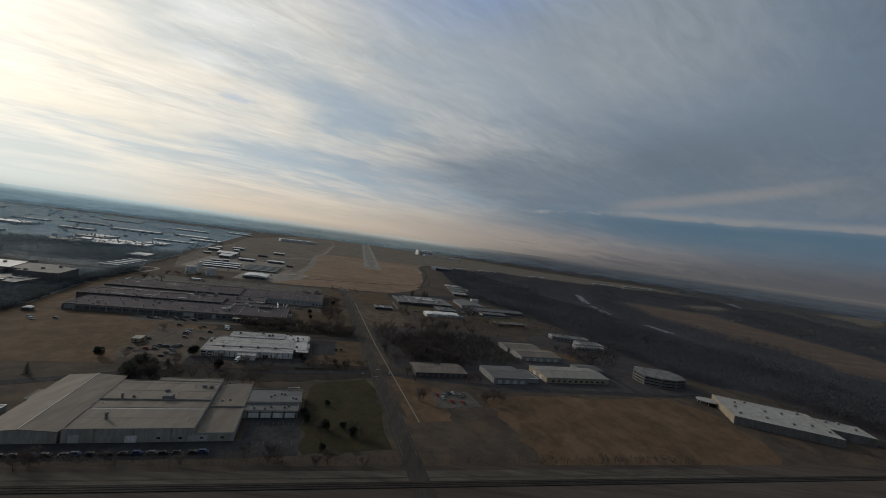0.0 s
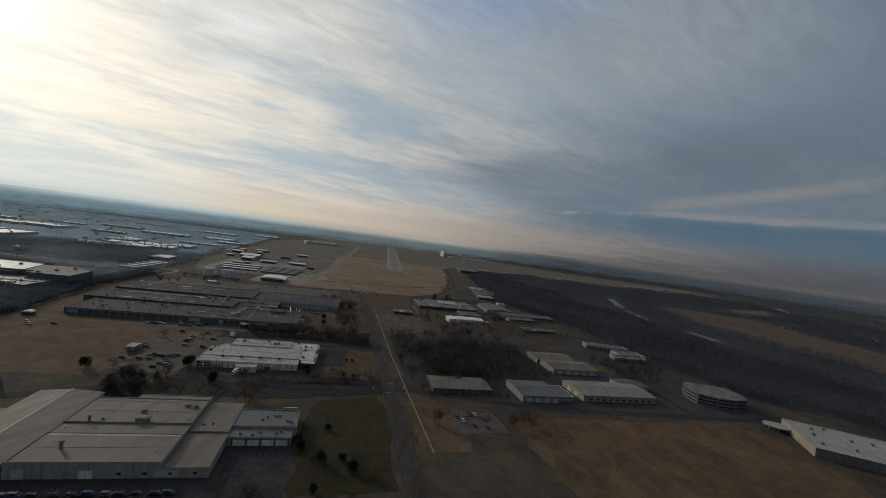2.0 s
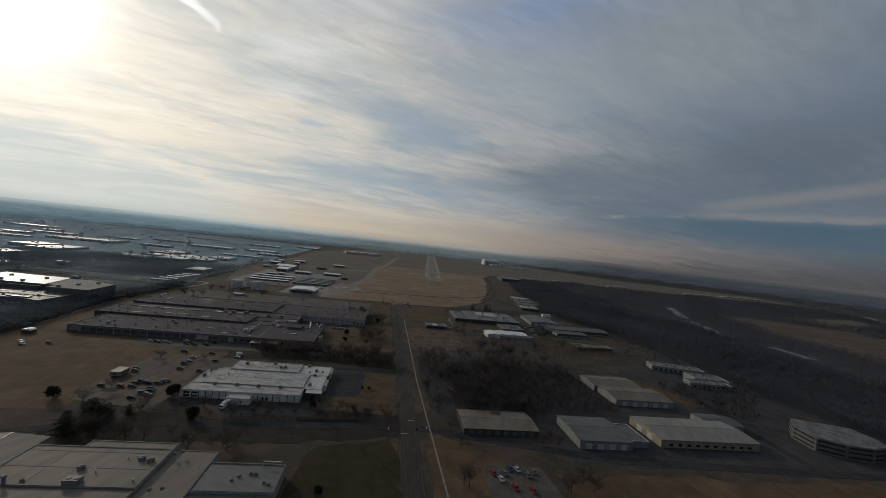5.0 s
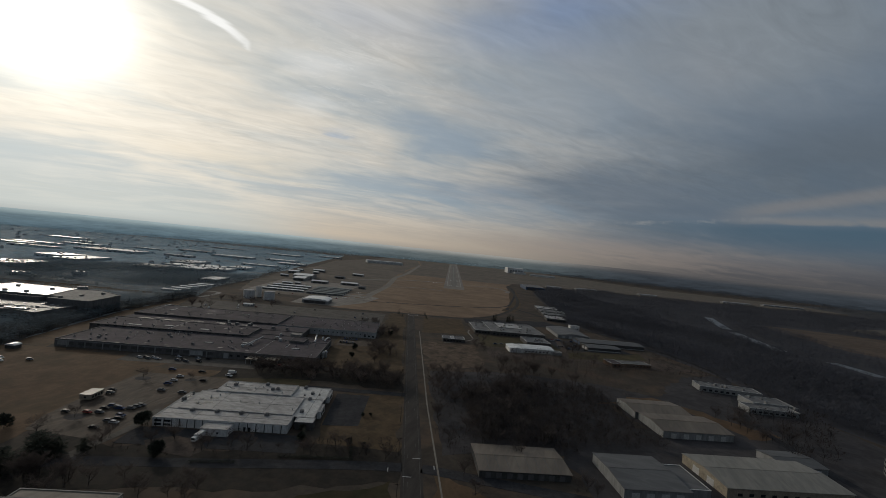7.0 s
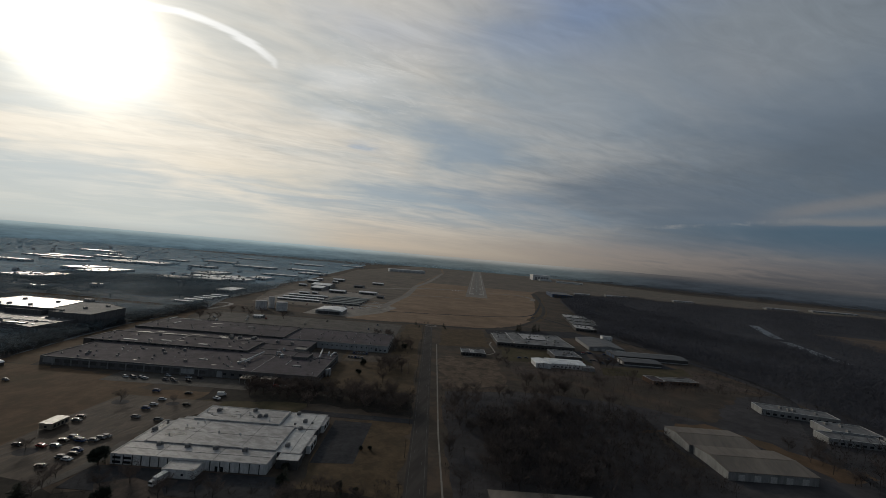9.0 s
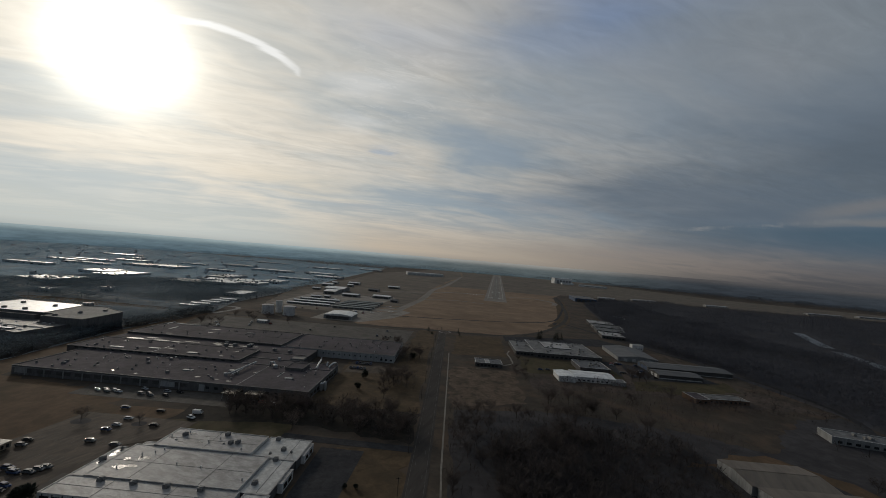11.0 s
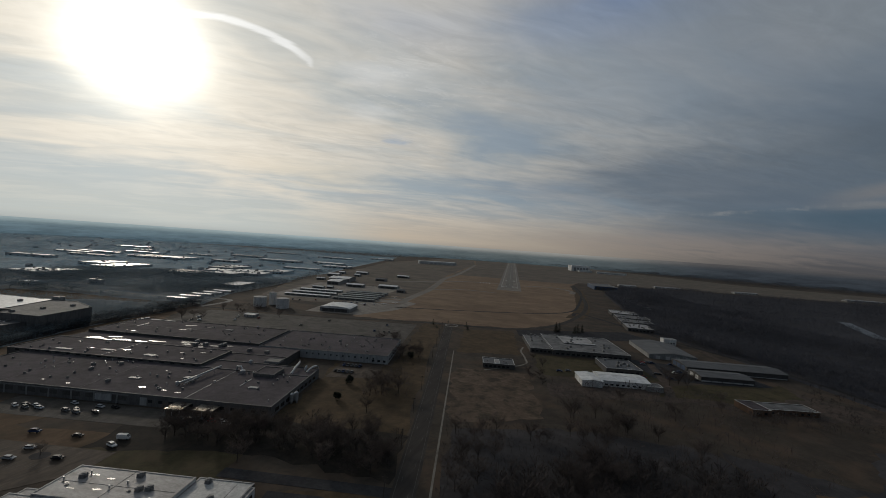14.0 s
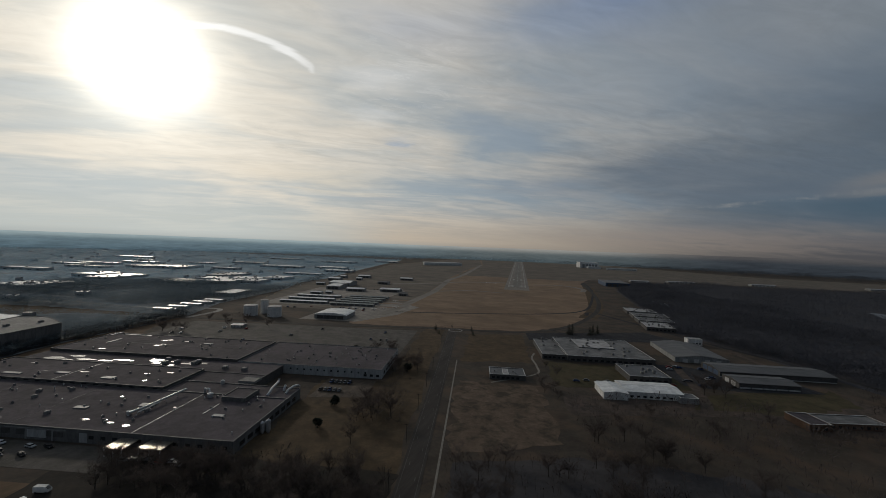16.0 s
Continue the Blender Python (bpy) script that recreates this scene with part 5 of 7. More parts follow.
for k, (e, m, w, l) in enumerate(((312, 858, 34, 42), (322, 910, 46, 34), (330, 952, 50, 38), (338, 1000, 44, 44))):
    b = house_of("flat_works", e, m, "low works with a patched pale roof", "works", "works beside the airfield", -10)
    block(b, 0, w, 0, l, 4.6, M_DARKWALL, M_MOTTLED if k % 3 else M_WHITEROOF, 0.35)
    openings(b, "window", 1, w - 1, 7, 2.6, 1.0, 2.6, -0.05, "s", M_GLASS)
    on_roof(b, UNIT_MID, scattered(10, 3, w - 3, 3, l - 3, 50 + k), 4.6)
b = house_of("brick_house", 284, 560, "low brown brick building with a flat grey roof among bare trees", "brick building", turn=4)
block(b, 0, 13, 0, 18, 4.0, M_BRICK, M_GRAVELROOF, 0.3)
block(b, 13, 50, 4, 18, 3.5, M_BRICK, M_MOTTLED, 0.3)
openings(b, "window", 1.5, 11.5, 2, 2.0, 1.0, 2.6, -0.05, "s", M_GLASS)
openings(b, "window", 15, 48, 8, 1.8, 1.0, 2.4, 3.95, "s", M_GLASS)

# buildings by the southern street
b = house_of("grey_shed", 165, 314, "grey metal-roofed shed beside the street", "shed")
pitched(b, 0, 34, 0, 34, 5.0, 6.2, M_GREYWALL, M_GREYROOF, "x")
block(b, 34, 47, 4, 28, 4.0, M_GREYWALL, M_GREYROOF, 0.2)
openings(b, "door", 2, 32, 4, 4.0, 0.1, 3.4, -0.05, "s", M_TRIM)
b = house_of("tan_shed", 222, 320, "tan metal-roofed shed with tan block walls", "shed")
pitched(b, 0, 70, 0, 34, 5.0, 6.6, M_TANWALL, M_TANROOF, "x")
openings(b, "window", 4, 66, 10, 2.4, 1.2, 2.6, -0.05, "s", M_GLASS)
openings(b, "loading_door", 6, 28, 2, 5.0, 0.1, 3.8, -0.05, "w", M_TRIM)
b = house_of("tan_shed", 231, 386, "long beige gable shed, one of a pair", "shed", "pair of beige sheds")
pitched(b, 0, 50, 0, 30, 4.8, 6.4, M_GREYWALL, M_METALROOF, "x")
openings(b, "door", 3, 47, 5, 3.6, 0.1, 3.4, -0.05, "s", M_TRIM)
b = house_of("tan_shed", 229, 417, "long beige gable shed, one of a pair", "shed", "pair of beige sheds")
pitched(b, 0, 44, 0, 27, 4.8, 6.4, M_GREYWALL, M_METALROOF, "x")
openings(b, "door", 3, 41, 4, 3.6, 0.1, 3.4, -0.05, "s", M_TRIM)
b = house_of("flat_works", 340, 498, "low works with a pale flat roof beside the woods", "works", turn=-14)
block(b, 0, 54, 0, 17, 4.6, M_GREYWALL, M_MOTTLED, 0.35)
openings(b, "window", 2, 52, 10, 2.6, 1.0, 2.6, -0.05, "s", M_GLASS)
on_roof(b, UNIT_MID, scattered(5, 3, 50, 3, 14, 61), 4.6)
b = house_of("flat_works", 345, 446, "stepped works with pale flat roofs beside the woods", "works", turn=-8)
block(b, 0, 40, 0, 14, 4.2, M_GREYWALL, M_MOTTLED, 0.35)
block(b, 12, 46, 14, 34, 5.0, M_GREYWALL, M_MOTTLED, 0.35)
openings(b, "window", 2, 38, 8, 2.4, 1.0, 2.4, -0.05, "s", M_GLASS)
on_roof(b, UNIT_MID, scattered(6, 14, 44, 3, 30, 62), 4.8)
b = house_of("office_block", 339, 324, "three-storey office with a bowed facade and flat roof", "office", turn=-18)
plan = [(0, 0), (15, -5), (31, -4), (44, 3), (48, 17), (43, 34), (5, 36), (-3, 19)]
part("wall", Mesh().prism(plan, 0, 9.2), M_MIDWALL, b)
part("roof", Mesh().prism([(22 + (x - 22) * 0.96, 15 + (y - 15) * 0.95) for x, y in plan], 9.0, 9.35), M_MOTTLED, b)
for level in range(3):
    for a, c in zip(plan, plan[1:] + plan[:1]):
        u = Vector(c) - Vector(a)
        mid = (Vector(a) + Vector(c)) / 2
        part("window_band", Mesh().box(-u.length * 0.44, u.length * 0.44, -0.12, 0.12, 1.5 + level * 2.9, 2.4 + level * 2.9), M_GLASS, b, "", pose(mid.x, mid.y, 0, 0, 0, math.degrees(math.atan2(u.y, u.x))))
b = house_of("distribution_hall", 349.8, 236.5, "long cream-roofed hall with a tan end wall", "hall", turn=-34.5)
# walls take a darker grey that stands in for their shading
block(b, 0, 75, 0, 57, 6.6, M_MIDWALL, M_CREAMROOF, 0.2, trim=M_CREAMROOF)
block(b, 75, 108, 23, 49, 6.5, M_MIDWALL, M_CREAMROOF, 0.2, trim=M_CREAMROOF)
openings(b, "end_panel", 0, 57, 6, 9.3, 0.3, 6.7, -0.06, "w", M_TANWALL)
openings(b, "loading_door", 8, 70, 9, 3.6, 0.8, 3.8, -0.06, "s", M_MIDWALL)
on_roof(b, UNIT_MID, [(8, 12), (10, 30), (14, 44), (24, 50), (28, 14), (34, 34), (46, 12), (48, 38), (62, 20), (64, 48), (70, 12), (82, 42), (92, 44), (100, 36)], 6.6)
rim = [(-7 + 10 * math.cos(2 * math.pi * k / 20), 44 + 8 * math.sin(2 * math.pi * k / 20)) for k in range(20)]
roof_disc = part("entrance_canopy", Mesh().prism([(min(x, -0.2), y) for x, y in rim], 3.3, 3.7, True), M_CREAMROOF, b, "rounded pale entrance canopy")
for x, y in ((-14, 40), (-14, 48), (-8, 37.5), (-8, 50.5)):
    part("post", Mesh().tube([(x, y, 0), (x, y, 3.3)], [0.2, 0.2], 8), M_STEEL, roof_disc)
b = house_of("grey_shed", 280, 347, "low grey gable shed beside the lane", "shed")
pitched(b, 0, 27, 0, 20, 4.4, 5.6, M_GREYWALL, M_GREYROOF, "x")
openings(b, "door", 2, 25, 3, 3.4, 0.1, 3.2, -0.05, "s", M_TRIM)
b = house_of("roadside_shed", 97, 326, "long low shed with a pale ribbed roof and walls coloured shadow-dark", "shed")
# the dark wall colour includes the shadow lying on these walls
pitched(b, 0, 47, 0, 27, 3.6, 4.7, M_DARKWALL, M_METALROOF, "x")
openings(b, "door", 2, 45, 8, 2.8, 0.1, 2.8, -0.05, "s", M_MIDWALL)
for k in range(1, 9):
    part("roof_seam", Mesh().face((k * 5.2 - 0.12, 0, 3.98), (k * 5.2 + 0.12, 0, 3.98), (k * 5.2 + 0.12, 13.4, 5.02), (k * 5.2 - 0.12, 13.4, 5.02)), M_DULLTRIM, b)

# the shopping hall in the woods
def outlined(b, outline, h, wall, roof, rim=0.5, base=0.0, trim=None):
    """A flat-roofed block over any outline (counterclockwise): walls one by one, a coping over each, a roof sheet."""
    t = 0.35
    for (xa, ya), (xb, yb) in zip(outline, outline[1:] + outline[:1]):
        run = math.hypot(xb - xa, yb - ya)
        nx, ny = -(yb - ya) / run * t, (xb - xa) / run * t
        part("wall", Mesh().prism([(xa, ya), (xb, yb), (xb + nx, yb + ny), (xa + nx, ya + ny)], base, h + rim, True), wall, b)
        part("coping", Mesh().prism([(xa - nx * 0.4, ya - ny * 0.4), (xb - nx * 0.4, yb - ny * 0.4), (xb + nx * 1.3, yb + ny * 1.3), (xa + nx * 1.3, ya + ny * 1.3)], h + rim + 0.004, h + rim + 0.14, True), trim or M_TRIM, b)
    cx, cy = sum(p[0] for p in outline) / len(outline), sum(p[1] for p in outline) / len(outline)
    part("roof", Mesh().prism([(x + 0.004 * (cx - x), y + 0.004 * (cy - y)) for x, y in outline], h - 0.3, h, True), roof, b)


b = house_of("shopping_hall", -440, 540, "vast dark-walled hall with pale and white flat roofs in woods", "hall")
outlined(b, [(104, 67), (148, 66), (145, 120), (108, 141), (80, 141), (92, 82), (104, 82)], 14.6, M_MIDWALL, M_CONCRETE, 0.3, trim=M_DULLTRIM)
outlined(b, [(0, 82), (91.6, 82), (79.6, 141), (0, 146)], 14.9, M_MIDWALL, M_BRIGHTROOF, 0.15, trim=M_BRIGHTROOF)
outlined(b, [(0, 22), (112, 24), (133, 18), (136, 65.6), (103.6, 66.6), (103.6, 81.6), (0, 81.6)], 8.8, M_MIDWALL, M_DARKROOF, 0.3, trim=M_DULLTRIM)
block(b, 78, 86, 141.4, 148, 17.5, M_GREYWALL, M_DARKROOF, 0.2)
block(b, 52, 90, 74, 81.4, 13.2, M_MIDWALL, M_GRAVELROOF, 0.3, base=8.8, trim=M_DULLTRIM)
block(b, 96, 117, 28, 33, 9.8, M_MIDWALL, M_BRIGHTROOF, 0.1, base=8.8)
part("parapet", Mesh().box(70, 131, 44, 44.5, 8.8, 9.5), M_TRIM, b, "pale dividing parapet")
part("parapet", Mesh().box(112, 112.5, 24.5, 43.9, 8.8, 9.4), M_TRIM, b, "pale dividing parapet")
openings(b, "shop_front", 4, 108, 8, 8.0, 0.3, 4.0, 21.94, "s", M_GLASS)
on_roof(b, UNIT_BIG, [(112, 74), (126, 118), (118, 96)], 14.6)
on_roof(b, UNIT_BIG, [(12, 86), (30, 88), (40, 90), (62, 91), (66, 120), (24, 124)], 14.9)
on_roof(b, UNIT_MID, scattered(14, 6, 130, 26, 62, 71), 8.8)
on_roof(b, SKYLIGHT, [(90, 58), (106, 60), (114, 62), (122, 61), (98, 38), (124, 30), (82, 50), (60, 40), (44, 52), (30, 36)], 8.8, M_BRIGHTROOF, "skylight")

# tanks and hangars
for e, m, r, h, g in ((-203, 822, 8.6, 13, 1), (-195, 842, 4.9, 17.5, 0), (-171, 823, 8.6, 13, 1)):
    b = thing("storage_tank", e, m, "white cylindrical storage tank with a low conical roof" if g else "tall narrow white storage tank", "tank", "fuel tanks")
    part("shell", Mesh().tube([(0, 0, 0), (0, 0, h)], [r, r], 28), M_TANK, b)
    part("tank_roof", Mesh().tube([(0, 0, h + 0.003), (0, 0, h + 0.35), (0, 0, h + 1.2)], [r + 0.15, r + 0.15, 0.4], 28), M_WHITEROOF, b)
    for z in (h * 0.33, h * 0.66):
        part("hoop", Mesh().tube([(0, 0, z), (0, 0, z + 0.25)], [r + 0.12, r + 0.12], 28), M_TRIM, b)


def arched_hangar(e, m, w, l, h, label, roof, wall, group="", turn=0.0):
    b = house_of("hangar", e, m, label, "hangar", group, turn)
    block(b, 0, w, 0, l, h * 0.62, wall, roof, 0.0)
    arc = [(w * (0.5 - 0.5 * math.cos(math.pi * k / 12) * 1.02), h * 0.62 + h * 0.38 * math.sin(math.pi * k / 12)) for k in range(13)]
    top = Mesh()
    for (xa, za), (xb, zb) in zip(arc, arc[1:]):
        top.face((xa, -0.6, za), (xb, -0.6, zb), (xb, l + 0.6, zb), (xa, l + 0.6, za))
    top.face(*[(x, -0.6, z) for x, z in arc[::-1]]).face(*[(x, l + 0.6, z) for x, z in arc])
    part("vault", top, roof, b)
    openings(b, "hangar_door", w * 0.08, w * 0.92, 4, w * 0.2, 0.1, h * 0.55, -0.06, "s", M_DARKWALL)
    return b


arched_hangar(-118, 824, 42, 40, 8, "broad hangar with a white vaulted roof", M_BRIGHTROOF, M_GREYWALL)
for e, m, w in ((-226, 948, 78), (-229, 985, 80), (-231, 1024, 79)):
    b = house_of("hangar_row", e, m, "long low row of small hangars with a white roof", "hangar row", "small hangar rows")
    pitched(b, 0, w, 0, 12, 3.2, 4.0, M_GREYWALL, M_BRIGHTROOF, "x")
    openings(b, "hangar_door", 1, w - 1, 8, 7.5, 0.1, 2.8, -0.05, "s", M_MIDWALL)
for k in range(5):
    b = house_of("hangar_row", -140 + 0.5 * k, 941 + 24 * k, "long low row of small hangars with a green-grey roof", "hangar row", "green-grey hangar rows")
    pitched(b, 0, 70, 0, 13, 3.2, 4.0, M_GREYWALL, M_TEALROOF, "x")
    openings(b, "hangar_door", 1, 69, 7, 7.5, 0.1, 2.8, -0.05, "s", M_MIDWALL)
for e, m, w, l, h, white in ((-226, 1155, 28, 60, 9, 1), (-244, 1218, 48, 60, 11, 1), (-224, 1066, 22, 10, 5, 1), (-200, 1080, 12, 10, 5, 1), (-177, 1136, 38, 18, 7, 1), (-280, 1233, 20, 10, 6, 1), (-295, 1350, 30, 30, 8, 1), (-293, 1440, 16, 20, 7, 1), (-233, 1392, 15, 20, 7, 1), (-250, 1470, 34, 20, 8, 1), (-110, 1152, 41, 24, 7, 1), (-60, 1098, 16, 14, 6, 0), (-153, 1308, 27, 20, 7, 0), (-123, 1450, 34, 20, 7, 1)):
    b = house_of("hangar", e, m, ("pale-roofed" if white else "grey") + " metal hangar beside the apron", "hangar", "hangars beside the apron")
    pitched(b, 0, w, 0, l, h * 0.75, h, M_GREYWALL, M_BRIGHTROOF if white else M_GREYROOF, "x")
    openings(b, "hangar_door", w * 0.1, w * 0.9, 3, w * 0.24, 0.1, h * 0.6, -0.05, "s", M_DARKWALL)
b = house_of("tank_shed", -182, 745, "small low white-roofed shed beside the tanks", "shed")
pitched(b, 0, 13, 0, 10, 2.8, 3.5, M_GREYWALL, M_BRIGHTROOF, "x")
openings(b, "door", 1, 12, 3, 2.6, 0.1, 2.4, -0.05, "s", M_TRIM)
b = house_of("hangar", 468, 1540, "dark blue hangar with a grey roof", "hangar", turn=-6)
block(b, 0, 66, 0, 120, 11, M_BLUEWALL, M_GREYROOF, 0.4)
openings(b, "hangar_door", 4, 62, 4, 12, 0.1, 8.5, -0.06, "s", M_DARKWALL)
b = house_of("great_hangar", 726, 2890, "great white hangar across the airfield", "hangar")
block(b, 0, 112, 0, 90, 34, M_WHITEWALL, M_BRIGHTROOF, 0.8)
openings(b, "hangar_door", 12, 106, 5, 14, 0.5, 23, -0.4, "s", M_GREYWALL)
block(b, 34, 110, -60, 0, 10, M_WHITEWALL, M_BRIGHTROOF, 0.5)
b = house_of("terminal", 838, 2740, "long low white terminal building far off", "terminal", turn=-14)
block(b, 0, 160, 0, 30, 10, M_WHITEWALL, M_BRIGHTROOF, 0.5)
openings(b, "window", 2, 158, 12, 9, 3, 5, -0.3, "s", M_GLASS)
b = house_of("long_hangar", -178, 2420, "long white hangar beside the runway", "hangar", turn=14)
block(b, 0, 200, 0, 60, 14, M_WHITEWALL, M_BRIGHTROOF, 0.5)
openings(b, "hangar_door", 2, 198, 8, 18, 0.5, 8, -0.3, "s", M_TRIM)

# distant halls with pale roofs among the woods
FAR = ((-585, 1130, 70, 60), (-560, 1215, 60, 50), (-500, 1150, 60, 70), (-510, 1250, 70, 60), (-440, 1290, 50, 70), (-590, 1290, 60, 50),
       (-600, 1365, 60, 50), (-445, 1195, 45, 60), (-835, 1175, 60, 80), (-772, 1140, 62, 110), (-990, 1490, 85, 100), (-900, 1500, 85, 80), (-765, 965, 40, 60), (-722, 955, 40, 85),
       (-1130, 1265, 120, 28), (-1120, 1420, 130, 30), (-1240, 1560, 150, 30), (-1240, 1800, 60, 40), (-1000, 1780, 100, 30), (-590, 842, 24, 12), (-540, 905, 18, 10),
       (-1250, 1500, 120, 30), (-1180, 1680, 130, 30), (-700, 1750, 150, 50), (-520, 1820, 110, 60), (-900, 1900, 130, 50), (-1400, 1150, 90, 60), (-480, 1480, 110, 30),
       (-420, 1650, 90, 60), (-640, 2250, 140, 60), (-1000, 2400, 160, 60), (-1500, 2000, 140, 60), (-460, 2500, 120, 60), (-1900, 1700, 150, 60), (-760, 1560, 90, 26))
for k, (e, m, w, l) in enumerate(FAR):
    b = house_of("far_hall", e, m, "distant flat hall with a pale roof among woods", "hall", "distant halls")
    block(b, 0, w, 0, l, 5.0 + k % 3, M_PALEWALL, M_BRIGHTROOF if k % 5 else M_CREAMROOF, 0.2, trim=M_BRIGHTROOF)
    on_roof(b, UNIT_BIG, scattered(6 if w < l * 1.6 else 1, 5, w - 5, 5, l - 5, 200 + k), 5.0 + k % 3)
    openings(b, "shop_front", 3, w - 3, 5, w / 12, 0.5, 3.2, -0.1, "s", M_GLASS)
for k in range(5):
    b = house_of("row_shed", -340 + k * 1.5, 822 + k * 24, "long low pale-roofed storage row", "shed", "storage rows")
    pitched(b, 0, 30, 0, 9, 2.8, 3.6, M_GREYWALL, M_BRIGHTROOF, "x")
    openings(b, "door", 1, 29, 8, 2.6, 0.1, 2.3, -0.05, "s", M_TRIM)
b = house_of("long_hall", -362, 980, "long pale-roofed hall beside the woods", "hall")
block(b, 0, 36, 0, 62, 5, M_GREYWALL, M_BRIGHTROOF, 0.4)
openings(b, "door", 2, 34, 5, 4, 0.1, 3.4, -0.05, "s", M_TRIM)
for k, (e, m, w) in enumerate(((1450, 1840, 130), (1700, 1900, 200), (620, 1760, 60), (760, 1800, 90), (1050, 1820, 80))):
    b = house_of("far_shed", e, m, "distant long white shed on the plain", "shed", "distant sheds")
    pitched(b, 0, w, 0, 22, 5, 7, M_GREYWALL, M_WHITEROOF, "x")
    openings(b, "door", 3, w - 3, 6, 6, 0.2, 4, -0.1, "s", M_TRIM)

# a small hut on the field's edge
b = house_of("field_hut", -252, 470, "small dark hut with a pale rounded roof", "hut")
block(b, 0, 7, 0, 6, 2.6, M_DARKWALL, M_DARKROOF, 0.0)
arc = [(3.5 - 3.7 * math.cos(math.pi * k / 8), 2.6 + 1.4 * math.sin(math.pi * k / 8)) for k in range(9)]
vault = Mesh()
for (xa, za), (xb, zb) in zip(arc, arc[1:]):
    vault.face((xa, -0.3, za), (xb, -0.3, zb), (xb, 6.3, zb), (xa, 6.3, za))
vault.face(*[(x, -0.3, z) for x, z in arc[::-1]]).face(*[(x, 6.3, z) for x, z in arc])
part("vault", vault, M_BRIGHTROOF, b)


# ---- trees ----
def limb(mesh, p, way, length, r0, r1, rng, bend=0.15, sides=4, steps=2):
    pts, radii, q, u = [Vector(p)], [r0], Vector(p), Vector(way).normalized()
    for k in range(steps):
        u = (u + bend * Vector((rng.uniform(-1, 1), rng.uniform(-1, 1), rng.uniform(-0.3, 0.8)))).normalized()
        q = q + u * length / steps
        pts.append(q.copy())
        radii.append(r0 + (r1 - r0) * (k + 1) / steps)
    mesh.tube(pts, radii, sides)
    return pts, u


def bare_tree(seed, h, spread):
    """Trunk and bare crown of a winter tree, fine twigs and all."""
    rng = random.Random(seed)
    trunk, crown = Mesh(), Mesh()
    pts, _ = limb(trunk, (0, 0, -0.2), (0, 0, 1), h * 0.42, h * 0.02, h * 0.012, rng, 0.06, 6, 3)
    for k in range(10):
        a = 2.4 * k + rng.uniform(-0.4, 0.4)
        base = pts[1 + (k % 3)] if k < 6 else pts[3]
        rise = rng.uniform(0.5, 1.6)
        bp, bu = limb(crown, base, (math.cos(a) * spread, math.sin(a) * spread, rise), h * rng.uniform(0.32, 0.5), h * 0.008, h * 0.003, rng, 0.2, 3, 3)
        for j in range(7):
            a2 = a + rng.uniform(-1.4, 1.4)
            s = bp[1 + j % 3]
            tp, tu = limb(crown, s, (math.cos(a2) * spread, math.sin(a2) * spread, rng.uniform(0.1, 1.4)), h * rng.uniform(0.15, 0.28), h * 0.003, h * 0.0012, rng, 0.25, 3, 2)
            for _ in range(10):
                s2 = Vector(tp[1]).lerp(Vector(tp[2]), rng.random())
                v = Vector((rng.uniform(-1, 1) * spread, rng.uniform(-1, 1) * spread, rng.uniform(-0.3, 1.2))).normalized() * h * rng.uniform(0.06, 0.14)
                side = v.cross(Vector((rng.uniform(-1, 1), rng.uniform(-1, 1), 0.3))).normalized() * h * 0.0022
                crown.face(s2 - side, s2 + side, s2 + v)
                for _ in range(3):
                    s3 = s2 + v * rng.uniform(0.2, 0.9)
                    w = (v * 0.5 + Vector((rng.uniform(-1, 1), rng.uniform(-1, 1), rng.uniform(-0.6, 1))) * h * 0.06)
                    side = w.cross(Vector((rng.uniform(-1, 1), rng.uniform(-1, 1), 0.3))).normalized() * h * 0.0018
                    crown.face(s3 - side, s3 + side, s3 + w)
    return trunk.data("trunk", M_BARK), crown.data("crown", M_TWIG)


def sprig(crown, p, way, size, rng):
    """One flat needle spray, pointed."""
    side = way.cross(Vector((rng.uniform(-0.6, 0.6), rng.uniform(-0.6, 0.6), 1))).normalized() * size * 0.3
    crown.face(p - side, p + side, p + way * size)


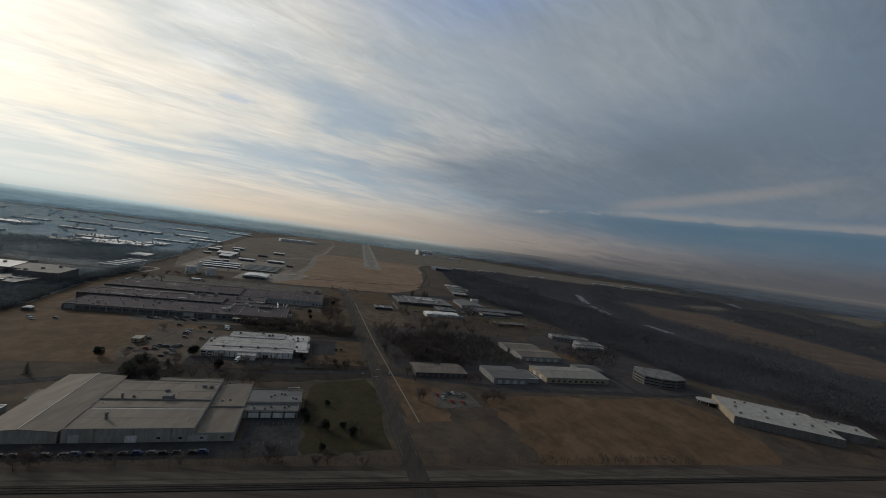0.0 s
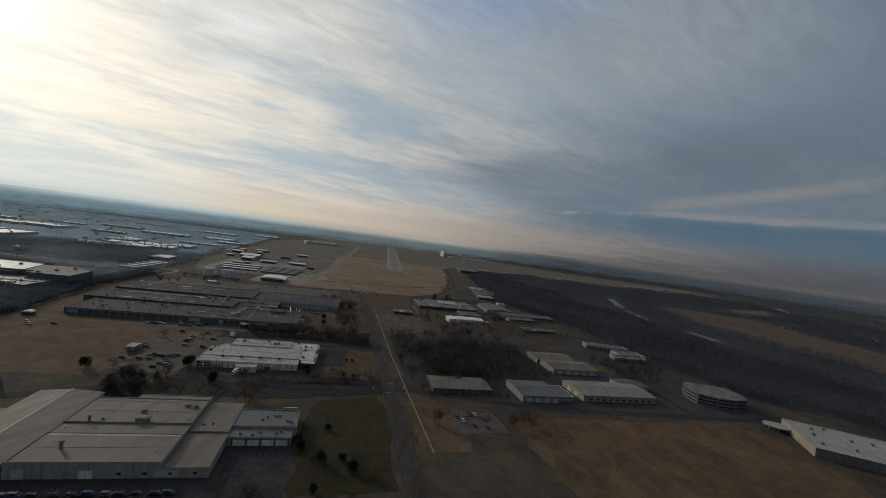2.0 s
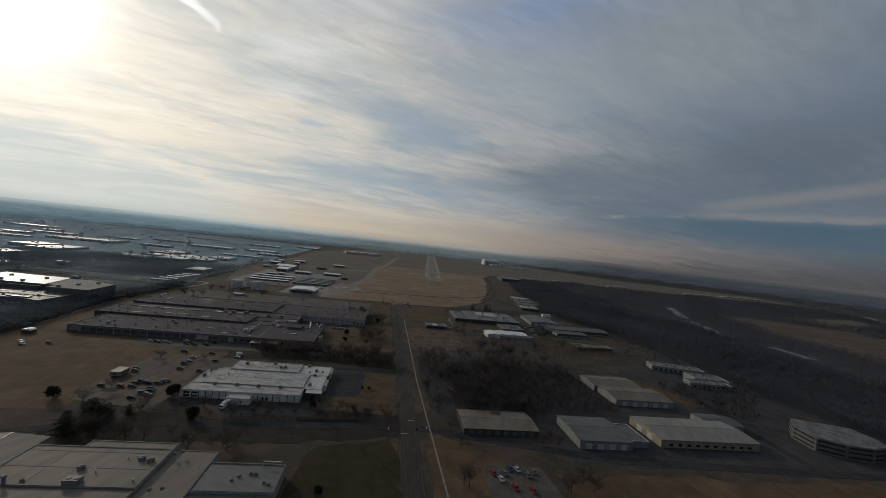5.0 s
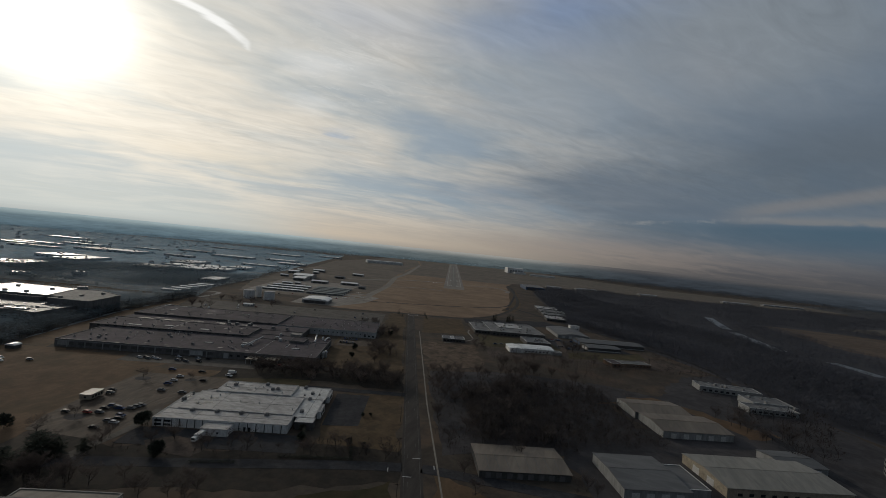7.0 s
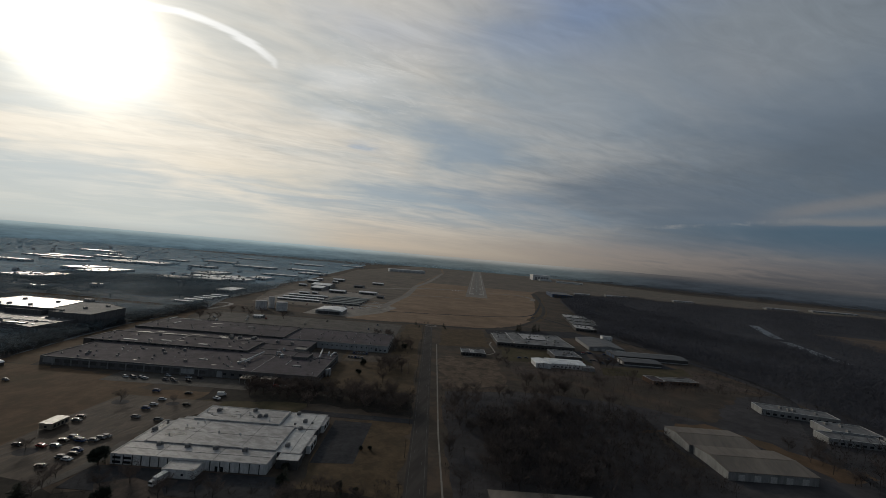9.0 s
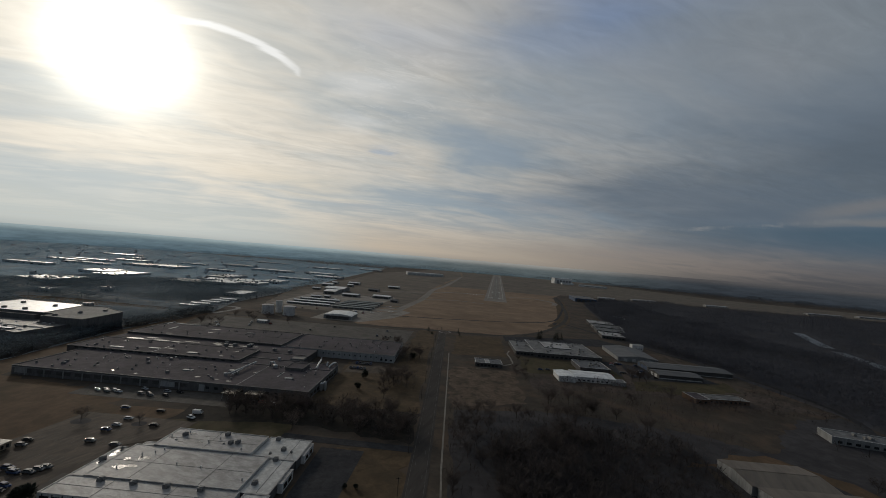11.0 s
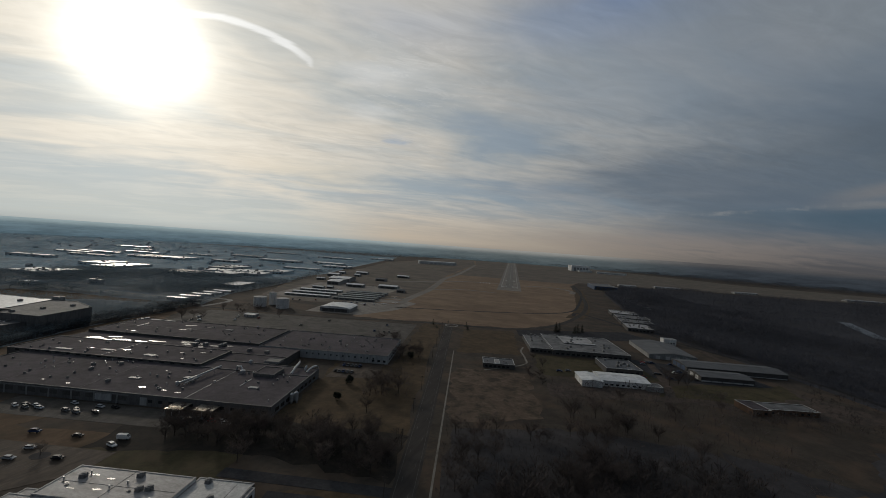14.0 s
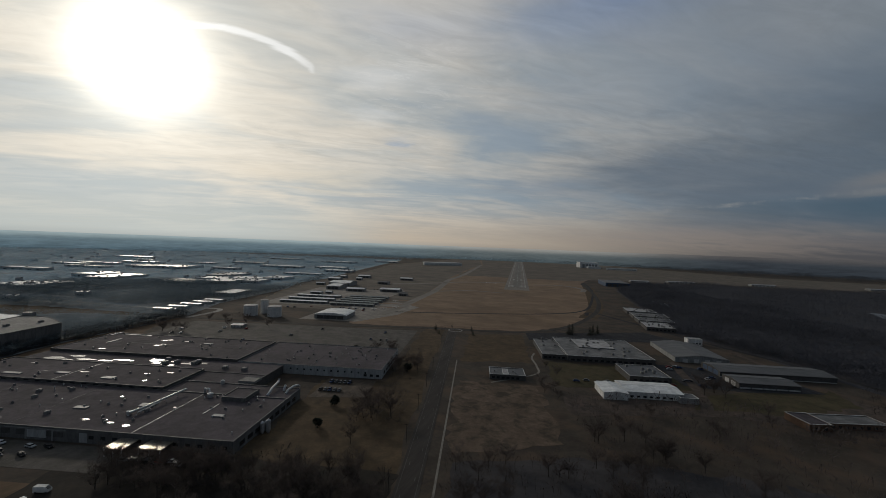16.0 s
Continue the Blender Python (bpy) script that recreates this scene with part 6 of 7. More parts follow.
def evergreen(seed, h, w, round_=False, blunt=0.8):
    """Trunk and crown: whorls of ragged drooping boughs, or for round_ a shrub of several lobes with a rough outline."""
    rng = random.Random(seed)
    trunk, crown = Mesh(), Mesh()
    limb(trunk, (0, 0, -0.1), (0, 0, 1), h * (0.5 if round_ else 0.9), h * 0.03, h * 0.008, rng, 0.03, 6, 2)
    if round_:
        lobes = [(Vector((w * 0.48 * math.cos(k * 2.4), w * 0.48 * math.sin(k * 2.4), h * rng.uniform(0.28, 0.72))), w * rng.uniform(0.42, 0.62)) for k in range(9)]
        for k in range(1600):
            middle, r = lobes[k % 9]
            way = Vector((rng.gauss(0, 1), rng.gauss(0, 1), rng.gauss(0.25, 0.9))).normalized()
            sprig(crown, middle + way * r * rng.uniform(0.55, 1.0), (way + Vector((0, 0, 0.35))).normalized(), w * rng.uniform(0.16, 0.34), rng)
        return trunk.data("trunk", M_BARK), crown.data("crown", M_NEEDLE)
    whorls = 13
    for k in range(whorls):
        f = (k + 0.5) / whorls
        for j in range(8):
            a = 2 * math.pi * (j + 0.37 * k + rng.uniform(-0.3, 0.3)) / 8
            far = w * (1 - f) ** blunt * rng.uniform(0.6, 1.18) + 0.15
            out = Vector((math.cos(a), math.sin(a), 0.30 - 0.55 * (1 - f))).normalized()
            root = Vector((0, 0, h * (0.07 + 0.9 * f) + rng.uniform(-0.2, 0.2)))
            for i in range(11):
                g = 0.12 + 0.88 * i / 10
                fan = (out + Vector((-math.sin(a), math.cos(a), 0)) * rng.uniform(-0.9, 0.9) + Vector((0, 0, rng.uniform(-0.25, 0.45)))).normalized()
                sprig(crown, root + out * far * g, fan, far * rng.uniform(0.22, 0.40) + 0.12, rng)
    return trunk.data("trunk", M_BARK), crown.data("crown", M_NEEDLE)


def tree_thing(name, data, e, m, label, category, scale=1.0, turn=0.0, group=""):
    ob = thing(name, e, m, label, category, group, turn=turn)
    part("trunk", data[0], M_BARK, ob)
    part("crown", data[1], M_TWIG, ob)
    ob.scale = (scale,) * 3
    return ob


BARE = [bare_tree(300 + k, 11, 0.8 + 0.12 * k) for k in range(5)]
PINE = [evergreen(400 + k, 9, 2.4) for k in range(2)]
BUSH = [evergreen(410 + k, 5.2, 2.7, True) for k in range(2)]
rng = random.Random(77)
kinds = [tree_thing("bare_tree", BARE[k], (40, 30, 20, -8, 36)[k], (470, 505, 458, 470, 560)[k], "bare brown winter tree beside the factory lawn", "tree", 1.0, 40 * k, "bare trees") for k in range(5)]


def bare(e, m, size=1.0):
    k = kinds[rng.randrange(5)]
    t = copy_thing(k, place(e, m, 0, rng.uniform(0, 360)))
    t.scale = (size * rng.uniform(0.8, 1.2),) * 3
    return t


def grove(x0, x1, y0, y1, count, size=1.0):
    for _ in range(count):
        bare(rng.uniform(x0, x1), rng.uniform(y0, y1), size)


grove(-64, -12, 454, 474, 26, 1.0)
grove(-12, 54, 440, 480, 30, 1.0)
grove(22, 46, 530, 560, 7, 1.2)
grove(26, 48, 600, 660, 8, 1.0)
grove(-8, 20, 668, 700, 3, 1.2)
grove(-70, -4, 334, 348, 7, 0.8)
grove(8, 54, 336, 350, 6, 0.8)
grove(-96, -70, 300, 314, 6, 0.9)
grove(-128, -84, 328, 344, 5, 0.8)
grove(-100, -20, 290, 312, 14, 0.8)
grove(80, 150, 415, 500, 34, 1.0)
grove(80, 150, 345, 415, 18, 1.0)
grove(138, 150, 560, 612, 4, 0.9)
grove(160, 275, 545, 580, 7, 0.8)
grove(150, 225, 450, 540, 20, 1.1)
grove(150, 160, 620, 660, 2, 0.8)
grove(8, 56, 205, 260, 4, 0.7)
grove(-105, 6, 196, 205, 8, 0.7)
grove(-30, 56, 186, 204, 6, 0.7)
grove(85, 96, 262, 330, 4, 0.9)
grove(136, 160, 262, 320, 7, 0.9)
grove(300, 345, 380, 440, 10, 1.0)
grove(-240, -140, 700, 780, 9, 1.0)
grove(250, 275, 600, 640, 5, 1.1)
for e, m in ((-123, 427), (-118.5, 363), (-93, 430.5), (-88, 345)):
    bare(e, m, 0.72)
for e, m, r in ((-123, 427, 5.0), (-118.5, 363, 5.0), (-93, 430.5, 4.0)):
    patch("planting_bed", [(e + r * math.cos(a * math.pi / 8), m + 0.8 * r * math.sin(a * math.pi / 8)) for a in range(16)], M_LITTER, "round dark planting bed in the parking lot", 0.13)
for k, (e, m, s) in enumerate(((6.1, 550, 1.1), (7.3, 520, 0.95), (38.5, 625, 1.2), (-20, 680, 0.9), (19.8, 231, 1.1), (35, 223, 1.0), (7.5, 250, 0.9), (22, 264, 0.7), (18, 208, 0.7), (30, 232, 0.8), (9, 243, 1.0), (-80, 357, 1.5), (-138.5, 346, 1.35), (-56, 328, 1.3), (4, 352, 0.8))):
    tree_thing("evergreen_shrub", BUSH[k % 2], e, m, "dark round evergreen shrub on the lawn", "shrub", s, 50 * k, "evergreen shrubs")
for k, (e, m, s) in enumerate(((202, 806, 1.5), (207, 812, 1.4), (226, 806, 1.3), (231, 812, 1.4), (238, 817, 1.3), (86, 792, 0.8), (88, 772, 0.7), (44, 790, 0.9), (50, 770, 0.6), (62, 810, 0.5), (5, 355, 0.8), (-159.5, 307, 0.9))):
    tree_thing("conifer", PINE[k % 2], e, m, "small dark conifer with dense needles", "conifer", s, 70 * k, "conifers")


WIDE = [evergreen(420 + k, 9.5, 5.0, blunt=0.55) for k in range(2)]
for k, (e, m, z) in enumerate(((-102, 322, 1.3), (-107, 326, 1.0), (-97, 325, 0.9), (-105.6, 309, 1.15), (-112, 318, 0.7), (-90, 331, 0.6))):
    tree_thing("spruce", WIDE[k % 2], e, m, "tall broad dark spruce with ragged boughs beside the street", "spruce", z, 60 * k, "spruces beside the street")
for k, (e, m, z) in enumerate(((33.1, 388.6, 0.42), (37.8, 389.4, 0.42), (30, 352, 0.6), (38, 349, 0.5), (2, 364, 0.7))):
    tree_thing("clipped_shrub", BUSH[k % 2], e, m, "small dark clipped shrub on brown grass", "shrub", z, 80 * k, "clipped shrubs")


def hedge(points, wide, tall, label, seed):
    """A trimmed hedge: many short sprays that fill a long low box."""
    r = random.Random(seed)
    ob = thing("hedge", 0, 0, label, "hedge")
    leaves = Mesh()
    for (xa, ya), (xb, yb) in zip(points, points[1:]):
        far = math.hypot(xb - xa, yb - ya)
        for _ in range(int(far * 26)):
            f = r.random()
            x, y = xa + (xb - xa) * f + r.uniform(-wide, wide) / 2, ya + (yb - ya) * f + r.uniform(-wide, wide) / 2
            q = Vector((x, y, tall * r.uniform(0.1, 0.95)))
            v = Vector((r.uniform(-1, 1), r.uniform(-1, 1), r.uniform(-0.2, 0.8))).normalized() * r.uniform(0.3, 0.6)
            side = v.cross(Vector((r.uniform(-1, 1), r.uniform(-1, 1), 1))).normalized() * 0.22
            leaves.face(q - side, q + side, q + v)
    part("foliage", leaves, M_NEEDLE, ob)
    return ob


hedge([(-40, 324.5), (-20, 326.5)], 1.6, 1.4, "low dark trimmed hedge along the street", 61)
hedge([(-2, 334), (33, 335.5)], 1.4, 1.2, "low dark trimmed hedge along the street", 62)
hedge([(33, 335.5), (31.5, 348)], 1.4, 1.2, "low dark trimmed hedge beside the lawn", 63)


# ---- woods: far too many trees to count ----
def inside(x, y, outline):
    hit = np.zeros(len(x), bool)
    for (xa, ya), (xb, yb) in zip(outline, outline[1:] + outline[:1]):
        cross = (ya > y) != (yb > y)
        hit ^= cross & (x < (xb - xa) * (y - ya) / (yb - ya + 1e-9) + xa)
    return hit


def woods(name, outline, holes, gap, height, sprays, label, seed, material=M_WOODS, thin=0.0, lean=0.55, level=0.0, broad=1.0):
    """Bare trees on a shaken grid inside an outline: each a thin trunk and many slender sprays."""
    r = np.random.RandomState(seed)
    xs, ys = [p[0] for p in outline], [p[1] for p in outline]
    gx, gy = np.meshgrid(np.arange(min(xs), max(xs), gap), np.arange(min(ys), max(ys), gap))
    x, y = gx.ravel() + r.uniform(-0.6, 0.6, gx.size) * gap, gy.ravel() + r.uniform(-0.6, 0.6, gx.size) * gap
    keep = inside(x, y, outline) & (r.rand(len(x)) > thin)
    for hole in holes:
        keep &= ~inside(x, y, hole)
    x, y = x[keep], y[keep]
    count = len(x)
    h = height * r.uniform(0.6, 1.25, count) * (0.85 + 0.3 * np.sin(x / 47.0) * np.cos(y / 61.0))
    foot = np.stack([x, y, np.zeros(count)], 1)
    a = r.uniform(0, np.pi, count)
    half = np.stack([np.cos(a), np.sin(a), 0 * a], 1) * (0.014 * h)[:, None]
    trunk = np.stack([foot - half, foot + half, foot + np.stack([0 * h, 0 * h, 0.7 * h], 1)], 1)[:, None]
    # sprays leave the trunk and fan out and up
    s = r.uniform(0.25, 0.75, (count, sprays))
    turn = r.uniform(0, 2 * np.pi, (count, sprays))
    reach = r.uniform(0.16, 0.42, (count, sprays)) * h[:, None] * lean / 0.55
    rise = r.uniform(0.05, 0.42, (count, sprays)) * h[:, None] * (1 - level)
    out = np.stack([np.cos(turn), np.sin(turn), 0 * turn], -1)
    root = foot[:, None] + np.stack([0 * s, 0 * s, s * h[:, None]], -1) + out * (reach * r.uniform(0.0, 0.7, (count, sprays)))[..., None]
    tip = root + out * reach[..., None] + np.stack([0 * s, 0 * s, rise], -1)
    cross = np.stack([-np.sin(turn), np.cos(turn), r.uniform(-0.8, 0.8, (count, sprays)) * (1 - level)], -1) * (r.uniform(0.02, 0.05, (count, sprays)) * broad * h[:, None])[..., None]
    spray = np.stack([root - cross * 0.5, tip + cross, tip - cross * 0.4], 2)
    v = np.concatenate([trunk, spray], 1).reshape(-1, 3)
    me = bpy.data.meshes.new(name)
    me.vertices.add(len(v))
    me.vertices.foreach_set("co", v.astype(np.float32).ravel())
    c = len(v) // 3
    me.loops.add(3 * c)
    me.loops.foreach_set("vertex_index", np.arange(3 * c, dtype=np.int32))
    me.polygons.add(c)
    me.polygons.foreach_set("loop_start", np.arange(0, 3 * c, 3, dtype=np.int32))
    me.update(calc_edges=True)
    me.materials.append(material)
    ob = new(name, me)
    ob.matrix_world = place(0, 0)
    return tagged(ob, label, "woods", kind="stuff")


WOODS = [(342, 850), (455, 1411), (521, 1517), (600, 1700), (875, 1770), (1080, 1690), (1384, 1730), (1900, 1700), (1900, 300), (760, 60), (520, 60), (470, 300), (415, 345), (400, 430), (405, 560), (388, 677), (370, 755)]
near_woods = [p for p in [(342, 850), (455, 1411), (521, 1517), (600, 1700), (640, 1500), (640, 60), (520, 60), (480, 300), (418, 345), (402, 430), (407, 560), (395, 690), (372, 755)]]
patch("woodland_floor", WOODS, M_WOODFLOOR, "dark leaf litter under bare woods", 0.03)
woods("bare_woods", near_woods, [[(450, 1110), (470, 1108), (480, 1160), (474, 1212), (452, 1206)]], 6.0, 12, 36, "dense dark bare winter woods beside the sheds", 1, level=0.35)
far_woods = [(640, 1500), (600, 1700), (875, 1770), (1080, 1690), (1384, 1730), (1900, 1700), (1900, 300), (760, 60), (640, 60)]
woods("bare_woods", far_woods, [strip(smooth_line([(745, 520), (737, 498), (715, 431), (709, 383), (718, 350)]), 16), *[strip(reach, 34) for reach in REACHES], MEADOW, [(1250, 1180), (1700, 1330), (1640, 1200), (1300, 1080)], [(1840, 1330), (1900, 1370), (2110, 1570), (2040, 1560)]], 9.0, 13, 20, "dark bare winter woods along the river", 2, level=0.45)
# woods and suburb to the west
WEST = [(-262, 250), (-262, 480), (-280, 640), (-272, 800), (-300, 905), (-300, 1180), (-340, 1700), (-400, 3000), (-2600, 3000), (-3200, 1200), (-1200, 250)]
hall_holes = [[(-442, 560), (-308, 556), (-303, 604), (-290, 604), (-292, 664), (-330, 684), (-350, 690), (-442, 690)], [(-560, 742), (-480, 742), (-400, 776), (-300, 784), (-300, 804), (-390, 804), (-470, 812), (-560, 806)], [(-345, 815), (-300, 815), (-300, 945), (-345, 945)], [(-368, 974), (-320, 974), (-320, 1048), (-368, 1048)], strip([(-267, 855), (-365, 840), (-470, 852), (-700, 900)], 26)]
hall_holes += [[(e - 3, m - 5), (e + w + 3, m - 5), (e + w + 3, m + l + 3), (e - 3, m + l + 3)] for e, m, w, l in FAR]
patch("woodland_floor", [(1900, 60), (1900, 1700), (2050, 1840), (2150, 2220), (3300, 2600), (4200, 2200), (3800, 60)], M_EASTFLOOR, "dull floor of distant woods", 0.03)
# the west floor's pale blue is haze put into its colour
patch("woodland_floor", WEST, M_HAZEDFLOOR, "dark leaf litter under bare woods", 0.03)
patch("clearing", [(-560, 745), (-480, 745), (-400, 778), (-300, 786), (-300, 802), (-390, 802), (-470, 810), (-560, 804)], M_RUST, "brown grass clearing between woods", 0.044)
patch("woodland_floor", [(-262, 250), (-262, 480), (-280, 640), (-272, 800), (-300, 905), (-300, 1180), (-700, 1180), (-900, 700), (-700, 250)], M_MIDHAZEFLOOR, "leaf litter under bare woods", 0.036)
woods("bare_woods", [(-262, 250), (-262, 480), (-280, 640), (-272, 800), (-300, 905), (-300, 1000), (-470, 1000), (-470, 250)], hall_holes, 5.4, 11, 40, "dark bare woods round the shopping hall", 3, M_MIDHAZEWOODS, thin=0.08, lean=0.8, level=0.7, broad=0.9)
woods("bare_woods", [(-470, 250), (-470, 1000), (-300, 1000), (-300, 1180), (-700, 1180), (-900, 700), (-700, 250)], hall_holes, 6.6, 12, 18, "dark bare woods beyond the shopping hall", 28, M_MIDHAZEWOODS, thin=0.08, lean=0.95, level=0.6, broad=2.2)
woods("bare_woods", [(-300, 1180), (-340, 1700), (-400, 3000), (-2600, 3000), (-3200, 1200), (-1200, 250), (-700, 250), (-900, 700), (-700, 1180)], hall_holes, 12, 9, 13, "distant bare woods among suburbs", 4, M_HAZEDWOODS, thin=0.3, lean=1.2, level=0.5, broad=2.6)
woods("bare_woods", [(-2600, 3000), (-400, 3000), (-100, 3620), (700, 3590), (700, 4300), (-2600, 4300)], [], 30, 18, 12, "distant line of dark woods beyond the airfield", 5, M_HAZEDWOODS, lean=1.3, level=0.4, broad=2.4)
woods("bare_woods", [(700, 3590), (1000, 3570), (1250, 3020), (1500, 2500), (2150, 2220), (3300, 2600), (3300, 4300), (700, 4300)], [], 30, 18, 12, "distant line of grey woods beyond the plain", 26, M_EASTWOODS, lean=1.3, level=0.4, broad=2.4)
BELT = [(-264, 400), (-300, 400), (-298, 640), (-288, 806), (-273, 800), (-281, 640), (-264, 482)]
patch("woodland_floor", BELT, M_LITTER, "dark leaf litter under bare woods", 0.055)
woods("bare_woods", BELT, [], 4.4, 11, 60, "dark belt of bare trees beside the factory field", 27, M_BELT, level=0.7, broad=0.9)
woods("bare_woods", [(-275, 800), (-292, 806), (-310, 1000), (-330, 1250), (-400, 1800), (-372, 1800), (-300, 1250), (-284, 1000)], [[(-345, 815), (-300, 815), (-300, 945), (-345, 945)]], 7.0, 9, 26, "dark belt of bare trees along the airfield", 30, M_BELT, level=0.7, broad=1.2, thin=0.15)
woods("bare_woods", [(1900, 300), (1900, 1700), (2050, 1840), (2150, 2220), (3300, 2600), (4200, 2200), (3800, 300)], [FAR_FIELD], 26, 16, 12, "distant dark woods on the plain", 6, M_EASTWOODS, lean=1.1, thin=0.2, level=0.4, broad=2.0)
woods("scrub", [(78, 345), (152, 345), (152, 505), (78, 500)], [[(94, 322), (148, 322), (148, 357), (94, 357)]], 4.5, 5, 12, "tangled bare scrub beside the footpath", 7, M_DARKTWIG, thin=0.2)
woods("scrub", [(-400, 214), (-140, 199.5), (50, 189), (250, 178), (250, 186), (50, 199), (-23, 202), (-160, 207), (-400, 222)], [], 2.6, 3.6, 20, "low scrub along the railway", 8, M_TWIG)
woods("bare_woods", [(105, 350), (160, 352), (225, 365), (225, 470), (150, 475), (100, 440)], [[(160, 305), (300, 305), (300, 372), (160, 362)], [(94, 322), (148, 322), (148, 357), (94, 357)]], 4.2, 9, 40, "dense dark grove of bare trees among sheds", 13, M_DARKTWIG, thin=0.1)
woods("scrub", [(150, 445), (228, 445), (275, 480), (275, 590), (150, 590)], [], 5.0, 6, 12, "tangled bare scrub among sheds", 9, M_TWIG, thin=0.25)
woods("scrub", [(300, 360), (330, 360), (402, 430), (407, 560), (392, 650), (345, 600), (330, 470)], [[(335, 440), (400, 440), (402, 530), (335, 530)]], 6.0, 8, 14, "bare scrub at the edge of woods", 10, M_DARKTWIG, thin=0.2)
woods("scrub", [(-270, 790), (-150, 790), (-140, 806), (-270, 812)], [], 5.0, 5, 12, "bare hedge beside the tanks", 11, M_TWIG)
woods("scrub", [(390, 180), (520, 60), (640, 60), (640, 330), (470, 300)], [[(345, 230), (400, 185), (480, 195), (480, 230), (440, 255), (380, 292)]], 6.0, 8, 16, "bare scrub round the long hall", 12, M_TWIG, thin=0.25)
woods("scrub", [(-64, 456), (-10, 452), (57, 438), (57, 478), (-14, 484), (-64, 474)], [], 4.6, 7.5, 22, "dense brown bare thicket before the factory", 14, M_DARKTWIG, thin=0.3)
woods("scrub", [(78, 505), (137, 522), (137, 612), (78, 612)], [], 7.0, 1.6, 14, "low dark tufts on the vacant lot", 15, M_TWIG, thin=0.45)
woods("scrub", [(-85, 318), (58, 334), (58, 356), (-30, 346), (-85, 346)], [strip([(-100, 318), (-30, 325), (30, 330), (59, 331)], 9), [(-60, 335), (-28, 335), (-28, 352), (-60, 352)]], 4.2, 4.0, 26, "brown bare thicket along the street", 16, M_DARKTWIG, thin=0.3)
woods("scrub", [(262, 534), (345, 538), (345, 560), (300, 562), (282, 556)], [], 4.5, 8, 22, "bare thicket before the brick building", 17, M_TWIG, thin=0.2)
woods("scrub", [(22, 525), (50, 525), (50, 585), (24, 580)], [], 5.0, 8, 24, "clump of bare trees on the lawn", 18, M_TWIG, thin=0.3)
woods("scrub", [(28, 600), (52, 600), (52, 690), (26, 690)], [], 7.0, 8, 24, "clump of bare trees on the lawn", 19, M_TWIG, thin=0.4)
woods("scrub", [(-18, 480), (56, 485), (56, 790), (30, 790), (25, 600), (-15, 560)], [], 9.0, 1.2, 10, "dull tufts on the worn lawn", 20, M_TWIG, thin=0.5)
woods("scrub", [(-260, 335), (-130, 335), (-132, 450), (-235, 480), (-260, 478)], [], 9.0, 0.9, 10, "dry grass tufts on the brown field", 21, M_TWIG, thin=0.4)
woods("scrub", strip(smooth_line([(-34, 868), (6, 878), (89, 905), (139, 926), (206, 955), (268, 1013), (312, 1110), (334, 1212)]), 5), [], 3.0, 1.3, 12, "dark weeds along the airfield track", 22, M_TWIG, thin=0.45)
woods("scrub", [(136, 1012), (170, 1016), (170, 1026), (136, 1022)], [], 2.5, 1.3, 12, "dark weeds on the airfield", 23, M_TWIG, thin=0.3)
woods("scrub", [(-20, 800), (50, 806), (110, 810), (150, 812), (150, 818), (100, 817), (40, 813), (-20, 807)], [], 2.6, 1.4, 12, "dark weeds along the airfield fence", 24, M_TWIG, thin=0.35)
woods("scrub", [(-112, 298), (-84, 300), (-84, 314), (-112, 312)], [], 5.0, 7, 24, "dense brown bare thicket behind the warehouse", 25, M_DARKTWIG, thin=0.2)
# far houses, as specks among the trees
r = np.random.RandomState(9)
specks, dull = Mesh(), Mesh()
for _ in range(170):
    e, m = (r.uniform(1180, 1500), r.uniform(560, 1050)) if r.rand() < 0.25 else (r.uniform(-2600, -450), r.uniform(1000, 2900))
    into = dull if e > 0 else specks
    w, l = r.uniform(6, 9), r.uniform(7, 12)
    into.box(e, e + w, m, m + l, 0, 4.5)
    into.face((e - 0.4, m - 0.4, 4.4), (e + w + 0.4, m - 0.4, 4.4), (e + w + 0.4, m + l / 2, 7.2), (e - 0.4, m + l / 2, 7.2))
    into.face((e - 0.4, m + l / 2, 7.2), (e + w + 0.4, m + l / 2, 7.2), (e + w + 0.4, m + l + 0.4, 4.4), (e - 0.4, m + l + 0.4, 4.4))
houses = new("far_houses", specks.data("far_houses", M_PALEWALL))
houses.matrix_world = place(0, 0)
tagged(houses, "scattered pale distant houses among woods", "houses", kind="stuff")
houses = new("far_houses", dull.data("far_houses", M_MIDWALL))
houses.matrix_world = place(0, 0)
tagged(houses, "scattered dull distant houses beyond the brown meadow", "houses", kind="stuff")

# low country rising to the horizon in one sheet of gentle ridges
steps, rings = 300, 14
land = Mesh()
for i in range(rings + 1):
    f = i / rings
    for j in range(steps):
        a = 2 * math.pi * j / steps
        swell = math.sin(5 * a + 4 * f) + 0.6 * math.sin(17 * a + 9 * f) + 0.4 * math.sin(53 * a + 25 * f)
        d = 3620 + 1180 * f
        land.v.append((d * math.cos(a), d * math.sin(a), -1 + 106 * f ** 1.15 + 2.4 * swell * math.sin(math.pi * min(1.0, f * 1.4)) + (1.1 * swell if i == rings else 0)))
for i in range(rings):
    for j in range(steps):
        q = (j + 1) % steps
        land.f.append((i * steps + j, (i + 1) * steps + j, (i + 1) * steps + q, i * steps + q))
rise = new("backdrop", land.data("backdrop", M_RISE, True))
tagged(rise, "low hazy wooded country along the horizon", "far country", kind="structure")


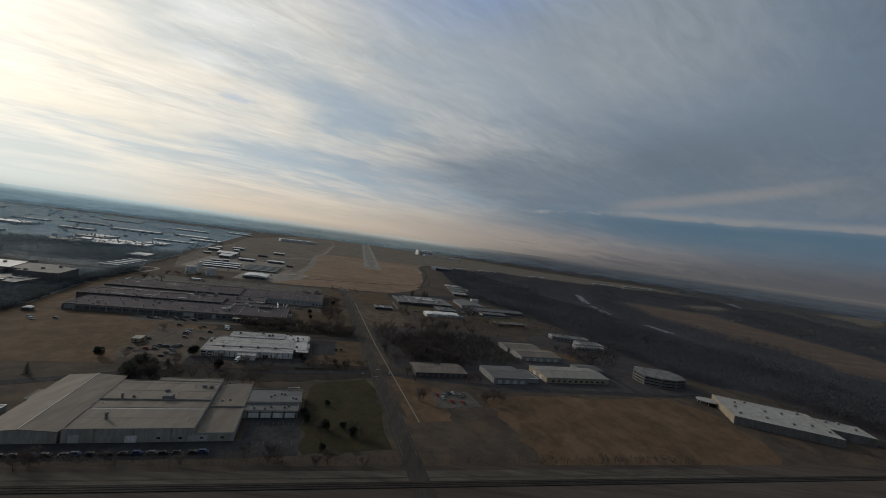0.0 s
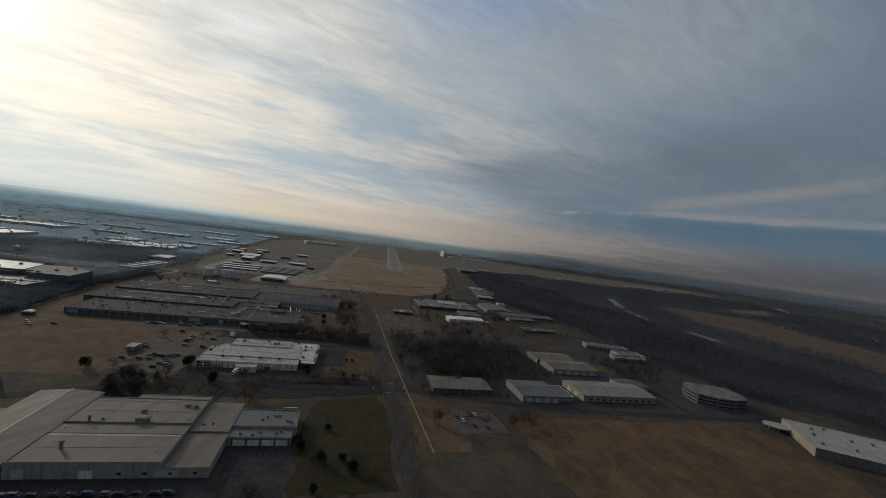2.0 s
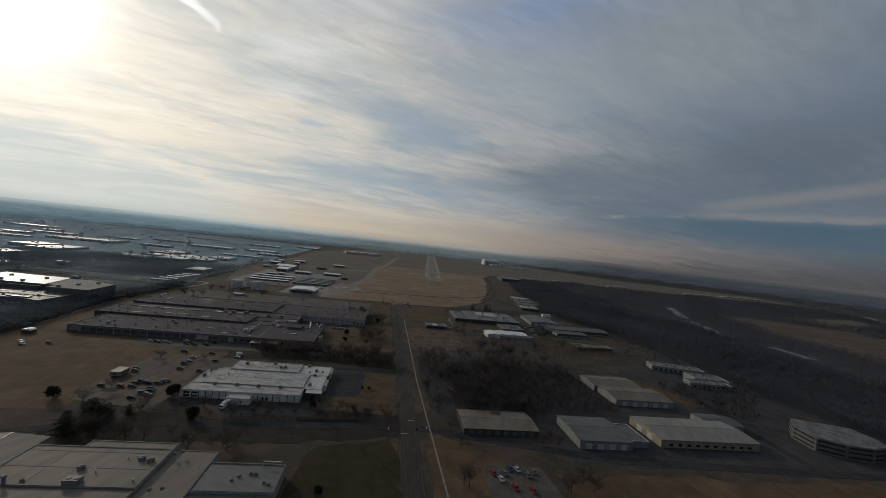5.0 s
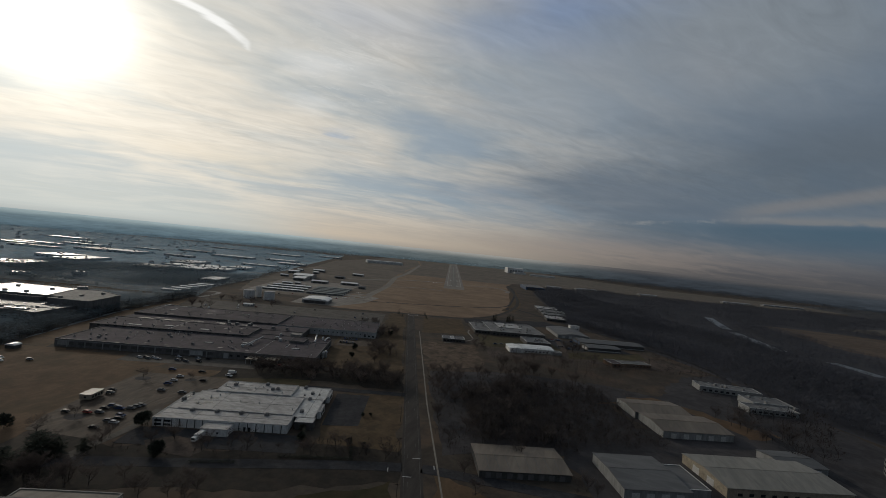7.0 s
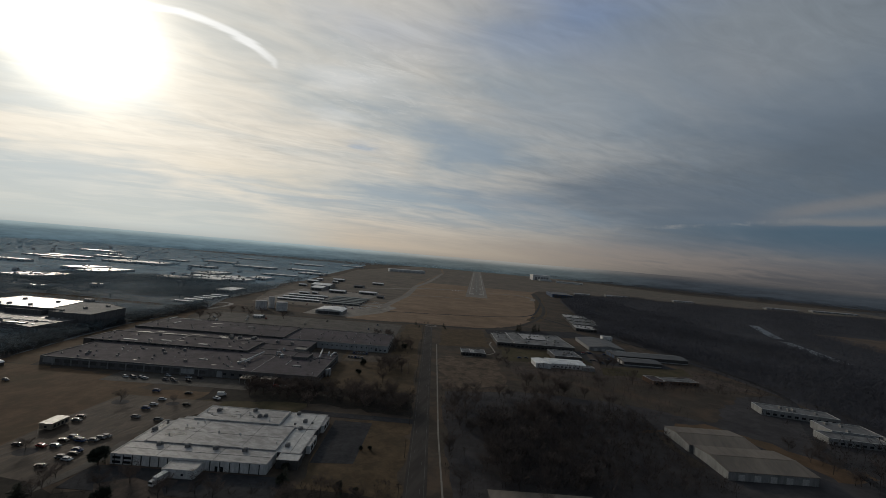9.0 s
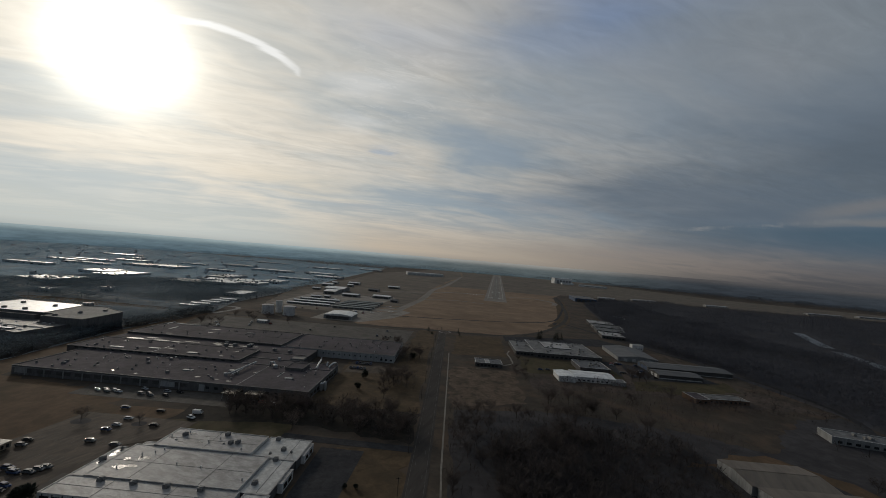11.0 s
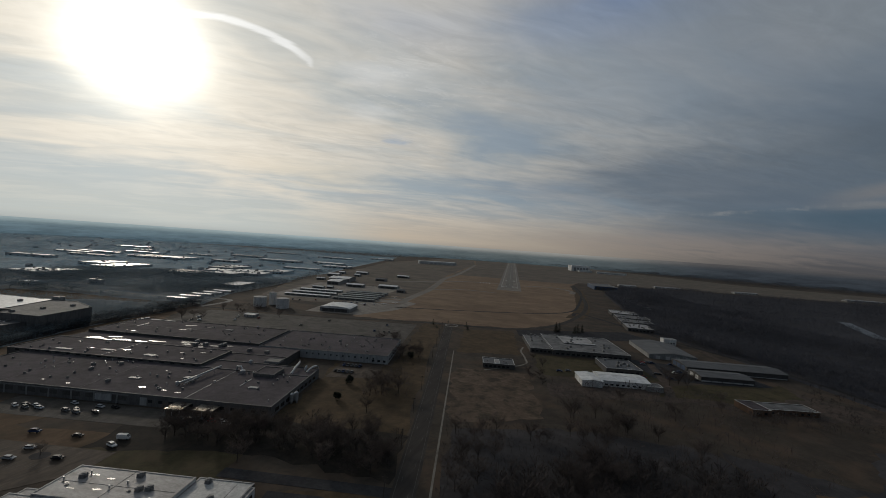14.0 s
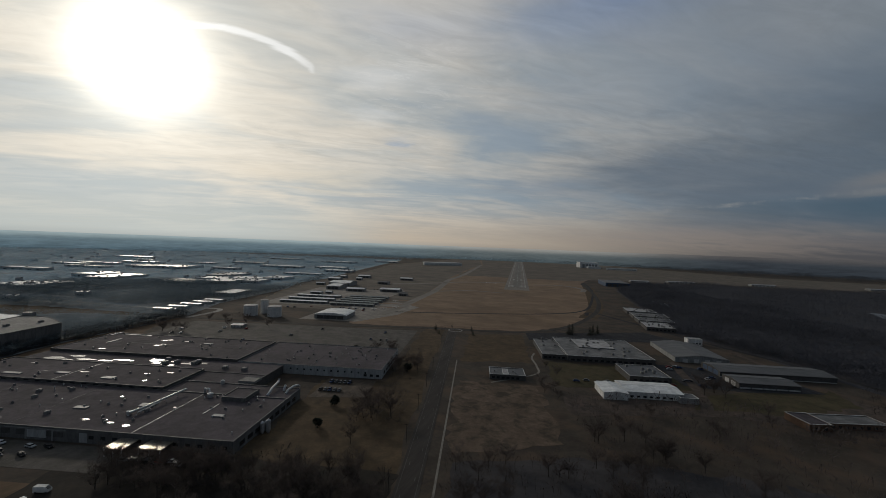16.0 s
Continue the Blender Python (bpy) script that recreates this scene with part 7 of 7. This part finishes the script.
# ---- vehicles ----
def car(paint, name, label, tall=1.0, length=4.6):
    ob = thing(name, 0, 0, label, "car", "parked cars")
    l, w = length / 2, 0.95
    side = [(-l, 0.45), (-l + 0.1, 0.85), (-l * 0.55, 0.98), (l * 0.86, 0.96), (l, 0.8), (l, 0.42)]
    body = Mesh()
    for a, c in zip(side, side[1:] + side[:1]):
        body.face((-w, a[0], a[1] * tall), (-w, c[0], c[1] * tall), (w, c[0], c[1] * tall), (w, a[0], a[1] * tall))
    body.face(*[(w, y, z * tall) for y, z in side[::-1]]).face(*[(-w, y, z * tall) for y, z in side])
    shell = part("body", body, paint, ob)
    part("glasshouse", Mesh().prism([(-0.82, -l * 0.5), (0.82, -l * 0.5), (0.82, l * 0.72), (-0.82, l * 0.72)], 0.9 * tall, 1.35 * tall), M_GLASS, ob)
    part("car_roof", Mesh().prism([(-0.7, -l * 0.3), (0.7, -l * 0.3), (0.7, l * 0.62), (-0.7, l * 0.62)], 1.3 * tall, 1.46 * tall), paint, ob)
    for x in (-0.85, 0.85):
        for y in (-l * 0.62, l * 0.62):
            part("wheel", Mesh().tube([(x - 0.11, y, 0.34), (x + 0.11, y, 0.34)], [0.34, 0.34], 10), M_TYRE, ob)
        part("headlight", Mesh().box(x * 0.75 - 0.15, x * 0.75 + 0.15, -l - 0.02, -l + 0.1, 0.62 * tall, 0.76 * tall), M_TRIM, ob)
    return ob


NAMES = ("black", "grey", "white", "silver", "red", "blue")
stock = []
for k, paint in enumerate(CAR_PAINTS):
    c = car(paint, "car", f"{NAMES[k]} car parked on asphalt", 1.12 + 0.13 * (k % 3), 4.8 + 0.15 * (k % 3))
    c.matrix_world = place((-126.7, -110.1, -72, -95.1, -115.9, -97.4)[k], (367.5, 369, 443, 358.2, 368.1, 366.5)[k], 0.1, (80, 82, 70, 84, 80, 81)[k])
    stock.append(c)


def park(e, m, turn=90.0, pick=None):
    k = rng.choice((0, 0, 0, 1, 1, 5, 5, 3, 2, 4)) if pick is None else pick
    return copy_thing(stock[k], place(e, m, 0.1, turn + rng.uniform(-4, 4)))


for e, m in ((-111.5, 374.8), (-109.5, 378.3), (-103.7, 375.5), (-98.6, 376.9), (-97.2, 379.7), (-96, 381.8), (-96.5, 363.3), (-99, 359.7), (-100.4, 351.5), (-106, 377), (-124, 397)):
    park(e, m, 90, rng.choice((0, 0, 1, 5, 0, 1)))
for e, m in ((-102, 419.2), (-101.8, 425.8), (-102.4, 434.6), (-99.2, 406.8), (-85.4, 405.4), (-83.9, 429.5), (-115, 447.8), (-126, 402), (-93.6, 448)):
    park(e, m, 95, rng.choice((0, 1, 5, 3)))
for e, m, a in ((-153, 471, 60), (-149, 473, 75), (-146, 470, 68), (-143, 473, 72), (-139, 471, 80), (-124, 471, 70), (-120, 473, 62), (-117, 470, 75), (-108, 472, 65), (-112, 479, 78), (-104, 480, 70), (-128, 480, 74)):
    park(e, m, a, rng.choice((1, 2, 3, 3, 0)))
for k in range(8):
    park(-62 + k * 4.2, 474 + (k % 3), 90)
for k in range(5):
    park(-12 + k * 3.2, 574, 0)
    park(-10 + k * 3.2, 590, 0)
for k in range(14):
    park(rng.uniform(-225, 10), rng.choice((690, 705, 722, 740, 758)), 0)
for e, m in ((104, 284), (107, 279), (110, 284), (114, 288), (118, 288), (122, 283), (126, 286), (112, 272), (120, 270)):
    park(e, m, 12)
for k in range(22):
    park(-155 + k * 5.6 + rng.uniform(-1, 1), 208, 90, rng.choice((0, 0, 1, 5)))
for k in range(40):
    park(rng.uniform(-455, -310), rng.choice((560, 575, 590, 603)), 0)
for k in range(14):
    park(rng.uniform(-215, -60), rng.choice((900, 912, 1175)), 0)
for k in range(10):
    park(168 + k * 8, 626 + 3 * (k % 2), 90)
for k in range(12):
    park(255 + rng.uniform(0, 34), rng.uniform(632, 690), 90)
for e, m in ((-243 + 10, 446), (-228, 440), (-214, 447)):
    park(e, m, 70)

van = thing("panel_van", -72.4, 450, "white panel van parked on the verge", "van", z=0.1, turn=100)
part("body", Mesh().box(-1.0, 1.0, -1.4, 2.8, 0.45, 2.5), M_WHITEWALL, van)
part("cab", Mesh().prism([(-0.98, -2.6), (0.98, -2.6), (0.98, -1.4), (-0.98, -1.4)], 0.45, lambda p: 1.3 if p[1] < -2 else 2.3), M_WHITEWALL, van)
part("windscreen", Mesh().face((-0.85, -2.5, 1.45), (0.85, -2.5, 1.45), (0.85, -1.5, 2.25), (-0.85, -1.5, 2.25)), M_GLASS, van)
for x in (-0.9, 0.9):
    for y in (-1.8, 1.9):
        part("wheel", Mesh().tube([(x - 0.12, y, 0.38), (x + 0.12, y, 0.38)], [0.38, 0.38], 10), M_TYRE, van)

trailer = thing("site_trailer", -132.4, 384.2, "tan site trailer with a flat roof on the parking lot", "trailer", z=0.1, turn=0)
part("body", Mesh().box(0, 6.4, 0, 10.2, 0.6, 3.5), M_TANWALL, trailer)
part("trailer_roof", Mesh().box(-0.25, 6.65, -0.25, 10.45, 3.5, 3.7), M_TANROOF, trailer)
openings(trailer, "window", 0.6, 9.6, 4, 1.2, 1.2, 2.7, 6.42, "e", M_GLASS)
openings(trailer, "window", 0.5, 5.9, 1, 1.4, 1.4, 2.5, -0.02, "s", M_GLASS)
for y in (2.5, 7.8):
    part("skid", Mesh().box(0.3, 6.1, y - 0.3, y + 0.3, 0, 0.6), M_DARKWALL, trailer)

truck = thing("box_truck", -46, 346, "white box truck at the loading dock", "truck", z=0.1, turn=-12)
part("box", Mesh().box(-1.2, 1.2, -1.5, 4.2, 0.9, 3.4), M_WHITEWALL, truck)
part("cab", Mesh().box(-1.1, 1.1, -3.6, -1.6, 0.6, 2.6), CAR_PAINTS[2], truck)
part("windscreen", Mesh().box(-0.95, 0.95, -3.66, -3.6, 1.5, 2.4), M_GLASS, truck)
for x in (-1.0, 1.0):
    for y in (-2.6, 2.6):
        part("wheel", Mesh().tube([(x - 0.15, y, 0.5), (x + 0.15, y, 0.5)], [0.5, 0.5], 12), M_TYRE, truck)

# poles along the road
pole = thing("utility_pole", 57, 300, "thin wooden utility pole beside the road", "pole", "utility poles")
part("shaft", Mesh().tube([(0, 0, 0), (0, 0, 10)], [0.16, 0.11], 7), M_BARK, pole)
part("crossarm", Mesh().box(-1.2, 1.2, -0.06, 0.06, 9.2, 9.4), M_BARK, pole)
for k in range(1, 12):
    copy_thing(pole, place(57, 300 + k * 42))


# ---- light aircraft by the hangars ----
plane = thing("light_aircraft", -78, 905, "small white parked propeller aircraft", "aircraft", "parked aircraft", 0.09, 20)
part("fuselage", Mesh().tube([(0, -3.2, 1.1), (0, -2.6, 1.15), (0, -0.6, 1.3), (0, 1.2, 1.25), (0, 4.2, 1.35)], [0.2, 0.5, 0.62, 0.55, 0.14], 10), M_WHITEWALL, plane)
part("wing", Mesh().box(-5.4, 5.4, -1.0, 0.5, 1.85, 2.0), M_WHITEWALL, plane)
part("tailplane", Mesh().box(-1.7, 1.7, 3.5, 4.3, 1.35, 1.43), M_WHITEWALL, plane)
part("fin", Mesh().box(-0.06, 0.06, 3.4, 4.4, 1.4, 2.6), M_WHITEWALL, plane)
part("window", Mesh().box(-0.6, 0.6, -1.5, 0.4, 1.45, 1.83), M_GLASS, plane)
for x, y in ((0, -2.3), (-1.1, 0.2), (1.1, 0.2)):
    part("wheel", Mesh().tube([(x - 0.08, y, 0.2), (x + 0.08, y, 0.2)], [0.2, 0.2], 8), M_TYRE, plane)
for e, m, a in ((-62, 912, 40), (-50, 925, 15), (-92, 915, 60), (-34, 940, 30), (-70, 1185, 80), (-85, 1195, 20), (-100, 1190, 50), (-48, 1010, 10), (-215, 968, 0), (-170, 1060, 90)):
    copy_thing(plane, place(e, m, 0.09, a))
